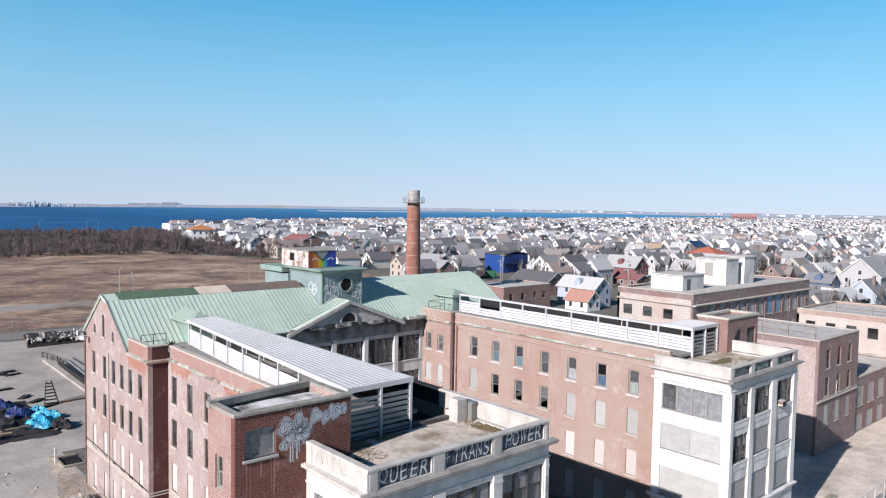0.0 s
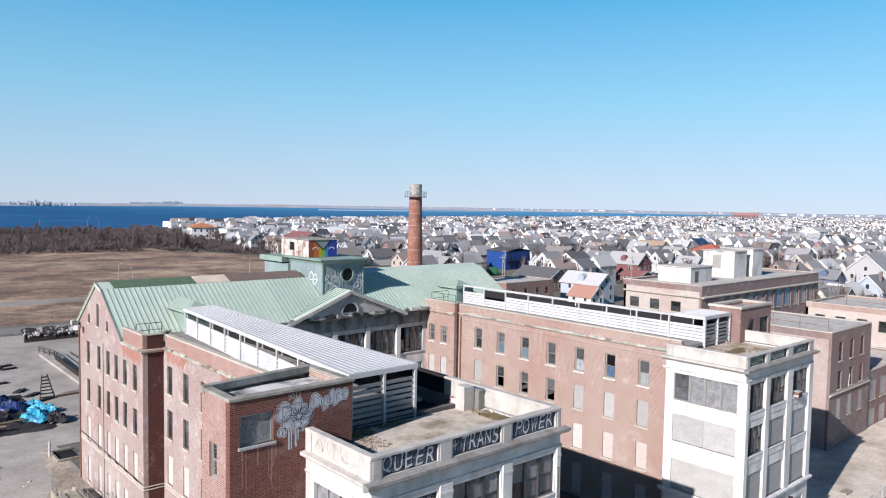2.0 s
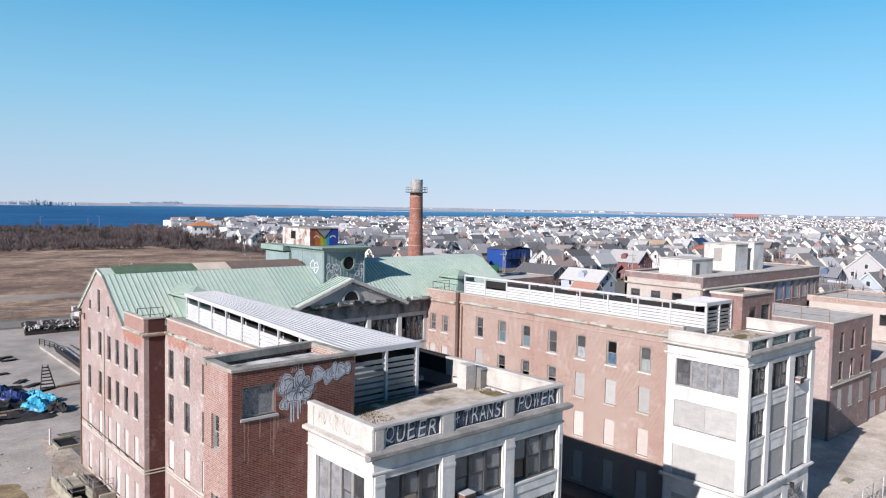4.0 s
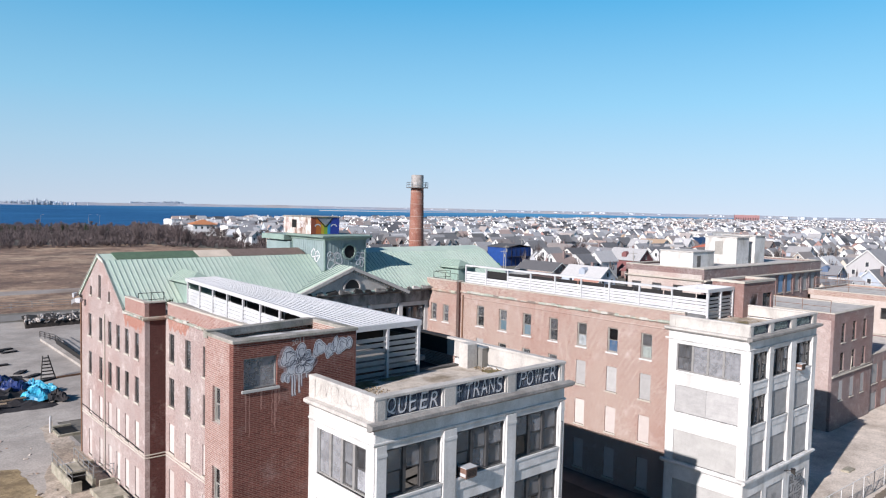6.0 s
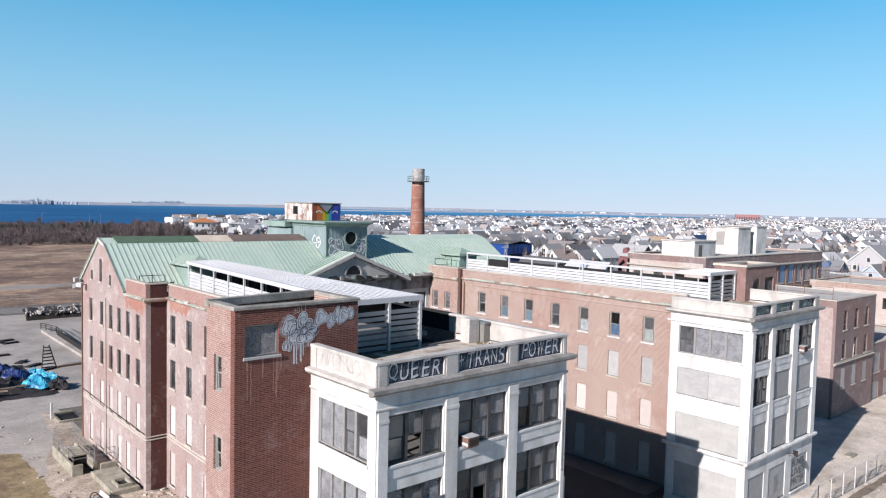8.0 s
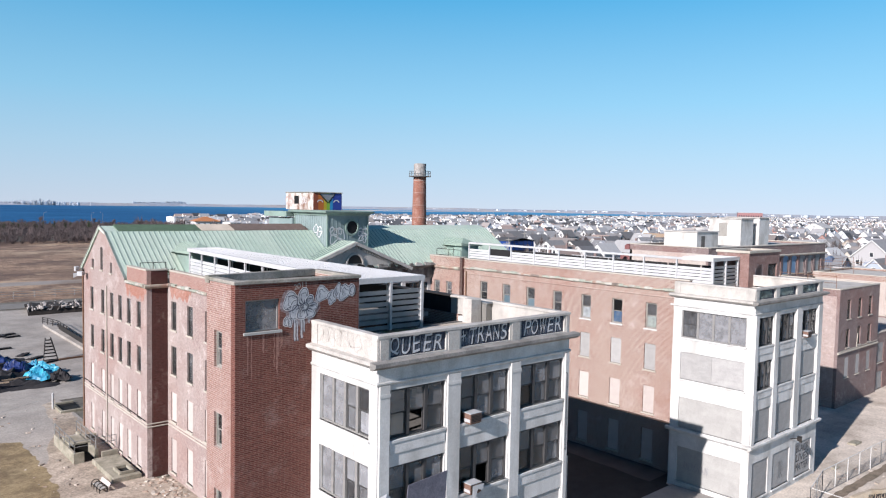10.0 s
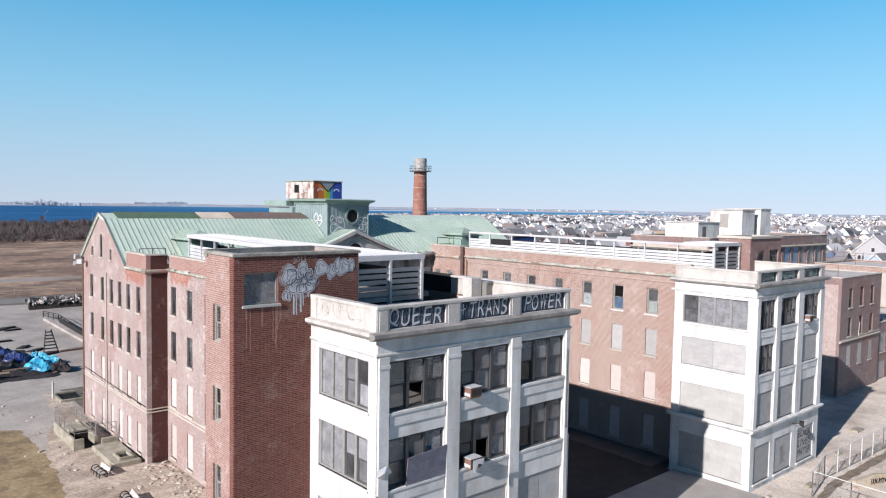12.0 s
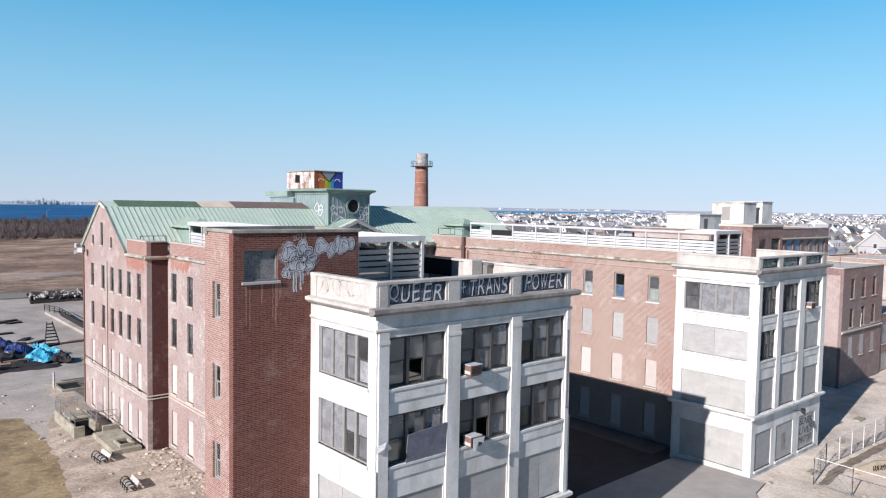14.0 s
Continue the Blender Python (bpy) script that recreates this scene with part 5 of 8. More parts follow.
# ---- buildings behind ----
def block(name, label, x0, y0, x1, y1, h, material, left_cols, front_cols, rows, w=1.2, front_style="sash", cap=STONE, left=None, sunk=0.35, left_rows=None):
    b = thing(name, label, "building", "brick buildings behind the hospital")
    lh = [(u - w / 2, u + w / 2, p, q) for u in left_cols for p, q in left_rows or rows]
    fh = [(u - w / 2, u + w / 2, p, q) for u in front_cols for p, q in rows]
    wall("wall", b, left or material, "-x", x0, y0 + 0.35, y1, 0, h - 0.9, lh, t=0.35)
    wall("wall", b, material, "-y", y0, x0, x1, 0, h - 0.9, fh, t=0.35)
    wall("wall", b, material, "+x", x1, y0 + 0.35, y1, 0, h - 0.9, t=0.35)
    wall("wall", b, material, "+y", y1, x0, x1, 0, h - 0.9, t=0.35)
    for u0, u1, p, q in lh:
        window(b, "-x", x0, (u0 + u1) / 2, p, w, q - p, "sash")
    for u0, u1, p, q in fh:
        window(b, "-y", y0, (u0 + u1) / 2, p, w, q - p, front_style)
    slab("roof", b, x0 + 0.3, y0 + 0.3, x1 - 0.3, y1 - 0.3, h - sunk, CONCRETE)
    parapet(b, "-x", x0, y0, y1, h - 0.9, h, material, cap)
    parapet(b, "-y", y0, x0 + 0.36, x1, h - 0.9, h, material, cap)
    parapet(b, "+x", x1, y0 + 0.36, y1, h - 0.9, h, material, cap)
    parapet(b, "+y", y1, x0 + 0.36, x1 - 0.36, h - 0.9, h, material, cap)
    return b


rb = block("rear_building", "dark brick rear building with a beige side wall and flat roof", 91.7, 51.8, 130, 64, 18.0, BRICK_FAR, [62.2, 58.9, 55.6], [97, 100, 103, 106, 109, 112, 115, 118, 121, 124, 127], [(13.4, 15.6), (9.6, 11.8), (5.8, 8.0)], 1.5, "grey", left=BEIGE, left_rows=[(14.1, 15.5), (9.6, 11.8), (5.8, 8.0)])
sbld = block("side_building", "dull red brick side building with a flat grey roof", 91.7, 35.3, 104.6, 50.5, 14.1, BRICK_FAR, [39, 43, 47], [94.6, 98.1, 101.6], [(10.4, 12.7), (7.0, 9.2), (3.4, 5.8)], 1.15, left=BRICK_SUNWARD, sunk=0.1)
for u in (94.6, 98.1, 101.6):
    part("board", Shape().box(u - 0.55, 35.32, 3.45, u + 0.55, 35.36, 5.78), BOARD_GREY, sbld, "pale board over a lower window")
part("conduit", Shape().beam((92.0, 35.24, 6.7), (97.4, 35.24, 6.75), 0.07).beam((97.4, 35.24, 6.75), (97.6, 35.24, 8.4), 0.07).beam((97.6, 35.24, 6.75), (104.4, 35.24, 6.85), 0.07), STONE, sbld)
block("long_building", "long low beige and brick building with a pale flat roof", 125, 12, 141, 51.6, 13.5, BRICK, [15.3, 18.4, 21.5, 24.6, 27.7, 30.8, 33.9, 37.0, 40.1, 43.2, 46.3, 49.4], [128, 132, 136], [(9.9, 11.6), (5.2, 7.6), (1.2, 3.6)], 1.5, left=BEIGE)
ab = block("garage_wing", "low brick garage wing with a dark flat roof and boarded bays", 104.9, 35.6, 124.7, 50.2, 7.6, BRICK_FAR, [], [107, 111, 115, 119, 123], [(3.6, 6.2), (0.05, 2.4)], 2.2, "grey")
for x0, y0, x1, y1, z0, z1, lab in ((96.4, 56.2, 102.4, 61.4, 17.3, 19.8, "low white plastered rooftop house with a dark doorway"), (109.6, 56.4, 113.6, 61.6, 17.3, 21.7, "tall white plastered rooftop house with a grey window"), (115.2, 56.2, 118.6, 61.6, 17.3, 21.9, "tall white plastered rooftop house beside a rusty frame")):
    t = thing("rooftop_house", lab, "rooftop house", "white rooftop houses")
    part("body", Shape().soft_box(x0, y0, z0, x1, y1, z1, 0.06), PEEL, t)
    part("roof", Shape().soft_box(x0 - 0.12, y0 - 0.12, z1, x1 + 0.12, y1 + 0.12, z1 + 0.15, 0.04), CONCRETE, t)
    if x0 < 98:
        part("doorway", Shape().box(x0 + 1.2, y0 - 0.01, z0, x0 + 2.2, y0 - 0.002, z0 + 2.0), INSIDE, t)
    elif x0 < 110:
        part("window_opening", Shape().box(x0 - 0.012, 58.6, z0 + 1.7, x0 - 0.002, 60.0, z0 + 3.8), FRAME_PALE, t)

ledge("cornice", rb, "-y", 51.8, 91.7, 130, 16.2, 16.45, 0.4, STONE)
ledge("cornice", rb, "-x", 91.7, 51.8, 64, 16.2, 16.45, 0.25, STONE)
ledge("cornice", sbld, "-y", 35.3, 91.7, 104.6, 6.4, 6.6, 0.2, STONE)

ARCH_GREY = mat("grey_arch_board", (0.30, 0.285, 0.29), 0.85, var=0.2)
blue_board = mat("blue_window_board", (0.20, 0.33, 0.50), 0.8, var=0.15, scale=2.0)
for k, u in enumerate([97, 100, 103, 106, 109, 112, 115, 118, 121, 124, 127]):
    arc = [(u + 0.95 * math.cos(math.pi * i / 8), 15.62 + 0.62 * math.sin(math.pi * i / 8)) for i in range(9)]
    part("arch_head", Shape().prism(arc, 51.74, 51.797), blue_board if k in (6, 7) else ARCH_GREY, rb)
    if k in (6, 7):
        part("blue_board", Shape().box(u - 0.72, 51.82, 13.45, u + 0.72, 51.87, 15.6), blue_board, rb, "blue painted window board")
    part("pier", Shape().box(u + 1.2, 51.70, 12.9, u + 1.8, 51.796, 15.9), BRICK_FAR, rb)

# ---- chimney ----
ch = thing("chimney", "tall round red brick chimney with a railed gallery", "chimney")
cx, cy = 115.5, 141.5
s = Shape().cyl(cx, cy, 0, 30.2, 2.15, 1.55, 28)
part("shaft", s, CHIMNEY_BRICK, ch, smooth=False)
RUST_BAND = mat("pale_iron_band", (0.48, 0.36, 0.31), 0.8, var=0.2)
for z in range(2, 30, 3):
    r = 2.15 - 0.6 * z / 30.2 + 0.04
    part("band", Shape().cyl(cx, cy, z, z + 0.12, r, r - 0.003, 28), RUST_BAND, ch)
part("top", Shape().cyl(cx, cy, 30.2, 33.2, 1.5, 1.5, 28), mat("pale_tagged_concrete", (0.45, 0.42, 0.40), 0.9, var=0.5, scale=1.6, tint=(0.25, 0.22, 0.2), tint_scale=1.0), ch)
part("gallery", Shape().cyl(cx, cy, 30.0, 30.2, 2.7, 2.75, 28), GALV, ch)
s = Shape()
for k in range(14):
    a, b = 2 * math.pi * k / 14, 2 * math.pi * (k + 1) / 14
    s.beam((cx + 2.65 * math.cos(a), cy + 2.65 * math.sin(a), 30.2), (cx + 2.65 * math.cos(a), cy + 2.65 * math.sin(a), 31.35), 0.09)
    for z in (30.8, 31.35):
        s.beam((cx + 2.65 * math.cos(a), cy + 2.65 * math.sin(a), z), (cx + 2.65 * math.cos(b), cy + 2.65 * math.sin(b), z), 0.08)
part("railing", s, GALV, ch)

# ---- the town ----
def palette_mat(name, colours, rough=0.8, island=True, var=0.1):
    """One of several paints for each house, by chance, with a little grain."""
    m = bpy.data.materials.new(name)
    m.use_nodes = True
    n, l = m.node_tree.nodes, m.node_tree.links
    b = n["Principled BSDF"]
    b.inputs["Roughness"].default_value = rough
    b.inputs["Specular IOR Level"].default_value = 0.25
    info = n.new("ShaderNodeNewGeometry")
    cr = n.new("ShaderNodeValToRGB"); cr.color_ramp.interpolation = "CONSTANT"
    e = cr.color_ramp.elements
    e[0].color, e[1].color = (*colours[0], 1), (*colours[1], 1)
    e[1].position = 1 / len(colours)
    for i, c in enumerate(colours[2:], 2):
        k = e.new(i / len(colours)); k.color = (*c, 1)
    l.new(info.outputs["Random Per Island"], cr.inputs[0])
    co = n.new("ShaderNodeTexCoord"); tx = n.new("ShaderNodeTexNoise"); tx.inputs["Scale"].default_value = 0.5; tx.inputs["Detail"].default_value = 6
    l.new(co.outputs["Object"], tx.inputs["Vector"])
    mr = n.new("ShaderNodeMapRange"); mr.inputs[3].default_value, mr.inputs[4].default_value = 1 - var, 1 + var
    l.new(tx.outputs["Fac"], mr.inputs[0])
    hs = n.new("ShaderNodeHueSaturation"); l.new(cr.outputs[0], hs.inputs["Color"]); l.new(mr.outputs[0], hs.inputs["Value"])
    l.new(hs.outputs[0], b.inputs["Base Color"])
    return m


WALL_COLOURS = [(0.86, 0.85, 0.85), (0.80, 0.79, 0.79), (0.83, 0.82, 0.82), (0.66, 0.66, 0.67), (0.66, 0.60, 0.53), (0.46, 0.47, 0.50), (0.74, 0.73, 0.73), (0.50, 0.43, 0.37), (0.29, 0.18, 0.16), (0.62, 0.63, 0.63), (0.44, 0.49, 0.57), (0.78, 0.74, 0.68)]
ROOF_COLOURS = [(0.260, 0.256, 0.262), (0.366, 0.360, 0.366), (0.118, 0.117, 0.124), (0.472, 0.465, 0.470), (0.260, 0.232, 0.221), (0.566, 0.559, 0.559), (0.177, 0.177, 0.184), (0.330, 0.325, 0.328), (0.319, 0.248, 0.224), (0.224, 0.224, 0.236)]
SIDINGS = [mat("house_siding", c, 0.75, var=0.08, scale=2.0, bump=0.05, rnd=0.08) for c in WALL_COLOURS]
SHINGLES = [mat("roof_shingle", c, 0.9, var=0.15, scale=1.0, fine=8, rnd=0.15) for c in ROOF_COLOURS]
DARK_PANE = plain("house_window_pane", (0.05, 0.055, 0.065), 0.15, spec=0.6)
TRIM = plain("white_house_trim", (0.74, 0.74, 0.72), 0.6)


def gable_roof(w, d, h, rise, o=0.45):
    """Two roof planes with some thickness, ridge along y."""
    s = Shape()
    for sx in (-1, 1):
        ez = h - o * rise / (w / 2)
        p = [(0, -d / 2 - o, h + rise), (sx * (w / 2 + o), -d / 2 - o, ez), (sx * (w / 2 + o), d / 2 + o, ez), (0, d / 2 + o, h + rise)]
        s.add(p + [(x, y, z + 0.18) for x, y, z in p], [(0, 1, 2, 3), (4, 7, 6, 5), (0, 4, 5, 1), (1, 5, 6, 2), (2, 6, 7, 3)])
    return s


def gable_body(w, d, h, rise):
    return Shape().prism([(-w / 2, 0), (w / 2, 0), (w / 2, h), (0, h + rise), (-w / 2, h)], -d / 2, d / 2)


def house(w, d, h, rise, wall_m, roof_m, label, porch=False, dormer_n=0, chimney=False, at=None, rows=2, trims=True, cross=False):
    hs = thing("house", label, "house", "houses of the town", at=at)
    part("wall", gable_body(w, d, h, rise), wall_m, hs)
    rf = part("roof", gable_roof(w, d, h, rise), roof_m, hs)
    for y in (-d / 2 - 0.47, d / 2 + 0.47) if trims else ():
        s = Shape()
        for sx in (-1, 1):
            s.beam((0, y, h + rise + 0.02), (sx * (w / 2 + 0.45), y, h - 0.45 * rise / (w / 2) + 0.02), 0.06, 0.3)
        part("fascia", s, TRIM, rf)
    win = Shape().box(-0.5, -0.02, 0, 0.5, 0.02, 1.4).mesh("window", DARK_PANE)
    case = Shape().box(-0.62, -0.03, -0.12, 0.62, -0.02, 0).box(-0.62, -0.03, 1.4, 0.62, -0.02, 1.52).box(-0.62, -0.03, 0, -0.5, -0.02, 1.4).box(0.5, -0.03, 0, 0.62, -0.02, 1.4).mesh("window_frame", TRIM)
    for r in range(rows):
        z = 1.0 + r * 2.8
        if z + 1.5 > h:
            continue
        for x in ((-0.27, 0.27) if w < 9.5 else (-0.32, 0.0, 0.32)):
            for sy, turn in ((-1, 0), (1, 180)):
                k = part("window", win, None, hs, at=pose(x * w, sy * (d / 2 + 0.012), z, 0, 0, turn))
                if trims:
                    part("window_frame", case, None, k)
        for y in (-0.25, 0.25) if trims else ():
            k = part("window", win, None, hs, at=pose(-w / 2 - 0.012, y * d, z, 0, 0, -90))
            part("window_frame", case, None, k)
    if rise > 2.4:
        for sy, turn in ((-1, 0), (1, 180)):
            k = part("window", win, None, hs, at=pose(0, sy * (d / 2 + 0.012), h + 0.25, 0, 0, turn))
            part("window_frame", case, None, k)
    if porch:
        part("porch", Shape().box(-w * 0.42, -d / 2 - 2.2, 0, w * 0.42, -d / 2, 0.5).box(-w * 0.42, -d / 2 - 2.2, 2.7, w * 0.42, -d / 2 - 0.02, 2.95).box(-w * 0.4, -d / 2 - 2.1, 0.5, -w * 0.4 + 0.18, -d / 2 - 1.9, 2.7).box(w * 0.4 - 0.18, -d / 2 - 2.1, 0.5, w * 0.4, -d / 2 - 1.9, 2.7), TRIM, hs)
    for k in range(dormer_n):
        y = (k - (dormer_n - 1) / 2) * d * 0.4
        dz = h + rise * 0.35
        part("dormer", Shape().prism_x([(y - 1.1, dz - 0.5), (y + 1.1, dz - 0.5), (y + 1.1, dz + 1.0), (y, dz + 1.7), (y - 1.1, dz + 1.0)], -w * 0.42, -w * 0.08), wall_m, rf)
    if cross:
        cw, ch, cr = d * 0.3, h, rise * 0.8
        part("front_gable", Shape().prism_x([(-cw / 2, 0.02), (cw / 2, 0.02), (cw / 2, ch), (0, ch + cr), (-cw / 2, ch)], -w / 2 - 1.6, 0.0), wall_m, hs)
        s = Shape()
        for sy in (-1, 1):
            q = [(-w / 2 - 2.0, 0, ch + cr + 0.05), (-w / 2 - 2.0, sy * (cw / 2 + 0.35), ch - 0.15), (0, sy * (cw / 2 + 0.35), ch - 0.15), (0, 0, ch + cr + 0.05)]
            s.add(q + [(x, y, z + 0.16) for x, y, z in q], [(0, 1, 2, 3), (4, 7, 6, 5), (0, 4, 5, 1), (1, 5, 6, 2)])
        part("front_gable_roof", s, roof_m, hs)
    if chimney:
        part("chimney", Shape().box(w * 0.18, -0.4, h, w * 0.18 + 0.7, 0.4, h + rise + 1.1), BRICK_FAR, hs)
    return hs


tr = random.Random(11)
protos = []
for k in range(22):
    c, r = k % len(SIDINGS), tr.randrange(len(SHINGLES))
    w, d, h = tr.uniform(6.6, 8.4), tr.uniform(8.5, 11.5), tr.choice([5.6, 6.2, 6.8, 4.0])
    rise = tr.uniform(2.6, 4.2)
    kind = ["white", "white", "white", "pale grey", "tan", "grey", "white", "brown", "dark red", "grey", "blue-grey", "cream"][c]
    p = house(w, d, h, rise, SIDINGS[c], SHINGLES[r], "%s sided gable house with a dark shingle roof" % kind, k % 3 == 0, k % 4 if k % 4 < 3 else 0, k % 5 == 0, cross=k % 4 == 3 or k % 4 == 0)
    protos.append(p)
for k in range(22):
    c, r = tr.randrange(len(SIDINGS)), tr.randrange(len(SHINGLES))
    p = house(tr.uniform(6.4, 8.2), tr.uniform(8.5, 11.5), tr.choice([5.6, 6.4, 7.0, 4.0]), tr.uniform(2.6, 4.0), SIDINGS[c], SHINGLES[r], "small gable house with a shingle roof in the town", False, k % 2, False, None, 2, False, k % 3 == 0)
    protos.append(p)


def shore_y(x):
    for (xa, ya), (xb, yb) in zip(SHORE, SHORE[1:]):
        if xa <= x <= xb:
            return ya + (yb - ya) * (x - xa) / (xb - xa)
    return 700


def in_town(x, y):
    if y > shore_y(x) - (30 if x < 600 else 60) or x < 150:
        return False
    if y > 330 and x < 185 + (y - 340) * 0.24:
        return False
    if y <= 330 and x < 188 - 0.12 * (330 - y) * (1 if y > 200 else 0):
        return False
    if y < 72 and x < 200 or y < 10:
        return False
    az = math.degrees(math.atan2(x, y))
    return math.hypot(x, y) > (262 if 44 < az < 63 else 205)


KEEP_OUT = [(226, 213, 13), (210, 199, 13), (284, 231, 12), (236, 158, 13), (222, 147, 13), (354, 191, 13), (334, 181, 12), (362, 229, 12), (182, 248, 12), (203, 235, 12), (180, 137, 13), (171, 131, 10), (192, 166, 14), (157, 146, 24), (268, 88, 15), (249, 80, 11), (255, 97, 11), (254, 173, 15), (240, 160, 11), (376, 203, 19), (424, 287, 14), (380, 242, 15), (438, 246, 14), (302, 248, 14), (318, 235, 13), (243, 229, 15), (222, 515, 19), (203, 275, 12), (220, 254, 13), (424, 172, 18), (665, 262, 22), (232, 392, 19), (560, 300, 26)]
spots = []
for i in range(0, 420):
    for j in range(0, 240):
        x, y = 20 + i * 11.8, j * 15.0 + (j // 2) * 9
        x += tr.uniform(-2.0, 2.0); y += tr.uniform(-2.6, 2.6)
        az = math.degrees(math.atan2(x, y))
        if not 8 < az < 80 or not in_town(x, y) or tr.random() < 0.17 + 0.12 * math.sin(i * 0.31) * math.sin(j * 0.23):
            continue
        if any(math.hypot(x - a, y - b) < c for a, b, c in KEEP_OUT):
            continue
        spots.append((math.hypot(x, y), x, y, tr.choice((0, -90, -90, -90, 90)) + tr.uniform(-4, 4)))
spots.sort()
for n, (dist, x, y, turn) in enumerate(spots[:200]):
    at = pose(x, y, 0, 0, 0, turn)
    if n < len(protos):
        protos[n].matrix_basis = at
    else:
        copy_thing(protos[tr.randrange(22) + (0 if n < 66 else 22)], at)
wall_s, roof_s, pane_s = Shape(), Shape(), Shape()


def far_gable(x, y, turn, w, d, h, rise, z0=0.0):
    """Walls and two roof planes of one far gabled volume."""
    a = radians(turn); c, s_ = math.cos(a), math.sin(a)
    R = lambda p: (x + p[0] * c - p[1] * s_, y + p[0] * s_ + p[1] * c, p[2] + z0)
    wall_s.add([R(p) for p in [(-w / 2, -d / 2, 0), (w / 2, -d / 2, 0), (w / 2, -d / 2, h), (0, -d / 2, h + rise), (-w / 2, -d / 2, h), (-w / 2, d / 2, 0), (w / 2, d / 2, 0), (w / 2, d / 2, h), (0, d / 2, h + rise), (-w / 2, d / 2, h)]],
               [(0, 1, 2, 3, 4), (9, 8, 7, 6, 5), (0, 4, 9, 5), (1, 6, 7, 2)])
    o = 0.4
    e = h - o * rise / (w / 2)
    roof_s.add([R(p) for p in [(0, -d / 2 - o, h + rise + 0.1), (w / 2 + o, -d / 2 - o, e + 0.1), (w / 2 + o, d / 2 + o, e + 0.1), (0, d / 2 + o, h + rise + 0.1), (-w / 2 - o, d / 2 + o, e + 0.1), (-w / 2 - o, -d / 2 - o, e + 0.1)]],
               [(0, 1, 2, 3), (0, 3, 4, 5)])
    return R


for dist, x, y, turn in spots[200:]:
    if dist > 2900 or (dist > 1100 and tr.random() < 0.2):
        continue
    w, d, h, rise = tr.uniform(5.8, 7.8), tr.uniform(7.5, 11.0), tr.choice([3.6, 5.6, 6.2, 6.8, 7.6]), tr.uniform(2.2, 4.2)
    if tr.random() < 0.018:
        w, d, h, rise = tr.uniform(12, 18), tr.uniform(14, 26), tr.uniform(6, 10), 0.5
    R = far_gable(x, y, turn, w, d, h, rise)
    if dist < 1500:
        if tr.random() < 0.45:
            # an ell or a cross gable
            q = R((-w * 0.4, tr.uniform(-0.25, 0.25) * d, 0))
            far_gable(q[0], q[1], turn + 90, w * 0.55, w * 0.6, h * tr.uniform(0.75, 1.0), rise * 0.6)
        if tr.random() < 0.5:
            # a porch or a back annexe
            q = R((tr.uniform(-0.1, 0.1) * w, (-1 if tr.random() < 0.5 else 1) * d * 0.55, 0))
            far_gable(q[0], q[1], turn, w * 0.75, 3.2, 2.7, 0.8)
        if tr.random() < 0.35:
            q = R((tr.uniform(-0.2, 0.2) * w, tr.uniform(-0.3, 0.3) * d, 0))
            wall_s.box(q[0] - 0.4, q[1] - 0.4, h, q[0] + 0.4, q[1] + 0.4, h + rise + 1.0)
        if tr.random() < 0.35:
            # a garage in the back yard
            far_gable(x + tr.uniform(-2, 2), y + 7.5, turn, 3.6, 5.5, 2.5, 1.2)
    if dist < 1000:
        for q in range(3):
            for zz in ((1.0, 3.8) if h > 5 else (1.0,)):
                px = (-0.3 + 0.3 * q) * w
                pane_s.add([R(p) for p in [(px - 0.45, -d / 2 - 0.03, zz), (px + 0.45, -d / 2 - 0.03, zz), (px + 0.45, -d / 2 - 0.03, zz + 1.3), (px - 0.45, -d / 2 - 0.03, zz + 1.3)]], [(0, 1, 2, 3)])
                py = (-0.3 + 0.3 * q) * d
                pane_s.add([R(p) for p in [(-w / 2 - 0.03, py - 0.45, zz), (-w / 2 - 0.03, py + 0.45, zz), (-w / 2 - 0.03, py + 0.45, zz + 1.3), (-w / 2 - 0.03, py - 0.45, zz + 1.3)]], [(0, 1, 2, 3)])
far_town = thing("far_town", "hundreds of white and grey houses with dark roofs", "houses", kind="stuff")


def quick(name, s, m, parent):
    me = bpy.data.meshes.new(name)
    me.from_pydata(s.v, [], s.f)
    me.materials.append(m)
    ob = new(name, me)
    ob.parent = parent
    tagged(ob, kind="stuff")
    return ob


quick("house_walls", wall_s, palette_mat("far_house_paints", WALL_COLOURS + [(0.74, 0.73, 0.70), (0.7, 0.69, 0.66)]), far_town)
quick("house_roofs", roof_s, palette_mat("far_roof_shingles", ROOF_COLOURS + [(0.38, 0.375, 0.38), (0.06, 0.062, 0.068)]), far_town)
quick("house_panes", pane_s, DARK_PANE, far_town)

# Houses that stand out
RED_SHINGLE = mat("faded_red_shingle", (0.44, 0.24, 0.19), 0.9, var=0.15)
house(6, 8, 3.0, 2.6, SIDINGS[0], RED_SHINGLE, "low white house wing with a faded red shingle roof", False, 0, False, pose(171, 131, 0))
house(8, 14, 5.6, 3.0, SIDINGS[10], SHINGLES[5], "blue-white house with a pale grey shingle roof", False, 1, True, pose(180, 137.5, 0))
house(10, 16, 4.6, 3.0, SIDINGS[8], SHINGLES[2], "low brick house with a black gable roof", False, 0, True, pose(192, 166, 0))
house(12.5, 14, 9.0, 5.6, mat("grey_lap_siding", (0.50, 0.485, 0.49), 0.75, var=0.08, scale=2.0), SHINGLES[1], "tall grey sided house with a steep grey gable roof", False, 0, False, pose(268, 87.5, 0, 0, 0, -90), 3)
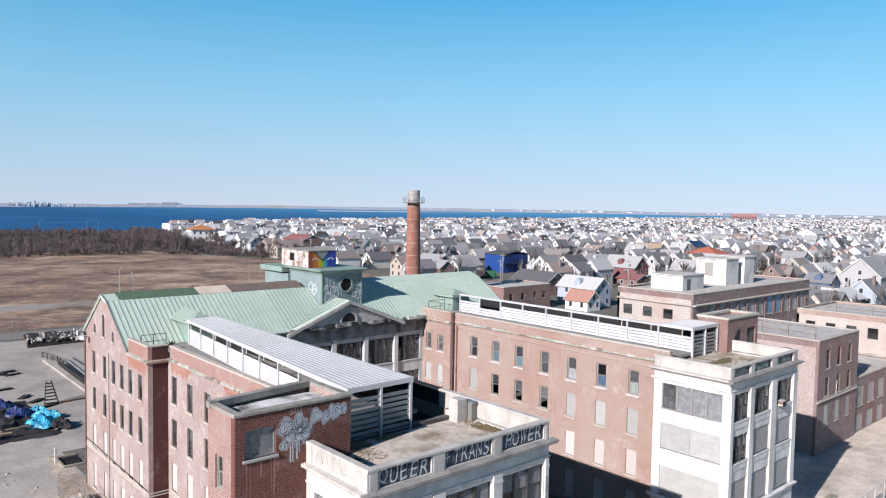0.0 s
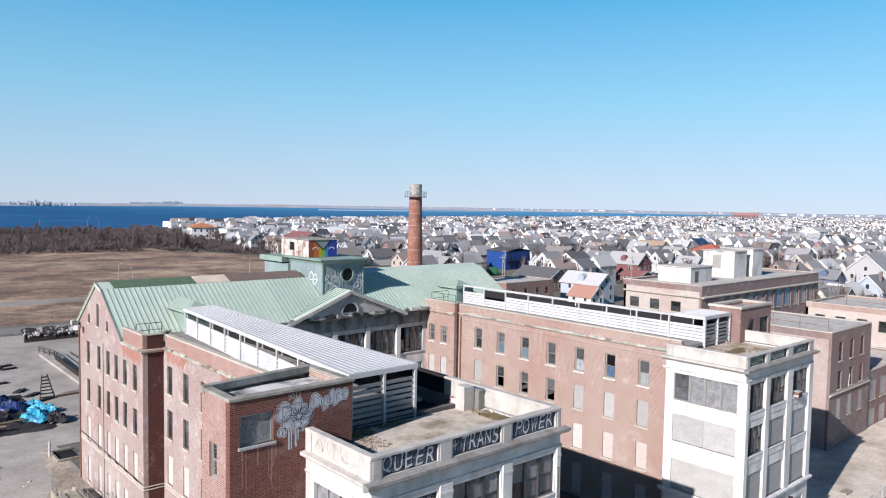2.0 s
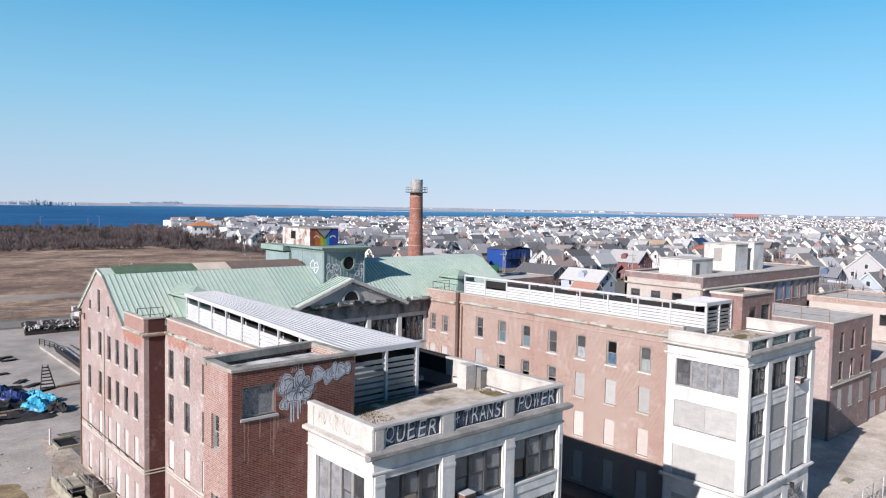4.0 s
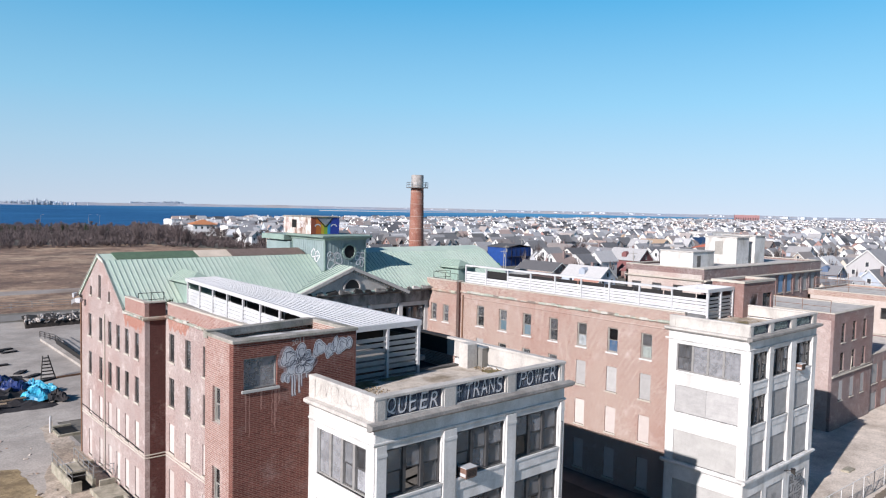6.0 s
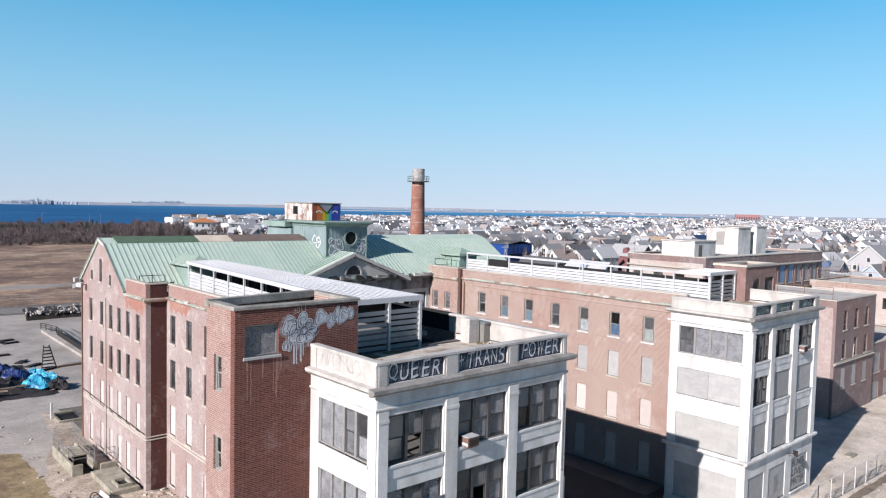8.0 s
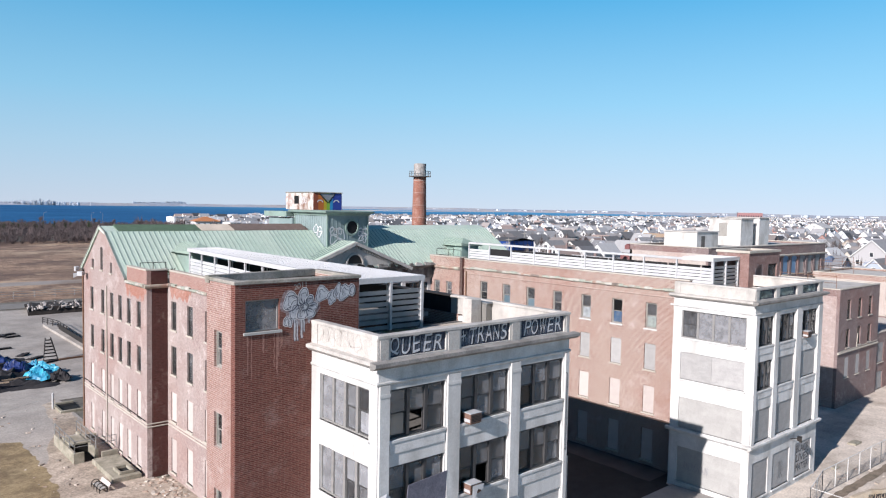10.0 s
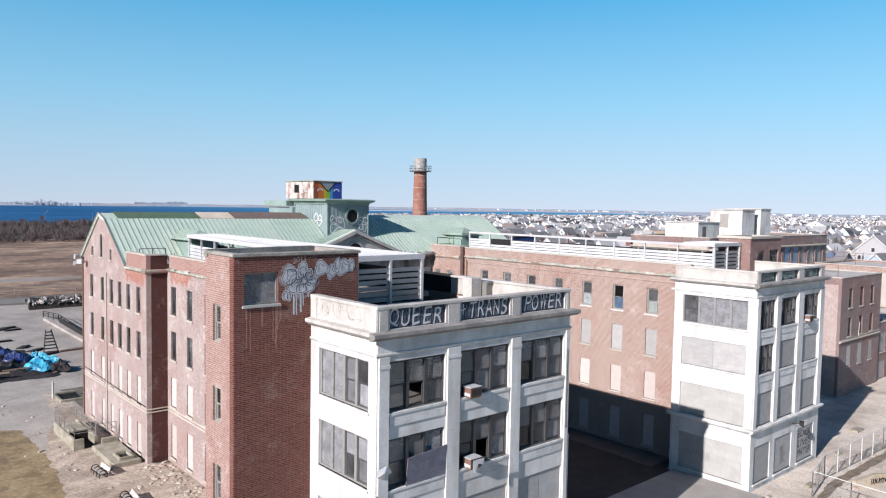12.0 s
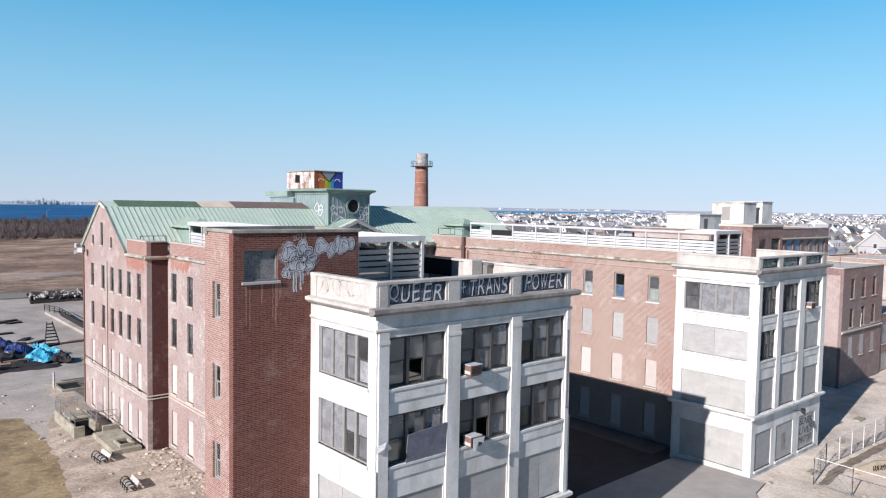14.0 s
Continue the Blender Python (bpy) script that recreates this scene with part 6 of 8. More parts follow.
house(10, 8, 3.8, 3.2, SIDINGS[0], SHINGLES[3], "low white cottage with a grey gable roof beside the taller house", False, 0, False, pose(249, 79.5, 0, 0, 0, -90))
house(8, 8, 6.6, 2.6, mat("dark_blue_siding", (0.12, 0.17, 0.27), 0.75, var=0.1), SHINGLES[9], "narrow dark blue house with a slate roof", True, 1, False, pose(255, 97, 0), 2)
house(10, 15, 6.2, 4.2, mat("maroon_siding", (0.24, 0.10, 0.10), 0.8, var=0.12), SHINGLES[3], "dark red house with a broad grey roof and a long dormer", True, 1, True, pose(254, 173, 0))
house(8, 9, 3.0, 1.6, SIDINGS[8], mat("maroon_shingle", (0.28, 0.12, 0.115), 0.85, var=0.15), "low red-roofed porch house beside the dark red house", False, 0, True, pose(240, 160, 0))
house(11, 14, 5.6, 3.8, SIDINGS[4], mat("tan_shingle", (0.42, 0.31, 0.22), 0.9, var=0.15), "tan house with a tan-brown shingle roof", True, 1, True, pose(424, 287, 0))
house(12, 17, 5.6, 3.8, SIDINGS[11], bpy.data.materials["tan_shingle"], "cream house with a tan-brown shingle roof", False, 1, True, pose(380, 242, 0))
house(10, 15, 6.0, 3.6, SIDINGS[0], mat("solar_panel_roof", (0.03, 0.055, 0.13), 0.35, var=0.15, spec=0.6), "white gable house with dark blue solar panels", False, 0, False, pose(438, 246, 0, 0, 0, -90))
house(10, 15, 5.0, 2.6, SIDINGS[8], SHINGLES[4], "red brick house with a grey-brown gable roof", False, 0, True, pose(302, 248, 0))
house(10, 12, 5.0, 2.8, SIDINGS[0], SHINGLES[4], "white house with a brown-grey gable roof", True, 0, True, pose(318, 235, 0))
house(8, 12, 4.2, 3.2, SIDINGS[11], SHINGLES[6], "cream cottage with a dark gable roof", False, 0, False, pose(203, 275, 0, 0, 0, -90))
house(9, 15, 4.6, 2.6, SIDINGS[9], SHINGLES[1], "long pale grey house with a grey roof", False, 0, False, pose(220, 254, 0))
house(12, 24, 4.6, 3.0, SIDINGS[0], SHINGLES[6], "long white house with a dark grey roof", False, 2, False, pose(424, 172, 0))
house(16, 20, 11.0, 4.0, SIDINGS[0], SHINGLES[5], "tall white church hall among the houses", False, 0, False, pose(665, 262, 0, 0, 0, -90), 3)
house(14, 24, 7.6, 3.0, SIDINGS[8], bpy.data.materials["maroon_shingle"], "broad dark red house with a maroon roof", False, 0, True, pose(232, 392, 0), 2)


def hip_house(name, label, at, w, d, h, rise, wall_m, roof_m, wing=False):
    """A house with a hipped roof over broad eaves."""
    t = thing(name, label, "house", "houses of the town", at=at)
    part("wall", Shape().box(-w / 2, -d / 2, 0, w / 2, d / 2, h), wall_m, t)
    k = (w - d) / 2 if w > d else 0.5
    part("roof", Shape().add([(-w / 2 - 1, -d / 2 - 1, h), (w / 2 + 1, -d / 2 - 1, h), (w / 2 + 1, d / 2 + 1, h), (-w / 2 - 1, d / 2 + 1, h), (-k, 0, h + rise), (k, 0, h + rise)], [(0, 1, 5, 4), (1, 2, 5), (2, 3, 4, 5), (3, 0, 4), (0, 3, 2, 1)]), roof_m, t)
    if wing:
        part("wing", Shape().box(-w / 2 - 7, -d * 0.36, 0, -w / 2, d * 0.36, h * 0.8), wall_m, t)
    for z in ((1.2, h - 3.2) if h > 6 else (1.2,)):
        for i in range(4):
            x = -w * 0.36 + i * w * 0.24
            part("window", Shape().box(x - 0.7, -d / 2 - 0.03, z, x + 0.7, -d / 2 - 0.003, z + 1.8), DARK_PANE, t)
            y = -d * 0.36 + i * d * 0.24
            part("window", Shape().box(-w / 2 - 0.03, y - 0.7, z, -w / 2 - 0.003, y + 0.7, z + 1.8), DARK_PANE, t)
    return t


hip_house("house", "brick house with a broad orange-red hipped tile roof", pose(378, 204, 0), 19, 22, 5.0, 4.6, SIDINGS[7], mat("red_tile_roof", (0.46, 0.14, 0.09), 0.8, var=0.15))
hip_house("villa", "white two-storey villa with a hipped orange tile roof", pose(228, 535, 0, 0, 0, -10), 18, 16, 8.5, 3.5, SIDINGS[0], mat("orange_tile_roof", (0.52, 0.22, 0.10), 0.8, var=0.15), True)
bh = thing("wrapped_house", "house under construction wrapped in bright blue sheeting", "house", at=pose(243, 230, 0))
blue = mat("blue_sheeting", (0.02, 0.07, 0.28), 0.5, var=0.25, scale=0.8)
part("wall", Shape().box(-8, -6, 0, 8, 6, 8.2), blue, bh)
part("roof", gable_roof(16, 12, 8.2, 1.2), SHINGLES[2], bh)
for k in range(7):
    part("scaffold_pole", Shape().beam((-8.6 + k * 2.85, -6.8, 0), (-8.6 + k * 2.85, -6.8, 9), 0.12), IRON, bh)
part("scaffold_deck", Shape().box(-8.8, -7.2, 4.0, 8.8, -6.1, 4.12), FRAME, bh)
big = [("hall", "pinkish red brick school hall far off in the town", 1917, 931, 62, 30, 23, mat("salmon_brick_hall", (0.38, 0.20, 0.20), 0.85, var=0.15)), ("hall", "long white flat-roofed hall by the shore", 1450, 1000, 70, 30, 9, WHITE), ("hall", "white flat-roofed block among the houses", 560, 300, 34, 20, 10, WHITE)]
for name, lab, x, y, w, d, h, m in big:
    t = thing(name, lab, "hall", at=pose(x, y, 0, 0, 0, -60 if x > 1800 else -20))
    part("wall", Shape().box(-w / 2, -d / 2, 0, w / 2, d / 2, h), m, t)
    part("roof", Shape().box(-w / 2 - 0.3, -d / 2 - 0.3, h, w / 2 + 0.3, d / 2 + 0.3, h + 0.5), CONCRETE, t)
    for k in range(int(w // 6)):
        part("window", Shape().box(-w / 2 + 3 + k * 6, -d / 2 - 0.05, h * 0.3, -w / 2 + 5.5 + k * 6, -d / 2 - 0.01, h * 0.7), DARK_PANE, t)

# ---- thickets, bare trees ----
TWIG = mat("bare_grey_twigs", (0.145, 0.112, 0.11), 0.95, var=0.3, scale=0.05, fine=0.6, rnd=0.35, island=True, bump=0)
EVERGREEN = mat("dark_evergreen", (0.035, 0.05, 0.022), 0.9, var=0.3, rnd=0.3, island=True, bump=0)
br = random.Random(21)


def thicket(s, x, y, r, h, n, wide=1.0, clear=0.1):
    """A rounded bush of bare shoots that fan out from its foot."""
    for _ in range(n):
        a, up = br.uniform(0, 6.283), br.uniform(0.12, 1.0)
        k0 = br.uniform(clear, 0.75)
        k1 = min(1.0, k0 + br.uniform(0.2, 0.45)) * br.uniform(0.85, 1.08)
        out = r * math.cos(up * 1.45)
        rise = h * math.sin(0.25 + up * 1.3)
        q = br.uniform(-0.25, 0.25)
        w = br.uniform(0.03, 0.10) * wide
        b = a + 1.57 + br.uniform(-0.6, 0.6)
        p = (x + out * k0 * math.cos(a), y + out * k0 * math.sin(a), rise * k0)
        s.add([(p[0] - w * math.cos(b), p[1] - w * math.sin(b), p[2]), (p[0] + w * math.cos(b), p[1] + w * math.sin(b), p[2]), (x + out * k1 * math.cos(a + q), y + out * k1 * math.sin(a + q), rise * k1)], [(0, 1, 2)])


thick, green, dark_twigs = Shape(), Shape(), Shape()
count = 0
while count < 5200:
    y = 345 + 400 * br.random()
    x = br.uniform(-200, 185 + (y - 340) * 0.24 + 6)
    edge = 408 if x < 150 else 408 - (x - 150) * 1.6
    if y < edge or y > shore_y(x) - 8 or (x > 185 + (y - 340) * 0.2 and y > 480):
        continue
    if 150 < x < 240 and y > 690:
        continue
    lump = 0.5 + 0.5 * math.sin(x / 17 + 2.1 * math.sin(y / 23)) * math.sin(y / 13 + x / 31)
    thicket(thick, x, y, br.uniform(2.4, 5.2), 1.6 + 3.6 * lump + br.uniform(0, 1.8), 90, 1.7)
    count += 1
for x, y, r, h in ((149, 441, 6, 11), (155, 426, 5, 12.5), (162, 414, 6, 13), (170, 421, 5.5, 12), (158, 470, 7, 14), (176, 455, 6, 13), (186, 470, 6, 13.5), (196, 500, 6, 12), (140, 480, 6, 11)):
    thicket(thick, x, y, r, h, 620, 0.9, 0.25)
for _ in range(75):
    y = br.uniform(470, 680)
    thicket(thick, br.uniform(185 + (y - 340) * 0.2, 330 + (y - 470) * 0.5), y, br.uniform(3.5, 6), br.uniform(8, 12), 260, 1.0, 0.25)
for _ in range(26):
    x = br.uniform(95, 170)
    thicket(green, x, br.uniform(560, 640), 2.5, br.uniform(5, 8.5), 90)
for k in range(7500):
    n = int(min(len(spots), 4200) * br.random() ** 1.25)
    _, x, y, _ = spots[n]
    thicket(dark_twigs, x + br.choice((-1, 1)) * br.uniform(4, 9), y + br.choice((-1, 1)) * br.uniform(4, 9), br.uniform(2.0, 4.6), br.uniform(6.0, 11.0), 56, 2.3, 0.3)
scrub = thing("thicket", "dense grey-brown bare winter scrub beyond the meadow", "scrub", kind="stuff")
quick("twigs", thick, TWIG, scrub)
town_trees = thing("town_trees", "bare grey-brown trees between the houses", "trees", kind="stuff")
quick("twigs", dark_twigs, mat("bare_tree_twigs", (0.15, 0.128, 0.124), 0.95, var=0.3, scale=0.05, fine=0.6, rnd=0.4, island=True, bump=0), town_trees)
pine = thing("evergreen_shrubs", "dark green evergreen shrubs among the scrub", "shrubs", kind="stuff")
quick("needles", green, EVERGREEN, pine)


def bare_tree(seed, height):
    """A leafless tree: tapered trunk and forking limbs."""
    q = random.Random(seed)
    trunk, limbs = Shape(), Shape()

    def grow(p, d, length, r, depth):
        e = p + d * length
        (trunk if depth == 0 else limbs).beam(p, e, r * 2, n=5 if depth < 2 else 3)
        if depth >= 5 or r < 0.012:
            return
        for _ in range(3 if depth < 3 else 2):
            k = Vector((q.uniform(-1, 1), q.uniform(-1, 1), q.uniform(-0.15, 0.7)))
            grow(e, (d + k * 0.75).normalized(), length * q.uniform(0.58, 0.8), r * 0.62, depth + 1)
    grow(Vector((0, 0, 0)), Vector((0.03, 0.02, 1)).normalized(), height * 0.3, height * 0.022, 0)
    t = thing("bare_tree", "leafless grey-brown winter tree", "tree", "bare trees in the town")
    part("trunk", trunk, TWIG, t)
    part("crown", limbs, TWIG, t, "bare forking limbs")
    return t


trees = [bare_tree(k, 9.5 + k) for k in range(3)]
places = [(182, 352), (176, 338), (190, 330), (201, 368), (180, 380), (172, 395), (188, 414), (198, 430), (160, 405), (206, 452), (205, 318), (222, 330), (232, 300), (264, 214), (282, 198), (275, 180), (262, 150), (290, 150), (318, 150), (240, 210), (228, 256), (330, 190), (345, 170), (300, 235), (215, 480), (150, 560), (172, 566), (196, 560), (205, 585), (168, 600), (222, 470), (140, 640), (260, 600), (120, 610), (178, 364), (193, 350)]
for k, (x, y) in enumerate(places):
    at = pose(x, y, 0, 0, 0, 47 * k)
    if k < 3:
        trees[k].matrix_basis = at
    else:
        copy_thing(trees[k % 3], at)

# ---- painted tags and lettering ----
def on_wall(face, c, u, z):
    """A matrix that lays local (x, y) drawings on a wall: x along it as seen from outside, y up."""
    turn = Matrix.Rotation(radians(90), 4, "X")
    if face == "-y":
        return Matrix.Translation((u, c, z)) @ turn
    return Matrix.Translation((c, u, z)) @ Matrix.Rotation(radians(-90), 4, "Z") @ turn


def ribbon(s, pts, w, lift):
    """A flat painted stroke of even width along points in the drawing plane."""
    vs = [Vector(p) for p in pts]
    side = []
    for i, p in enumerate(vs):
        d = (vs[min(i + 1, len(vs) - 1)] - vs[max(i - 1, 0)])
        d = d.normalized() if d.length > 1e-6 else Vector((1, 0))
        side.append(Vector((-d.y, d.x)) * w / 2)
    o = len(s.v)
    for p, q in zip(vs, side):
        s.v += [(p.x + q.x, p.y + q.y, lift), (p.x - q.x, p.y - q.y, lift)]
    s.f += [(o + 2 * i, o + 2 * i + 1, o + 2 * i + 3, o + 2 * i + 2) for i in range(len(vs) - 1)]


def scrawl(s, q, x, y, w, h, width, lift, n=26):
    """A looping hand-drawn stroke inside a box; strokes of one tag run on into one another."""
    a, b, c = q.uniform(2, 4), q.uniform(3, 6), q.uniform(0, 6)
    pts = []
    for i in range(n * 2):
        k = i / (n * 2 - 1)
        pts.append((x + w * (k + 0.10 * math.sin(b * 6.28 * k + c)), y + h * (0.5 + 0.46 * math.sin(a * 6.28 * k + c))))
    o = len(s.v)
    ribbon(s, pts, width, lift)
    if o:
        s.f.append((o - 2, o - 1, o + 1, o))


def blob(s, x, y, rx, ry, lift, n=16, lobes=0.0):
    pts = []
    for i in range(n):
        a = 6.2832 * i / n
        k = 1 + lobes * math.sin(3 * a + x * 7)
        pts.append((x + rx * k * math.cos(a), y + ry * k * math.sin(a), lift))
    s.quad(*pts)


def tag_part(name, s, m, parent, at):
    me = bpy.data.meshes.new(name)
    me.from_pydata(s.v, [], s.f)
    me.materials.append(m)
    return part(name, me, None, parent, at=at)


def lettering(words, height, width, parent, m, at, lift, shear=0.08):
    cu = bpy.data.curves.new("lettering", "FONT")
    cu.body, cu.size, cu.shear, cu.offset, cu.space_character = words, 1.0, shear, 0.0, 0.93
    ob = bpy.data.objects.new("lettering", cu)
    scene.collection.objects.link(ob)
    bpy.context.view_layer.update()
    dg = bpy.context.evaluated_depsgraph_get()
    dg.update()
    me = bpy.data.meshes.new_from_object(ob.evaluated_get(dg))
    bpy.data.objects.remove(ob)
    co = np.empty(len(me.vertices) * 3, dtype=np.float32)
    me.vertices.foreach_get("co", co)
    co = co.reshape(-1, 3)
    lo, hi = co.min(axis=0), co.max(axis=0)
    co[:, 0] = (co[:, 0] - lo[0]) / (hi[0] - lo[0]) * width
    co[:, 1] = (co[:, 1] - lo[1]) / (hi[1] - lo[1]) * height + 0.05 * np.sin(co[:, 0] * 3.1)
    co[:, 2] = lift
    me.vertices.foreach_set("co", co.ravel())
    me.materials.clear()
    me.materials.append(m)
    return part("lettering", me, None, parent, at=at)


gq = random.Random(5)
SPRAY_BLUE = plain("grey_blue_spray", (0.16, 0.19, 0.25))
SPRAY_PALE = mat("worn_pale_undercoat", (0.36, 0.37, 0.40), 0.8, var=0.35, scale=4.0, tint=(0.16, 0.18, 0.23), tint_scale=2.0, tint_amount=0.8)
for words, x0, x1 in (("QUEER", 21.0, 24.1), ("+TRANS", 25.15, 28.42), ("POWER", 29.5, 32.62)):
    at = on_wall("-y", 27.9, x0, 16.13)
    # a worn pale undercoat in ragged upright strokes shows between the letters
    s = Shape()
    ribbon(s, [(0.3 + (x1 - x0 - 0.45) * k / 29 + gq.uniform(-0.03, 0.03), gq.uniform(0.7, 0.82) if k % 2 else gq.uniform(0.02, 0.2)) for k in range(30)], 0.075, 0.002)
    tag_part("painted_tag", s, SPRAY_PALE, wl, at)
    s = Shape()
    for k in range(7):
        scrawl(s, gq, (x1 - x0) * k / 7.5, 0.0, 0.45, 0.72, 0.04, 0.0045, 12)
    tag_part("painted_tag", s, SPRAY_BLUE, wl, at)
    cell = (x1 - x0 - 0.06) / len(words)
    for k, letter in enumerate(words):
        tall, drop = (0.5, 0.2) if letter == "+" else (gq.uniform(0.70, 0.84), gq.uniform(0.0, 0.07))
        m_ = at @ Matrix.Translation((0.04 + cell * k, drop, 0)) @ Matrix.Rotation(radians(gq.uniform(-5, 5)), 4, "Z")
        wide = cell * (0.6 if letter == "+" else 0.84)
        lettering(letter, tall, wide, wl, PAINT_B, m_ @ Matrix.Translation((0.055, -0.035, 0)), 0.007, 0.12)
        lettering(letter, tall, wide, wl, PAINT_B, m_ @ Matrix.Translation((-0.02, -0.01, 0)), 0.0085, 0.12)
        lettering(letter, tall, wide, wl, PAINT_W, m_, 0.011, 0.12)
for a, b in ((56.3, 58.8), (59.8, 62.7), (64.0, 67.0)):
    at = on_wall("-y", 28.3, a, 16.15)
    s = Shape()
    for k in range(6):
        scrawl(s, gq, (b - a) * k / 7, 0.02, (b - a) / 6.5, 0.6, 0.07, 0.006, 14)
    tag_part("painted_tag", s, plain("pale_green_spray", (0.42, 0.50, 0.46)), wr, at)


# big bubble tags on the stair block
FILL = mat("silver_spray_fill", (0.62, 0.63, 0.66), 0.6, var=0.3, scale=5.0, tint=(0.40, 0.42, 0.47), tint_scale=2.2, tint_amount=0.8, bump=0.02)
OVERSPRAY = mat("thin_grey_overspray", (0.36, 0.30, 0.31), 0.8, var=0.5, scale=7.0, tint=(0.20, 0.09, 0.075), tint_scale=3.0, tint_amount=0.9)
INK = plain("dark_blue_spray_line", (0.035, 0.04, 0.07), 0.6)
HALO = plain("white_spray_line", (0.80, 0.80, 0.82), 0.6)


def bubble(parent, at, cx, cy, rx, ry, lobes, bump, phase, lean=0.0, level=0):
    """One fat spray-painted letter: a pale halo, a dark outline, a silver filling and inner strokes."""
    def rim(grow, n=72):
        pts = []
        for i in range(n):
            a = 6.2832 * i / n
            k = 1 + bump * math.cos(lobes * a + phase) + 0.05 * math.sin(2 * a + phase * 3)
            x, y = (rx * k + grow) * math.cos(a), (ry * k + grow) * math.sin(a)
            pts.append((cx + x + lean * y, cy + y))
        return pts
    z = 0.003 + 0.004 * level
    for grow, m, dz in ((0.055, HALO, 0.0), (0.025, INK, 0.0012), (-0.012, FILL, 0.0024)):
        s = Shape().quad(*[(x, y, z + dz) for x, y in rim(grow)])
        tag_part("painted_letter", s, m, parent, at)
    s = Shape()
    path = []
    for i in range(20):
        a = 0.2 * i + phase
        k = 0.62 - 0.011 * i + 0.16 * math.cos(lobes * a)
        path.append((cx + rx * k * math.cos(a) + lean * ry * k * math.sin(a), cy + ry * k * math.sin(a)))
    ribbon(s, path, 0.03, z + 0.0034)
    tag_part("paint_stroke", s, INK, parent, at)


at = on_wall("-y", 33.2, 18.75, 16.1)
# a silver letter with a tail, and a flower of five petals grown into it
for x, y, rx, ry in ((0.35, 2.0, 0.55, 0.52), (0.6, 1.5, 0.42, 0.5), (1.15, 1.7, 0.75, 0.62), (1.05, 1.15, 0.5, 0.3)):
    s = Shape()
    blob(s, x, y, rx, ry, 0.0012 + 0.0002 * rx, 40, 0.13)
    tag_part("overspray", s, OVERSPRAY, sb, at)
bubble(sb, at, 0.42, 2.02, 0.38, 0.40, 3, 0.16, 0.7, 0.15, level=0)
bubble(sb, at, 0.62, 1.62, 0.24, 0.52, 2, 0.12, 0.2, 0.1, level=1)
for n_, q_ in enumerate([(1.05, 2.20, 0.21, 0.44, 2, 0.10, 0.0, 0.08), (1.36, 1.98, 0.15, 0.30, 2, 0.10, 0.4, 0.35), (1.52, 1.70, 0.24, 0.20, 2, 0.10, 0.2, 0.3), (1.36, 1.40, 0.27, 0.22, 3, 0.08, 0.5, -0.2), (0.98, 1.38, 0.26, 0.24, 3, 0.08, 1.0, 0.1), (1.12, 1.72, 0.20, 0.20, 4, 0.05, 0.3, 0.0)]):
    bubble(sb, at, *q_, level=n_ + 2)
bubble(sb, at, 0.16, 1.08, 0.10, 0.22, 2, 0.15, 0.5, 0.2, level=0)
bubble(sb, at, 0.34, 1.02, 0.08, 0.20, 2, 0.15, 0.9, 0.1, level=1)
s = Shape()
star = []
for a_ in range(0, 360, 24):
    c_, s_ = math.cos(radians(a_)), math.sin(radians(a_))
    r1 = gq.uniform(0.3, 0.5)
    star += [(1.12 + 0.13 * c_, 1.72 + 0.13 * s_), (1.12 + r1 * c_, 1.72 + r1 * s_), (1.12 + r1 * c_ + 0.02, 1.72 + r1 * s_ + 0.02), (1.13 + 0.13 * c_, 1.73 + 0.13 * s_)]
ribbon(s, star, 0.022, 0.0375)
tag_part("paint_stroke", s, INK, sb, at)
s = Shape()
ribbon(s, [(0.2, 2.25), (0.5, 2.3), (0.72, 2.15), (0.7, 1.8), (0.5, 1.6), (0.28, 1.55), (0.18, 1.7), (0.4, 1.78)], 0.045, 0.0375)
tag_part("paint_stroke", s, INK, sb, at)
for x, y, L_, w_ in ((0.58, 1.25, 1.15, 0.09), (0.72, 1.1, 1.0, 0.07), (0.95, 1.2, 1.0, 0.10), (1.08, 1.2, 0.7, 0.06), (0.40, 1.3, 0.5, 0.05), (1.35, 1.25, 0.35, 0.06)):
    s = Shape()
    ribbon(s, [(x, y), (x + 0.03, y - L_ * 0.4), (x + 0.02, y - L_ * 0.8), (x + 0.05, y - L_)], w_ + 0.035, 0.0015)
    tag_part("paint_drip", s, INK, sb, at)
    s = Shape()
    ribbon(s, [(x, y), (x + 0.03, y - L_ * 0.4), (x + 0.02, y - L_ * 0.8), (x + 0.05, y - L_ * 0.97)], w_, 0.0024)
    tag_part("paint_drip", s, FILL, sb, at)
at = on_wall("-y", 33.2, 20.55, 17.75)
for n_, q_ in enumerate([(0.28, 0.62, 0.30, 0.36, 3, 0.16, 0.5, 0.1), (0.82, 0.42, 0.20, 0.30, 4, 0.15, 1.4, 0.0), (1.16, 0.68, 0.18, 0.34, 3, 0.2, 2.2, 0.15), (1.58, 0.62, 0.30, 0.36, 3, 0.14, 0.1, 0.2), (2.0, 0.72, 0.14, 0.30, 2, 0.15, 0.7, 0.1)]):
    bubble(sb, at, *q_, level=n_)
s = Shape()
for k in range(4):
    scrawl(s, gq, 0.5 + 0.55 * k, 1.0, 0.6, 0.75, 0.035, 0.004, 10)
tag_part("painted_tag", s, plain("thin_grey_spray", (0.36, 0.36, 0.38)), wr, on_wall("-x", 55.66, 34.2, 0.6))
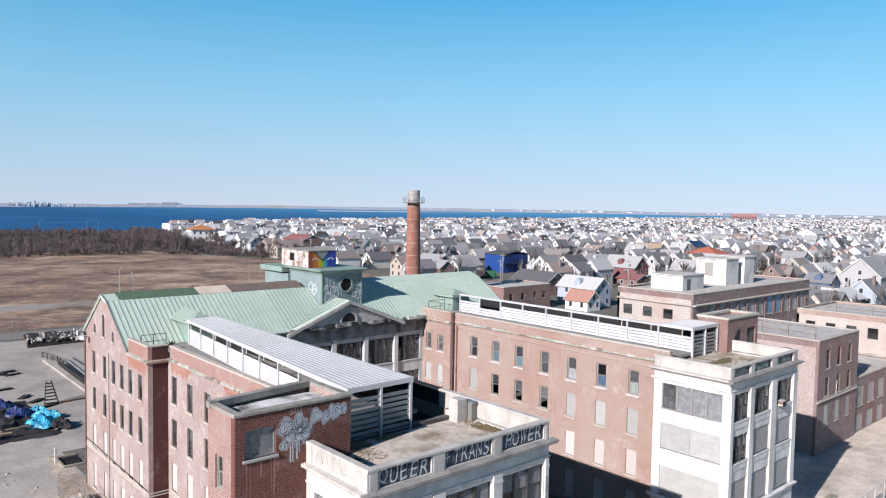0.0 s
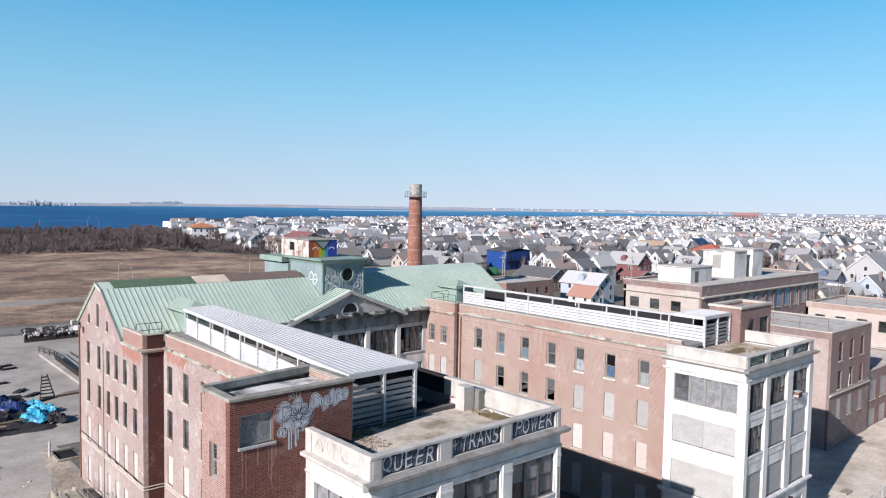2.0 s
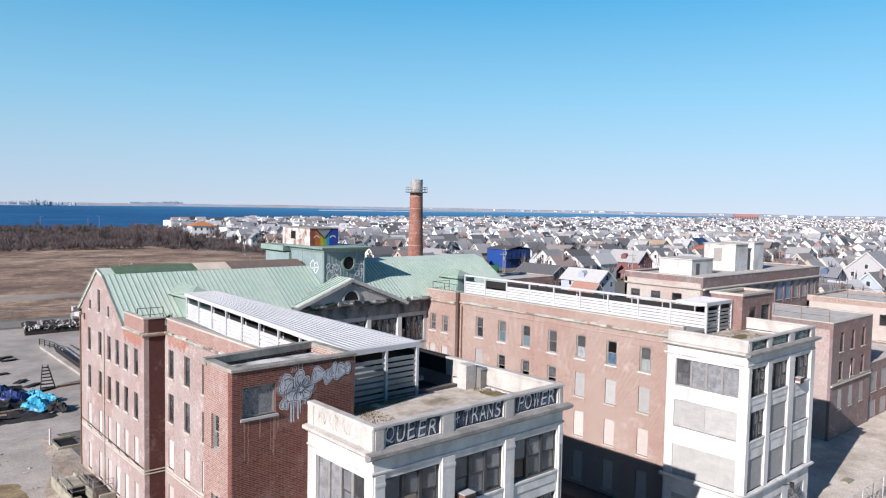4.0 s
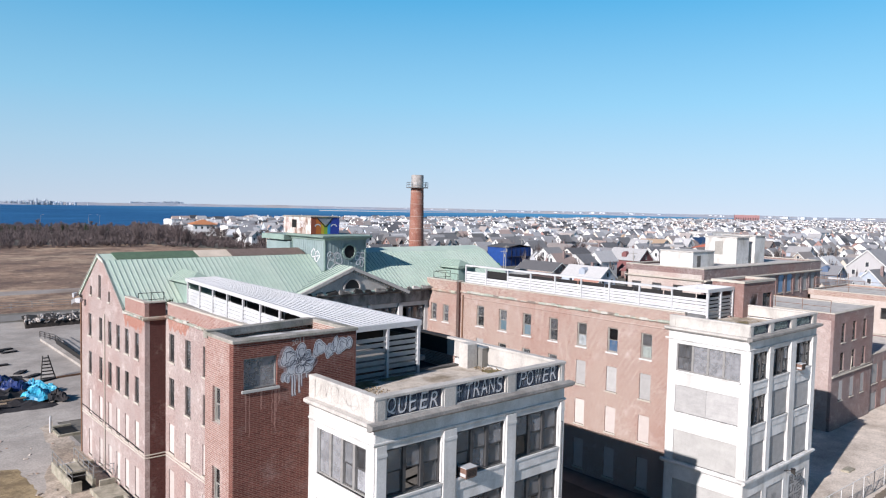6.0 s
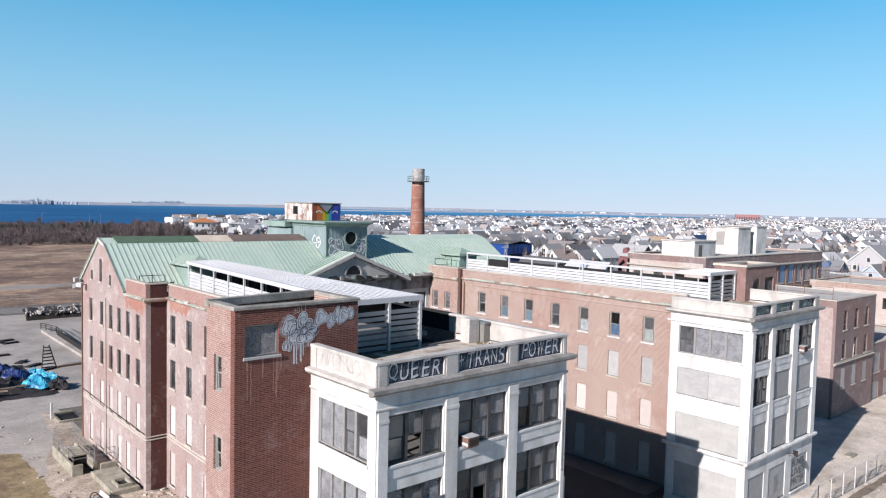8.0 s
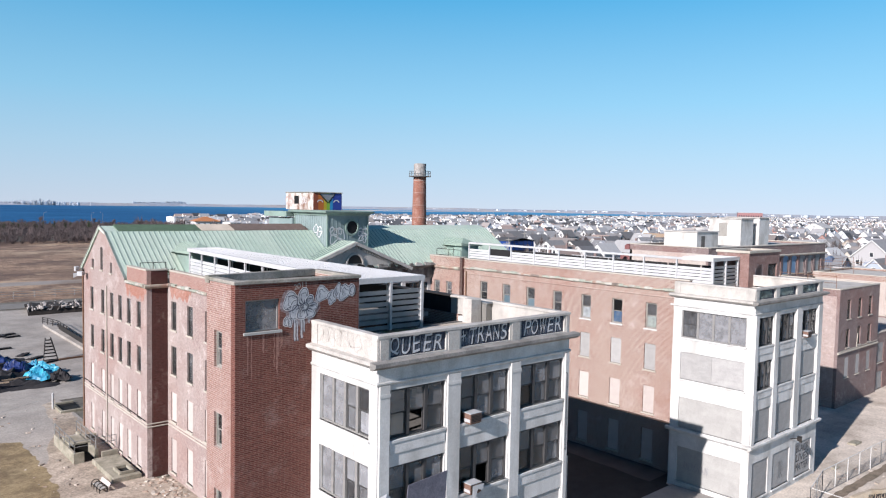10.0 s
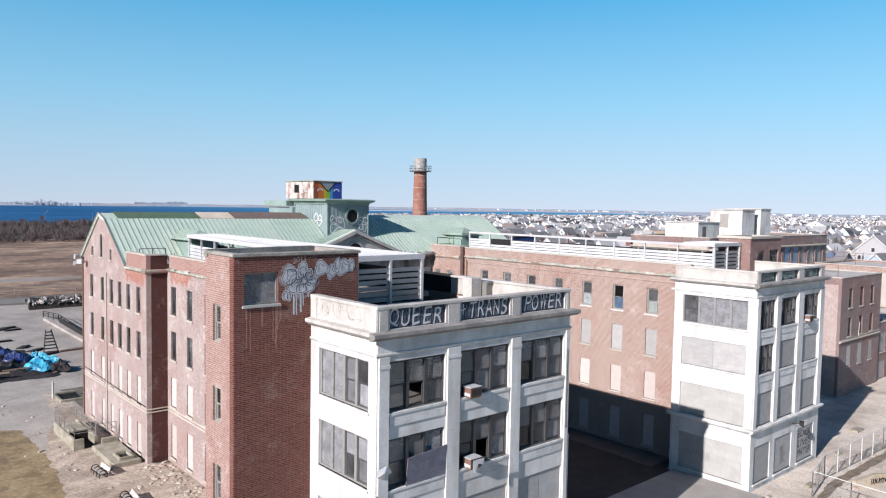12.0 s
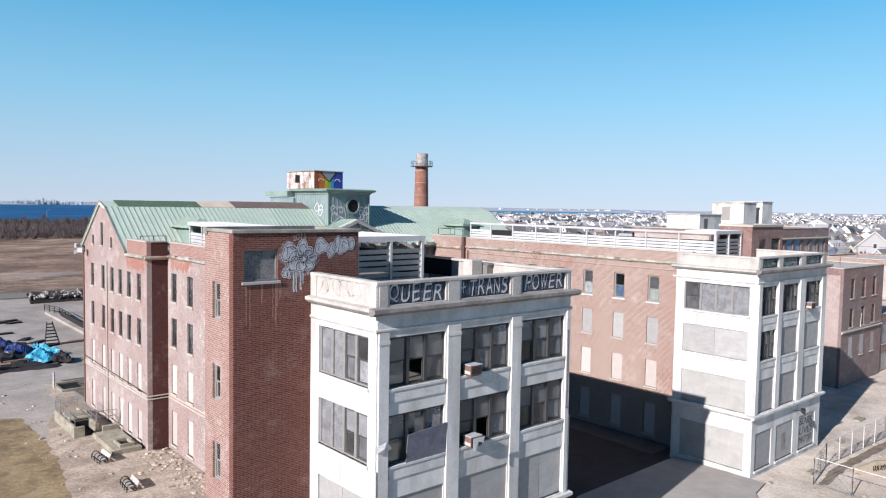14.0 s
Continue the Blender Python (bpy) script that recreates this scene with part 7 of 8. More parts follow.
lettering("2011", 0.26, 0.72, sb, plain("thin_pale_spray", (0.5, 0.42, 0.38)), on_wall("-y", 33.2, 19.3, 18.62) @ Matrix.Rotation(radians(9), 4, "Z"), 0.005, 0.1)
# pale lime runs below the sill
LIME = mat("lime_run", (0.34, 0.185, 0.15), 0.9, var=0.4, scale=6)
for k in range(16):
    x, L_ = gq.choice((0.12, 0.25, 1.6, 1.75, 0.9)) + gq.uniform(-0.16, 0.16), gq.uniform(0.4, 2.3)
    s = Shape()
    ribbon(s, [(x + 0.02 * math.sin(3 * q_ + k), -L_ * q_ / 6) for q_ in range(7)], gq.uniform(0.025, 0.07), 0.002 + 0.0002 * k)
    tag_part("lime_run", s, LIME, sb, on_wall("-y", 33.2, 16.8, 16.7))
# cupola tags
def loops(parent, at, q, n, size, width, lift, m):
    """Outlined throw-up letters drawn in one run of overlapping loops."""
    s = Shape()
    path = []
    for k in range(n):
        cx, cy = size * 0.62 * k, q.uniform(0, 0.25) * size
        rx, ry, ph = size * q.uniform(0.3, 0.42), size * q.uniform(0.4, 0.6), q.uniform(0, 6)
        path += [(cx + rx * (1 + 0.25 * math.cos(3 * a + ph)) * math.cos(a + ph), cy + ry * (1 + 0.25 * math.sin(2 * a)) * math.sin(a + ph)) for a in [6.2832 * i / 22 for i in range(23)]]
    ribbon(s, path, width, lift)
    tag_part("painted_tag", s, m, parent, at)


for face, c, u, z, n, w in (("-x", 44.2, 72.3, 19.5, 2, 1.25), ("-y", 70.0, 45.0, 19.2, 2, 1.5), ("-y", 70.0, 44.8, 19.7, 3, 0.8), ("-y", 70.0, 48.5, 19.7, 2, 1.0), ("-y", 70.0, 48.6, 18.9, 2, 0.7)):
    loops(cu, on_wall(face, c, u, z), gq, n, w, 0.11, 0.032, HALO)
loops(wl, on_wall("-x", 20.3, 32.5, 16.5), gq, 7, 0.85, 0.035, 0.004, plain("faded_grey_spray", (0.50, 0.46, 0.43)))
loops(th, on_wall("-x", 43.75, 78.0, 23.0), gq, 3, 0.9, 0.06, 0.006, plain("faded_pink_line", (0.55, 0.33, 0.30)))
loops(th, on_wall("-x", 43.75, 74.9, 23.1), gq, 3, 0.8, 0.06, 0.006, PAINT_W)
s = Shape()
ribbon(s, [(0.12 + 0.09 * math.sin(2.3 * k) * (1 + 0.4 * math.sin(k)), 0.045 * k) for k in range(96)], 0.05, 0.003)
tag_part("painted_tag", s, PAINT_B, wl, on_wall("-y", 27.68, 32.78, 9.6))
# tag on the far stair block, words on the boarded doors
s = Shape()
for k in range(5):
    scrawl(s, gq, 0.25 * k, gq.uniform(0, 0.5), 0.6, 1.2, 0.09, 0.005, 14)
tag_part("painted_tag", s, plain("faded_pink_spray", (0.45, 0.36, 0.36)), pb, on_wall("-y", 34.2, 67.9, 16.4))
for k, words in enumerate(("BLACK", "LIVES", "MATTER")):
    lettering(words, 0.62, 2.5, wr, bpy.data.materials.get("dark_grey_spray") or plain("dark_grey_spray", (0.07, 0.07, 0.08)), on_wall("-y", 28.26, 64.25, 2.55 - 0.8 * k), 0.004)
s = Shape()
for k in range(3):
    scrawl(s, gq, 0.9, 0.4 + 0.5 * k, 0.8, 0.5, 0.06, 0.004, 8)
tag_part("painted_letters", s, plain("grey_spray", (0.3, 0.3, 0.3)), wr, on_wall("-y", 28.26, 60.0, 0.75))

# ---- fittings on the walls ----
AC_CASE = mat("rust_brown_ac_case", (0.22, 0.13, 0.10), 0.7, var=0.25, scale=4)


def air_conditioner(x, y, z, label, torn=False):
    ac = thing("air_conditioner", label, "air conditioner", "window air conditioners", at=pose(x, y, z))
    part("case", Shape().soft_box(-0.36, -0.44, 0, 0.36, 0.1, 0.46, 0.03), AC_CASE, ac)
    part("top_plate", Shape().soft_box(-0.38, -0.46, 0.462, 0.38, 0.1, 0.49, 0.01), LOUVER, ac)
    part("side_plate", Shape().box(-0.372, -0.42, 0.05, -0.362, 0.0, 0.2), LOUVER, ac)
    if torn:
        part("torn_sheet", Shape().add([(-0.42, -0.66, 0.5), (0.3, -0.68, 0.5), (0.22, -0.7, 0.2), (-0.1, -0.69, 0.3), (-0.3, -0.72, -0.15), (-0.45, -0.68, 0.0), (-0.42, -0.65, 0.5), (0.3, -0.67, 0.5), (0.22, -0.69, 0.2), (-0.1, -0.68, 0.3), (-0.3, -0.71, -0.15), (-0.45, -0.67, 0.0)], [(0, 1, 2, 3, 4, 5), (11, 10, 9, 8, 7, 6)]), LOUVER, ac)
    for k in range(5):
        part("grille_slat", Shape().box(-0.3, -0.455, 0.07 + 0.07 * k, 0.3, -0.441, 0.10 + 0.07 * k), IRON, ac)
    part("bracket", Shape().box(-0.3, -0.4, -0.05, 0.3, 0.1, -0.002), RUST, ac)
    return ac


air_conditioner(25.75, 27.78, 12.5, "rust-stained window air conditioner with a pale top")
air_conditioner(25.85, 27.78, 9.07, "rusty window air conditioner under torn pale sheeting", True)
air_conditioner(64.6, 28.18, 12.5, "small rusty window air conditioner in a tower window")


def pipe(parent, pts, r, m, name="pipe"):
    s = Shape()
    for a, b in zip(pts, pts[1:]):
        s.beam(a, b, 2 * r, n=6)
    return part(name, s, m, parent)


pipe(mb, [(22.43, 72.75, 14.9), (22.43, 72.75, 0.1)], 0.045, STONE, "downspout")
pipe(mb, [(22.42, 80.2, 15.8), (22.42, 80.2, 0.1)], 0.06, RUST, "downspout")
pipe(rw, [(57.92, 62.6, 15.5), (57.92, 62.6, 0.1)], 0.07, RUST, "downspout")
pipe(mb, [(22.44, 80.0, 5.0), (22.44, 71.0, 4.85), (22.44, 66.0, 4.8), (22.44, 62.5, 4.75)], 0.03, IRON, "conduit")
pipe(wl, [(20.24, 27.72, 9.0), (20.24, 27.72, 5.2)], 0.05, WHITE, "conduit")
pipe(wl, [(33.16, 27.75, 9.2), (33.16, 27.75, 5.0)], 0.04, WHITE, "conduit")


part("leaning_board", Shape().add([(21.9, 27.72, 8.95), (24.25, 27.72, 9.05), (24.25, 27.66, 10.45), (21.95, 27.64, 10.3), (21.9, 27.76, 8.95), (24.25, 27.76, 9.05), (24.25, 27.70, 10.45), (21.95, 27.68, 10.3)],
                                  [(0, 1, 2, 3), (7, 6, 5, 4), (0, 4, 5, 1), (1, 5, 6, 2), (2, 6, 7, 3), (3, 7, 4, 0)]), mat("grey_violet_board", (0.20, 0.20, 0.25), 0.8, var=0.3, scale=2.0, tint=(0.12, 0.12, 0.16), tint_scale=1.5), wl, "grey-violet board over the lower window lights")
part("torn_flashing", Shape().add([(20.22, 27.66, 10.1), (20.75, 27.6, 10.25), (20.95, 27.5, 9.95), (20.6, 27.55, 9.75), (20.25, 27.62, 9.8), (20.5, 27.4, 10.05)], [(0, 1, 5), (1, 2, 5), (2, 3, 5), (3, 4, 5), (4, 0, 5)]), LOUVER, wl, "crumpled white metal flashing")


def flood_lamp(x, y, z, turn, label):
    fl = thing("flood_lamp", label, "lamp", "flood lamps", at=pose(x, y, z, 0, 0, turn))
    part("arm", Shape().beam((0, 0.0, 0), (0, -0.55, 0.1), 0.06), GALV, fl)
    part("head", Shape().add([(-0.22, -0.5, 0.0), (0.22, -0.5, 0.0), (0.3, -0.85, -0.18), (-0.3, -0.85, -0.18), (-0.22, -0.5, 0.28), (0.22, -0.5, 0.28), (0.3, -0.85, 0.24), (-0.3, -0.85, 0.24)],
                              [(0, 3, 2, 1), (4, 5, 6, 7), (0, 1, 5, 4), (1, 2, 6, 5), (2, 3, 7, 6), (3, 0, 4, 7)]), LOUVER, fl)
    return fl


flood_lamp(22.5, 80.0, 15.9, -90, "white flood lamp on the gable corner")
flood_lamp(22.5, 79.3, 15.5, -60, "white flood lamp on the gable corner")
flood_lamp(22.5, 80.3, 15.2, -120, "white flood lamp on the gable corner")

dl = flood_lamp(62.9, 28.2, 4.1, 20, "dark flood lamp over the boarded doors")
for o in dl.children:
    o.data = o.data.copy()
    o.data.materials[0] = IRON

# ---- things on the roofs ----
pt = thing("roof_hatch", "weathered concrete stub and metal hatch on the terrace", "roof hatch")
part("stub", Shape().soft_box(31.4, 33.75, 15.85, 32.2, 34.5, 17.3, 0.05), CONCRETE, pt)
part("hatch", Shape().soft_box(32.28, 33.4, 15.85, 32.76, 34.4, 17.0, 0.04), mat("dull_metal_hatch", (0.30, 0.29, 0.27), 0.6, 0.3, var=0.25), pt)
part("lid", Shape().soft_box(32.26, 33.3, 17.0, 32.77, 34.5, 17.1, 0.03), GALV, pt)


def railing(name, pts, z0, h, step, label, m=IRON, rails=2, r=0.03):
    """Posts with level rails along a line of (x, y)."""
    t = thing(name, label, "railing", "thin metal railings")
    post = Shape().beam((0, 0, 0), (0, 0, h), r * 2, n=5).mesh("post", m)
    for (xa, ya), (xb, yb) in zip(pts, pts[1:]):
        n = max(1, round(math.hypot(xb - xa, yb - ya) / step))
        for i in range(n + 1):
            part("post", post, None, t, at=pose(xa + (xb - xa) * i / n, ya + (yb - ya) * i / n, z0))
        for k in range(rails):
            z = z0 + h * (1 - k / rails)
            part("rail", Shape().beam((xa, ya, z), (xb, yb, z), r * 1.6, n=5), m, t)
    return t


railing("railing", [(57.8, 63.4), (57.8, 67.6), (60.4, 67.6)], 16.33, 1.5, 2.1, "thin dark pipe railing on the wing roof")
railing("railing", [(23.4, 66.6), (25.6, 66.6)], 16.2, 1.2, 1.2, "thin dark pipe railing on the roof edge")
railing("railing", [(92.3, 36), (92.3, 49), (104, 49)], 13.9, 1.6, 3.4, "thin rusty railing round the flat roof", RUST)
railing("railing", [(125.6, 14), (125.6, 51), (140.4, 51)], 13.1, 2.2, 5.5, "tall thin railing along the long roof", RUST, 2)
sh = thing("roof_shrub", "dark leafy shrub growing on the roof", "shrub")
g = Shape()
thicket(g, 25.3, 64.6, 0.8, 1.0, 70)
me = bpy.data.meshes.new("foliage"); me.from_pydata([(x, y, z + 16.2) for x, y, z in g.v], [], g.f); me.materials.append(EVERGREEN)
part("foliage", me, None, sh)
moss = thing("moss_tufts", "dry brown weeds and moss on the terraces", "weeds", kind="stuff")
g = Shape()
for x0, x1, y0, y1, n in ((21.0, 24.5, 31.5, 35.0, 380), (28.5, 32.5, 28.5, 31, 260), (31.5, 32.8, 31, 34, 200), (57, 66, 29, 33.4, 520), (24.7, 25.2, 38, 60, 260), (22.9, 24.3, 63, 67, 160)):
    for _ in range(n):
        x, y = br.uniform(x0, x1), br.uniform(y0, y1)
        z0 = 15.85 if y < 36 else 16.3
        a, w, hh = br.uniform(0, 6.28), br.uniform(0.03, 0.07), br.uniform(0.03, 0.13)
        g.add([(x - w * math.cos(a), y - w * math.sin(a), z0), (x + w * math.cos(a), y + w * math.sin(a), z0), (x + br.uniform(-.1, .1), y + br.uniform(-.1, .1), z0 + hh)], [(0, 1, 2)])
quick("weeds", g, mat("dry_weed", (0.22, 0.16, 0.09), 0.95, var=0.3, rnd=0.35, island=True, bump=0), moss)
MOSS = mat("brown_green_moss", (0.17, 0.15, 0.065), 0.98, var=0.45, scale=5, fine=26, tint=(0.26, 0.19, 0.12), tint_scale=2.0, tint_amount=0.8, bump=0.7)
for x, y, rx, ry in ((31.3, 29.6, 1.3, 0.8), (32.1, 31.6, 0.5, 1.5), (22.0, 32.6, 1.0, 0.7), (23.6, 34.2, 1.6, 0.5), (26.5, 34.3, 1.3, 0.3), (58.6, 31.2, 1.8, 0.9), (62.4, 32.6, 2.2, 0.6), (65.8, 30.4, 1.0, 0.5)):
    pts = []
    for i in range(30):
        a = 6.2832 * i / 30
        k = 1 + 0.2 * math.sin(3 * a + x) + br.uniform(-0.16, 0.16)
        pts.append((x + rx * k * math.cos(a), y + ry * k * math.sin(a)))
    s = Shape().add([(*p, 15.856) for p in pts] + [(x + (p[0] - x) * 0.8, y + (p[1] - y) * 0.8, 15.89) for p in pts], [(i, (i + 1) % 30, 30 + (i + 1) % 30, 30 + i) for i in range(30)] + [tuple(range(30, 60))])
    part("moss_patch", s, MOSS, moss)
for x, y, z in ((118.6, 56.5, 17.25), (119.8, 57.0, 17.25)):
    t = thing("roof_frame", "rusty steel frame on the rear roof", "frame", at=pose(x, y, z))
    part("leg", Shape().beam((0, 0, 0), (0, 0, 4.0), 0.2), IRON, t)
    part("brace", Shape().beam((0, 0, 0.2), (0.9, 0.4, 3.6), 0.12), RUST, t)

# ---- the yard ----
def rock(q, r):
    bm = bmesh.new()
    bmesh.ops.create_icosphere(bm, subdivisions=1, radius=r)
    for v_ in bm.verts:
        v_.co *= q.uniform(0.72, 1.15)
        v_.co.x *= 2.0
        v_.co.y *= 0.75
        v_.co.z *= 0.55
    me = bpy.data.meshes.new("stone")
    bm.to_mesh(me); bm.free()
    return me


rq = random.Random(9)
PALE_STONE = mat("pale_rubble_stone", (0.36, 0.325, 0.30), 0.9, var=0.45, scale=3, rnd=0.8)
stones = [rock(rq, 0.2 + 0.03 * k) for k in range(6)]
for me in stones:
    me.materials.append(PALE_STONE)
pile = thing("stone_pile", "long dark heap topped with pale broken slabs beside the lot", "stone pile")
P0, P1 = Vector((33.6, 161.5, 0)), Vector((64, 163, 0))
s = Shape()
n = 26
top = [1.2 + 0.25 * math.sin(i * 1.7) + 0.2 * math.sin(i * 0.6) for i in range(n + 1)]
for i in range(n):
    a, b = P0.lerp(P1, i / n), P0.lerp(P1, (i + 1) / n)
    ha, hb = top[i], top[i + 1]
    s.quad((a.x, a.y - 1.1, 0), (b.x, b.y - 1.1, 0), (b.x, b.y, hb), (a.x, a.y, ha))
    s.quad((a.x, a.y, ha), (b.x, b.y, hb), (b.x + 1.5, b.y + 10, hb * 0.8), (a.x + 1.5, a.y + 10, ha * 0.8))
    s.quad((a.x + 1.5, a.y + 10, ha * 0.8), (b.x + 1.5, b.y + 10, hb * 0.8), (b.x + 2, b.y + 12, 0), (a.x + 2, a.y + 12, 0))
part("earth", s, mat("dark_earth", (0.035, 0.028, 0.024), 0.95, var=0.3), pile)
for k in range(296):
    p = P0.lerp(P1, rq.random())
    yy = rq.uniform(-0.55, 0.5) if k % 5 < 3 else rq.uniform(0.5, 9.0)
    z = (1.25 - 0.024 * yy if yy > 0 else 1.25 + yy * 1.0) + rq.uniform(0.0, 0.35)
    part("stone", stones[rq.randrange(6)], None, pile, at=pose(p.x + 0.15 * yy, p.y + yy, z, rq.uniform(-25, 25), rq.uniform(-45, 10), rq.uniform(20, 110)))

heap = thing("debris_heap", "low dark heap of debris and timber on the asphalt", "debris heap")
s = Shape()
N = 22
hq = random.Random(3)
gridz = {}
for i in range(N + 1):
    for j in range(N + 1):
        u, w_ = i / N, j / N
        x, y = 4 + 21 * u, 99 + 26 * w_ - 6 * u * w_
        edge = min(u, 1 - u, w_, 1 - w_) * 5
        gridz[i, j] = (x + hq.uniform(-.4, .4), y + hq.uniform(-.4, .4), min(1, edge) * hq.uniform(0.25, 1.25))
ids = {}
for k in gridz:
    ids[k] = len(s.v); s.v.append(gridz[k])
for i in range(N):
    for j in range(N):
        s.f.append((ids[i, j], ids[i + 1, j], ids[i + 1, j + 1], ids[i, j + 1]))
part("rubble", s, mat("dark_debris", (0.028, 0.026, 0.03), 0.9, var=0.5, scale=1.2, tint=(0.07, 0.06, 0.055), tint_scale=0.5), heap)
for k in range(26):
    x, y = hq.uniform(6, 21.5), hq.uniform(99.5, 105)
    a = hq.uniform(-0.35, 0.35)
    L = hq.uniform(1.5, 3.6)
    z = hq.uniform(0.25, 0.9)
    part("timber", Shape().beam((x - L / 2 * math.cos(a), y - L / 2 * math.sin(a), z), (x + L / 2 * math.cos(a), y + L / 2 * math.sin(a), z + hq.uniform(-0.1, 0.2)), 0.22, 0.16), mat("weathered_timber", (0.33, 0.25, 0.18), 0.9, var=0.3, scale=3) if k == 0 else bpy.data.materials["weathered_timber"], heap)
def crumpled(x, y, L, w, turn, h, m, label):
    """A crumpled sheet thrown over the heap: folds at two sizes, ragged rim."""
    s, N = Shape(), 16
    ids = {}
    c_, s_ = math.cos(radians(turn)), math.sin(radians(turn))
    ph = hq.uniform(0, 6)
    for i in range(N + 1):
        for j in range(N + 1):
            u, v_ = i / N - 0.5, j / N - 0.5
            px, py = L * u * (1 + 0.12 * math.sin(9 * v_ + ph)), w * v_ * (1 + 0.2 * math.sin(7 * u + ph))
            k = max(0, 1 - (2 * u) ** 2) * max(0, 1 - (2 * v_) ** 2)
            z = 0.35 + h * k ** 0.5 + (0.22 * math.sin(11 * u + 5 * v_ + ph) + 0.16 * math.sin(17 * v_ - 6 * u) + hq.uniform(-0.12, 0.12)) * (0.35 + k)
            ids[i, j] = len(s.v)
            s.v.append((x + px * c_ - py * s_ + hq.uniform(-.06, .06), y + px * s_ + py * c_ + hq.uniform(-.06, .06), max(0.12, z)))
    for i in range(N):
        for j in range(N):
            s.f.append((ids[i, j], ids[i + 1, j], ids[i + 1, j + 1], ids[i, j + 1]))
    return solid("tarpaulin", s, m, label, "tarpaulin", "tarpaulins on the debris heap")


CYAN = mat("bright_cyan_tarpaulin", (0.05, 0.46, 0.66), 0.5, var=0.3, scale=1.5, tint=(0.02, 0.16, 0.34), tint_scale=0.9, tint_amount=0.7, spec=0.5)
NAVY_SHEET = mat("navy_tarpaulin", (0.012, 0.03, 0.14), 0.5, var=0.4, scale=1.2, spec=0.5)
crumpled(23.6, 104.6, 3.2, 4.6, -8, 0.8, CYAN, "crumpled bright cyan tarpaulin over the debris heap")
crumpled(25.0, 107.6, 3.6, 1.5, -40, 0.7, CYAN, "narrow strip of bright cyan tarpaulin on debris")
crumpled(24.4, 110.6, 1.6, 2.6, 15, 0.6, CYAN, "small scrap of bright cyan tarpaulin on debris")
crumpled(22.2, 110.5, 3.4, 4.0, 10, 0.8, NAVY_SHEET, "crumpled navy blue tarpaulin on the debris")
crumpled(21.2, 115.5, 3.0, 5.0, 0, 0.7, NAVY_SHEET, "crumpled navy blue tarpaulin beside dark debris")
crumpled(25.4, 102.4, 2.4, 3.4, 0, 0.6, bpy.data.materials["dark_debris"], "black plastic sheet at the heap's edge")

rack = thing("ladder_stand", "rusty A-shaped ladder stand on the asphalt lot", "ladder")
for x in (-0.95, 0.95):
    part("leg", Shape().beam((27.2 + x, 114.6, 0), (27.2 + x * 0.35, 116.2, 3.1), 0.12), IRON, rack)
for k in range(7):
    q = (k + 0.5) / 7.2
    w_ = 0.95 - 0.6 * q
    part("rung", Shape().beam((27.2 - w_, 114.6 + 1.6 * q, 3.1 * q), (27.2 + w_, 114.6 + 1.6 * q, 3.1 * q), 0.1, 0.16), IRON, rack)
solid("long_beam", Shape().beam((28.2, 114.4, 0.17), (34.5, 115.2, 0.17), 0.3, 0.24), RUST, "long rusty beam lying on the asphalt", "beam")
rp = railing("ramp_railing", [(33.2, 147.0), (34.4, 141.5), (33.9, 130), (33.3, 118), (33.0, 108)], 0.45, 1.1, 2.2, "black railing along a raised concrete ramp", IRON, 3, 0.06)
solid("ramp", Shape().add([(33.0, 146, 0), (37.5, 146, 0), (36.8, 105, 0), (32.6, 105, 0), (33.0, 146, 0.45), (37.5, 146, 0.45), (36.8, 105, 0.5), (32.6, 105, 0.5)], [(0, 3, 2, 1), (4, 5, 6, 7), (0, 1, 5, 4), (1, 2, 6, 5), (2, 3, 7, 6), (3, 0, 4, 7)]), ASPHALT, "raised concrete ramp beside the asphalt lot", "ramp")
part("panel", Shape().add([(33.9, 139, 0.52), (33.3, 116, 0.52), (33.3, 116, 1.3), (33.9, 139, 1.3), (33.95, 139, 0.52), (33.35, 116, 0.52), (33.35, 116, 1.3), (33.95, 139, 1.3)], [(0, 1, 2, 3), (4, 7, 6, 5), (0, 4, 5, 1), (2, 6, 7, 3)]), IRON, rp, "dark mesh panel")
s = Shape()
for a, b in (((4, 90.5), (21.3, 89.0)), ((4, 85.5), (14, 88.6)), ((14, 88.6), (21, 93))):
    s.beam((*a, 0.062), (*b, 0.062), 0.09, 0.008)
for k, (x, y, L_, w_, a) in enumerate([(24.6, 138.6, 2.6, 1.0, 20), (26.2, 140.2, 2.8, 1.1, 24), (26.6, 137.6, 2.4, 0.9, 18), (25.8, 117.6, 2.6, 0.9, 40), (26.6, 113.8, 3.0, 0.7, 30), (24.9, 120.9, 2.2, 0.9, 55), (23.4, 127.5, 2.6, 1.0, 10), (22.0, 131.0, 2.0, 1.2, 70)]):
    s2 = Shape().soft_box(-L_ / 2, -w_ / 2, 0.0, L_ / 2, w_ / 2, 0.16, 0.03).soft_box(-L_ * 0.4, -w_ * 0.7, 0.162, L_ * 0.45, -w_ * 0.1, 0.27, 0.03)
    solid("pallet", s2, bpy.data.materials["dark_debris"], "dark broken pallet lying flat on the asphalt", "pallet", "broken pallets on the asphalt lot", at=pose(x, y, 0.05, 0, 0, a))
solid("painted_lines", s, plain("worn_line_paint", (0.52, 0.50, 0.46), 0.8), "worn white lines on the asphalt", "lines", kind="structure")
bo = thing("bollard", "white steel bollard at the lot edge", "bollard", at=pose(21.5, 88.6, 0.05))
part("post", Shape().cyl(0, 0, 0, 1.7, 0.11, 0.11, 10), LOUVER, bo)
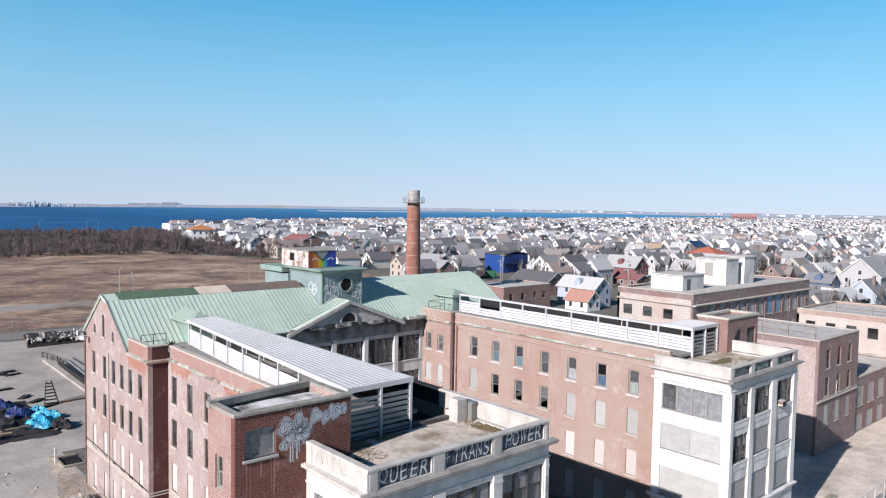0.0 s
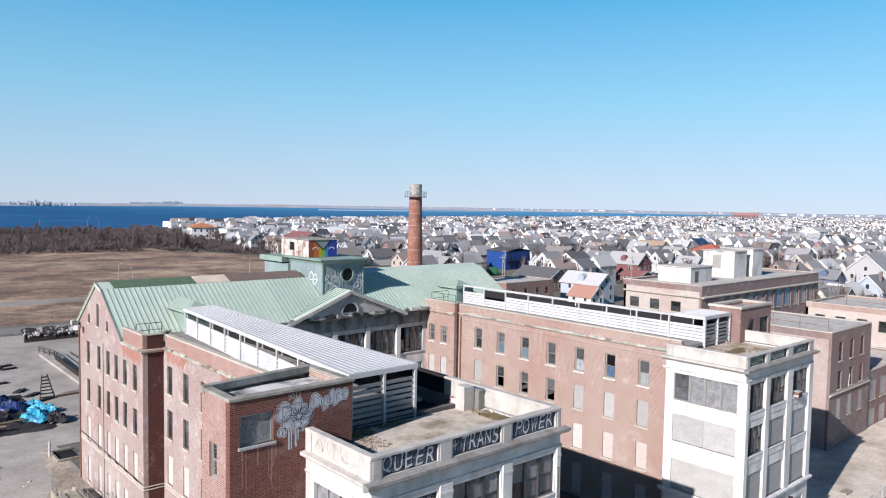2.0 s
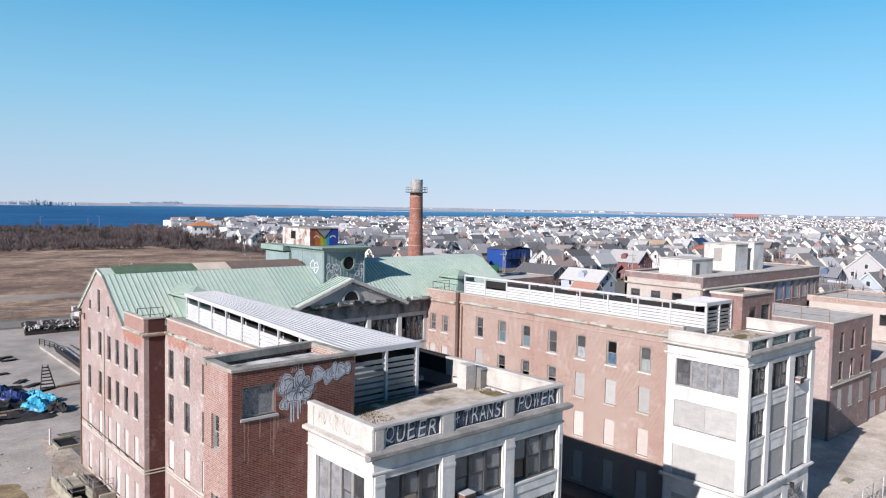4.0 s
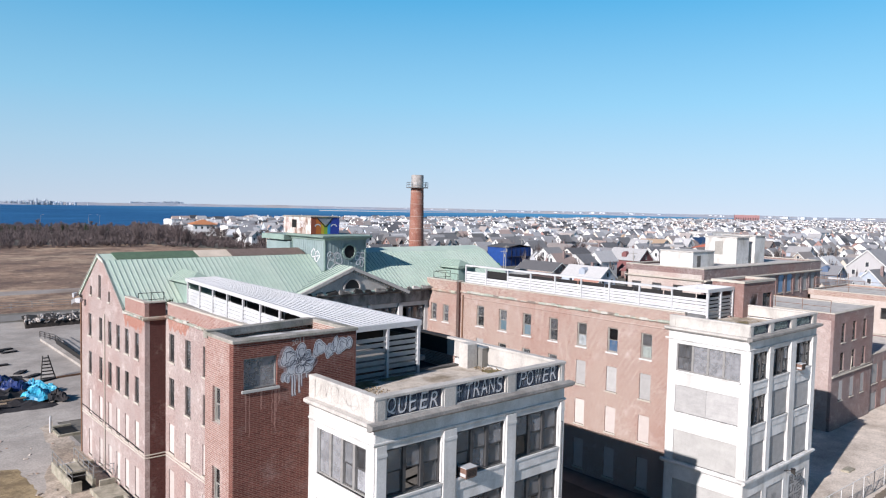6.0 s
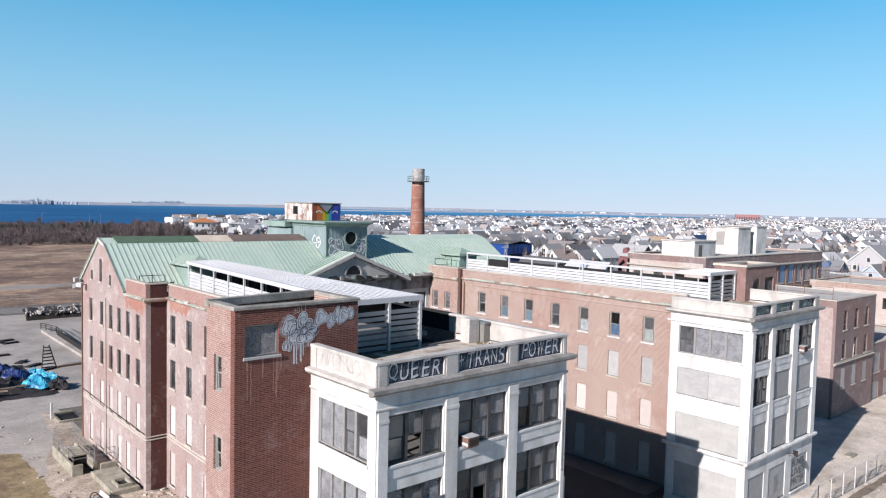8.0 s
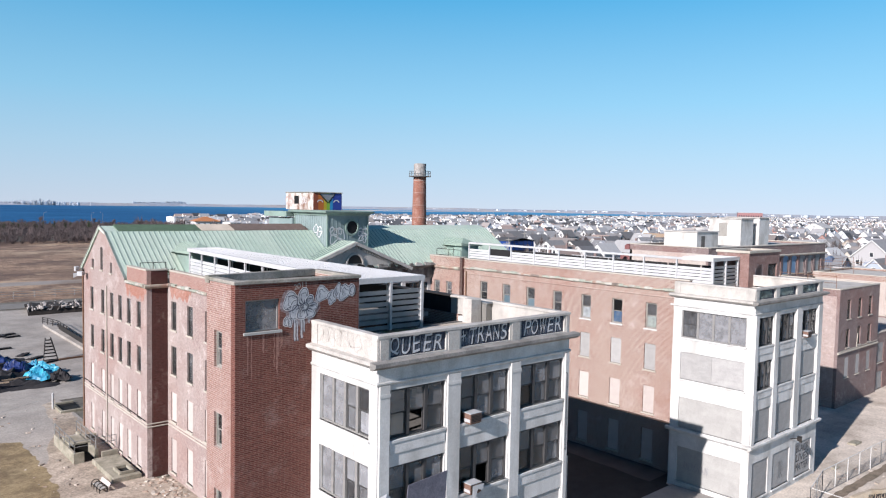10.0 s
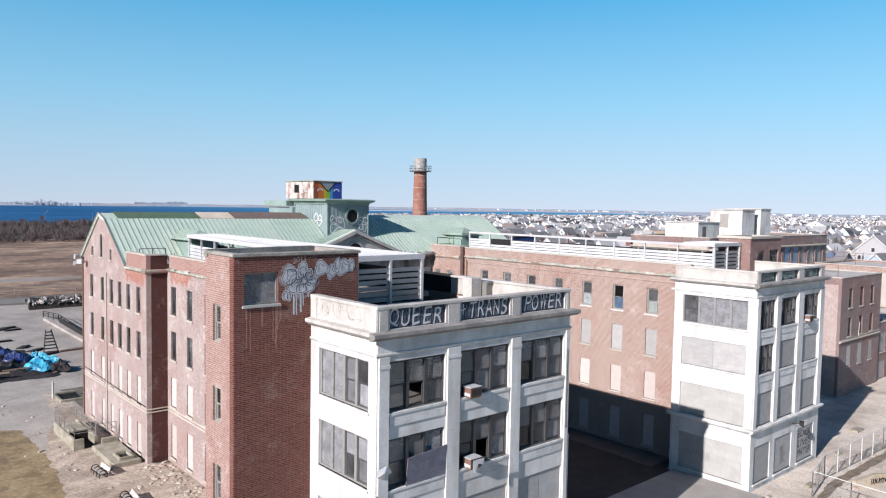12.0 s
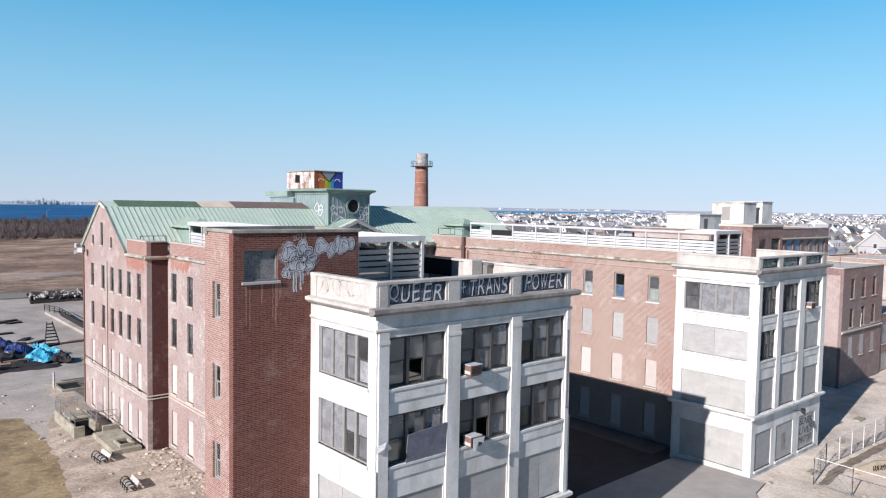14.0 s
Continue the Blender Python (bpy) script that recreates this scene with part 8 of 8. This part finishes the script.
part("cap", Shape().cyl(0, 0, 1.7, 1.78, 0.11, 0.04, 10), LOUVER, bo)
ar = thing("basement_light_well", "open concrete light well with a dark pit", "light well")
for a in ((22.0, 86.2, 23.9, 86.5), (22.0, 89.9, 23.9, 90.2), (21.7, 86.2, 22.0, 90.2)):
    part("kerb", Shape().soft_box(a[0], a[1], 0, a[2], a[3], 0.3, 0.04), MOSSY, ar)
part("pit", Shape().box(22.0, 86.5, 0.06, 23.9, 89.9, 0.1), mat("black_pit", (0.015, 0.014, 0.013), 0.9), ar)

ent = thing("basement_entrance", "concrete basement stair well with steel railings", "basement entrance")
for a in ((18.7, 69.3, 18.95, 76.0, 1.0), (18.95, 69.3, 19.55, 69.55, 1.0), (21.0, 69.3, 22.3, 69.55, 0.7), (20.5, 69.55, 20.75, 75.8, 1.0), (18.95, 75.75, 22.3, 76.0, 0.5)):
    part("kerb", Shape().soft_box(a[0], a[1], 0, a[2], a[3], a[4], 0.04), MOSSY, ent)
part("pit", Shape().box(18.95, 69.55, 0.06, 20.5, 75.75, 0.09), mat("dark_stair_pit", (0.02, 0.018, 0.016), 0.9), ent)
part("cover_slab", Shape().soft_box(18.95, 71.6, 1.0, 20.75, 74.2, 1.15, 0.03), MOSSY, ent)
part("dark_opening", Shape().box(19.0, 71.65, 0.1, 20.45, 71.7, 0.99), bpy.data.materials["dark_stair_pit"], ent)
for k in range(5):
    part("step", Shape().box(18.95, 73.2 + 0.45 * k, 0.1, 20.5, 73.64 + 0.45 * k, 0.22 + 0.15 * k), CONCRETE, ent)
railing("railing", [(18.8, 76.0), (18.8, 69.4), (22.2, 69.4)], 1.0, 1.0, 1.6, "pale steel railing round the basement stair", GALV)
railing("railing", [(20.6, 69.6), (20.6, 75.9)], 1.0, 1.0, 1.6, "pale steel railing beside the basement stair", GALV)
cb = thing("concrete_platform", "low concrete platform with a square hatch", "platform")
part("slab", Shape().soft_box(20.0, 62.9, 0, 22.2, 68.7, 0.45, 0.05), MOSSY, cb)
for a in ((20.6, 63.3, 20.75, 65.0), (21.6, 63.3, 21.75, 65.0), (20.75, 63.3, 21.6, 63.45), (20.75, 64.85, 21.6, 65.0)):
    part("hatch_kerb", Shape().box(a[0], a[1], 0.45, a[2], a[3], 0.7), MOSSY, cb)
part("hatch_floor", Shape().box(20.75, 63.45, 0.452, 21.6, 64.85, 0.47), mat("dark_hatch", (0.03, 0.03, 0.03), 0.9), cb)


def bench(x, y, turn):
    b = thing("bench", "low bench with pale pads, dark iron hoops and leaning back", "bench", "benches in the yard", at=pose(x, y, 0.05, 0, 0, turn))
    for k in range(3):
        part("seat_pad", Shape().soft_box(-0.82 + 0.58 * k, -0.16, 0.28, -0.40 + 0.58 * k, 0.28, 0.34, 0.04), BOARD_PALE, b)
    for k in range(4):
        u = -0.92 + 0.58 * k
        s = Shape()
        arc = [(u, 0.05 + 0.3 * math.cos(math.pi * i / 7), 0.28 + 0.3 * math.sin(math.pi * i / 7)) for i in range(8)]
        for p, q in zip(arc, arc[1:]):
            s.beam(p, q, 0.06, n=5)
        part("arm_hoop", s, IRON, b)
        part("leg", Shape().beam((u, -0.25, 0), (u, -0.25, 0.29), 0.06, n=5).beam((u, 0.35, 0), (u, 0.35, 0.29), 0.06, n=5), IRON, b)
    part("seat_rail", Shape().beam((-0.95, -0.2, 0.25), (0.95, -0.2, 0.25), 0.06).beam((-0.95, 0.3, 0.25), (0.95, 0.3, 0.25), 0.06), IRON, b)
    part("back_board", Shape().add([(-0.9, 0.40, 0.32), (0.9, 0.40, 0.32), (0.9, 0.56, 0.66), (-0.9, 0.56, 0.66), (-0.9, 0.44, 0.30), (0.9, 0.44, 0.30), (0.9, 0.60, 0.64), (-0.9, 0.60, 0.64)], [(0, 1, 2, 3), (7, 6, 5, 4), (0, 4, 5, 1), (1, 5, 6, 2), (2, 6, 7, 3), (3, 7, 4, 0)]), BOARD, b)
    return b


bench(18.75, 62.3, -86)
bench(18.7, 55.4, -93)
rub = thing("rubble", "scattered bricks and rubble on the dirt yard", "rubble", kind="stuff")
g = Shape()
for k in range(420):
    side = rq.random()
    if side < 0.62:
        x, y = 23.9 - abs(rq.gauss(0, 1.2)), rq.uniform(45, 62)
    elif side < 0.9:
        x, y = rq.uniform(56, 80), rq.uniform(14, 27.5)
    else:
        x, y = rq.uniform(15, 22), rq.uniform(52, 90)
    r, a = rq.uniform(0.03, 0.13), rq.uniform(0, 3.14)
    c_, s_ = math.cos(a), math.sin(a)
    L = r * rq.uniform(1, 2.4)
    z1 = 0.045 + r * 0.8
    pts = [(-L, -r), (L, -r), (L * 0.8, r), (-L * 0.9, r)]
    g.add([(x + p * c_ - q * s_, y + p * s_ + q * c_, 0.03) for p, q in pts] + [(x + 0.85 * (p * c_ - q * s_), y + 0.85 * (p * s_ + q * c_), z1) for p, q in pts],
          [(4, 5, 6, 7), (0, 1, 5, 4), (1, 2, 6, 5), (2, 3, 7, 6), (3, 0, 4, 7)])
quick("pieces", g, palette_mat("rubble_colours", [(0.42, 0.36, 0.31), (0.33, 0.25, 0.20), (0.46, 0.41, 0.36), (0.29, 0.25, 0.21)]), rub)

# ---- the right-hand yard: mesh fence, sand, broken wall ----
def mesh_fence(pts, h, label):
    t = thing("mesh_fence", label, "fence", "galvanised mesh fences")
    for (xa, ya), (xb, yb) in zip(pts, pts[1:]):
        L = math.hypot(xb - xa, yb - ya)
        n = max(1, round(L / 2.7))
        for i in range(n + 1):
            part("post", Shape().beam((xa + (xb - xa) * i / n, ya + (yb - ya) * i / n, 0), (xa + (xb - xa) * i / n, ya + (yb - ya) * i / n, h), 0.07, n=6), ZINC, t)
        part("top_rail", Shape().beam((xa, ya, h - 0.03), (xb, yb, h - 0.03), 0.05, n=5), ZINC, t)
        part("bottom_rail", Shape().beam((xa, ya, 0.12), (xb, yb, 0.12), 0.04, n=5), GALV, t)
        s = Shape()
        m = int(L / 0.3)
        for i in range(m):
            x, y = xa + (xb - xa) * i / m, ya + (yb - ya) * i / m
            k = min(1.0, i / m + h / L)
            x2, y2 = xa + (xb - xa) * k, ya + (yb - ya) * k
            top = 0.12 + (k - i / m) * L * (h - 0.15) / h
            s.beam((x, y, 0.12), (x2, y2, min(h - 0.03, top)), 0.007, n=3)
            s.beam((x2, y2, 0.12), (x, y, min(h - 0.03, top)), 0.007, n=3)
        w_ = part("wire_mesh", s, GALV, t)
        tagged(w_, kind="stuff")
    return t


mesh_fence([(58.6, 24.75), (63.3, 25.7), (75.5, 25.3), (96, 25.0)], 2.1, "galvanised mesh fence beside the sandy yard")
mesh_fence([(58.6, 24.75), (58.4, 22.0), (58.2, 17.0)], 2.1, "galvanised mesh fence across the sandy yard")
s = Shape()
N = 24
ids = {}
for i in range(N + 1):
    for j in range(N + 1):
        u, w_ = i / N, j / N
        e = min(u, 1 - u, w_, 1 - w_) * 4
        ids[i, j] = len(s.v)
        s.v.append((59 + 40 * u, 8 + 15.9 * w_, 0.02 + min(1, e) * (0.25 + 0.22 * math.sin(u * 17) * math.cos(w_ * 9) + hq.uniform(-0.09, 0.09))))
for i in range(N):
    for j in range(N):
        s.f.append((ids[i, j], ids[i + 1, j], ids[i + 1, j + 1], ids[i, j + 1]))
solid("sand_bank", s, SAND, "low uneven bank of pale sand beyond the fence", "sand bank", kind="structure")
sheet("ditch", ragged([(58.8, 24.5), (63.3, 25.2), (75.5, 24.9), (96, 24.6), (96, 24.0), (75.5, 24.2), (63.3, 24.35), (59.2, 24.0)], 0.5, 0.09), 0.06, mat("dark_strip_sand", (0.27, 0.215, 0.165), 0.97, var=0.35, scale=1.5, fine=9, tint=(0.17, 0.14, 0.10), tint_scale=0.6, tint_amount=0.8, bump=0.5), "strip of dark sand along the fence foot", "ditch")
bw = thing("broken_wall", "low broken concrete wall with dark painted marks", "wall", at=pose(63.5, 23.4, 0, 0, 0, -27))
top = [0.55, 0.8, 1.0, 0.9, 1.05, 0.75, 0.95, 0.6, 0.8]
s = Shape()
for i in range(8):
    s.add([(i, 0, 0), (i + 1, 0, 0), (i + 1, 0.4, 0), (i, 0.4, 0), (i, 0, top[i]), (i + 1, 0, top[i + 1]), (i + 1, 0.4, top[i + 1] - 0.08), (i, 0.4, top[i] - 0.08)], [(0, 1, 5, 4), (4, 5, 6, 7), (2, 3, 7, 6)] + ([(0, 4, 7, 3)] if i == 0 else []) + ([(1, 2, 6, 5)] if i == 7 else []))
part("wall", s, mat("dirty_cream_concrete", (0.52, 0.45, 0.36), 0.9, var=0.25, tint=(0.34, 0.24, 0.12), tint_scale=0.9), bw)
s = Shape()
for k in range(5):
    scrawl(s, gq, 0.7 * k, 0.12, 0.62, 0.5, 0.09, 0.004, 8)
tag_part("painted_tag", s, PAINT_B, bw, on_wall("-y", 0, 1.4, 0.05))
for x, y, w_, d_, label in ((60.4, 25.6, 1.1, 0.5, "pale broken board on the sand"), (70.2, 27.2, 1.0, 0.4, "white crumpled sheet on the sand"), (79.0, 28.6, 1.6, 0.8, "broken pallet on the sand")):
    solid("scrap_board", Shape().soft_box(x, y, 0.04, x + w_, y + d_, 0.22, 0.05), MOSSY, label, "scrap")

# ---- street lamps, roadside fence ----
def street_lamp(x, y, h, turn):
    t = thing("street_lamp", "tall grey steel street lamp by the road", "street lamp", "street lamps", at=pose(x, y, 0, 0, 0, turn))
    part("pole", Shape().cyl(0, 0, 0, h, 0.14, 0.08, 8), GALV, t)
    part("arm", Shape().beam((0, 0, h - 0.1), (1.8, 0, h + 0.35), 0.1), GALV, t)
    part("head", Shape().soft_box(1.6, -0.18, h + 0.3, 2.5, 0.18, h + 0.46, 0.05), LOUVER, t)
    return t


LAMPS = [(70.5, 222.5, 9, 60), (73.7, 220.4, 8, 240), (114.5, 228.3, 9, 200), (156, 708, 11, 0), (198, 720, 11, 0), (209, 724, 11, 180)]
for x, y, h, a in LAMPS:
    street_lamp(x, y, h, a)
fence = thing("roadside_fence", "thin wire fence with posts along the road", "fence")
fp = Shape().beam((0, 0, 0), (0, 0, 1.7), 0.09, n=5).mesh("post", GALV)
for k in range(46):
    x = -60 + k * 4.2
    part("post", fp, None, fence, at=pose(x, 192.5 - 0.03 * (x + 60), 0))
for z in (0.5, 1.1, 1.65):
    part("wire", Shape().beam((-60, 192.5, z), (129, 186.8, z), 0.05, n=3), GALV, fence)

# low brick building behind the copper roof
block("store_building", "low brick store building with a pale flat roof", 146, 139, 166, 153, 7.2, BRICK_DULL, [142, 146, 150], [149, 154, 159, 163], [(3.2, 5.2)], 1.3)


gc = thing("green_container", "dark green steel container beside the wrapped house", "container", at=pose(212, 215, 0, 0, 0, -40))
part("body", Shape().soft_box(-6.5, -1.3, 0.15, 6.5, 1.3, 3.0, 0.06), mat("dark_green_steel", (0.03, 0.13, 0.075), 0.6, var=0.25, scale=1.5), gc)
for k in range(9):
    part("rib", Shape().box(-6.2 + k * 1.5, -1.36, 0.2, -6.05 + k * 1.5, -1.301, 2.9), bpy.data.materials["dark_green_steel"], gc)

# ---- utility poles in the town ----
def utility_pole(x, y, turn):
    t = thing("utility_pole", "weathered wooden utility pole with a cross arm", "utility pole", "utility poles of the town", at=pose(x, y, 0, 0, 0, turn))
    part("pole", Shape().cyl(0, 0, 0, 11.5, 0.17, 0.11, 7), FRAME_PALE, t)
    part("cross_arm", Shape().box(-1.2, -0.08, 10.6, 1.2, 0.08, 10.78), FRAME_PALE, t)
    part("transformer", Shape().cyl(0.38, 0, 8.9, 9.9, 0.26, 0.26, 10), GALV, t)
    return t


pole = utility_pole(222, 150, -40)
for x, y in ((205, 196), (262, 240), (228, 270), (285, 165), (250, 128), (318, 205), (200, 330), (206, 350), (340, 150), (290, 290), (370, 250), (182, 175)):
    copy_thing(pole, pose(x, y, 0, 0, 0, -40))
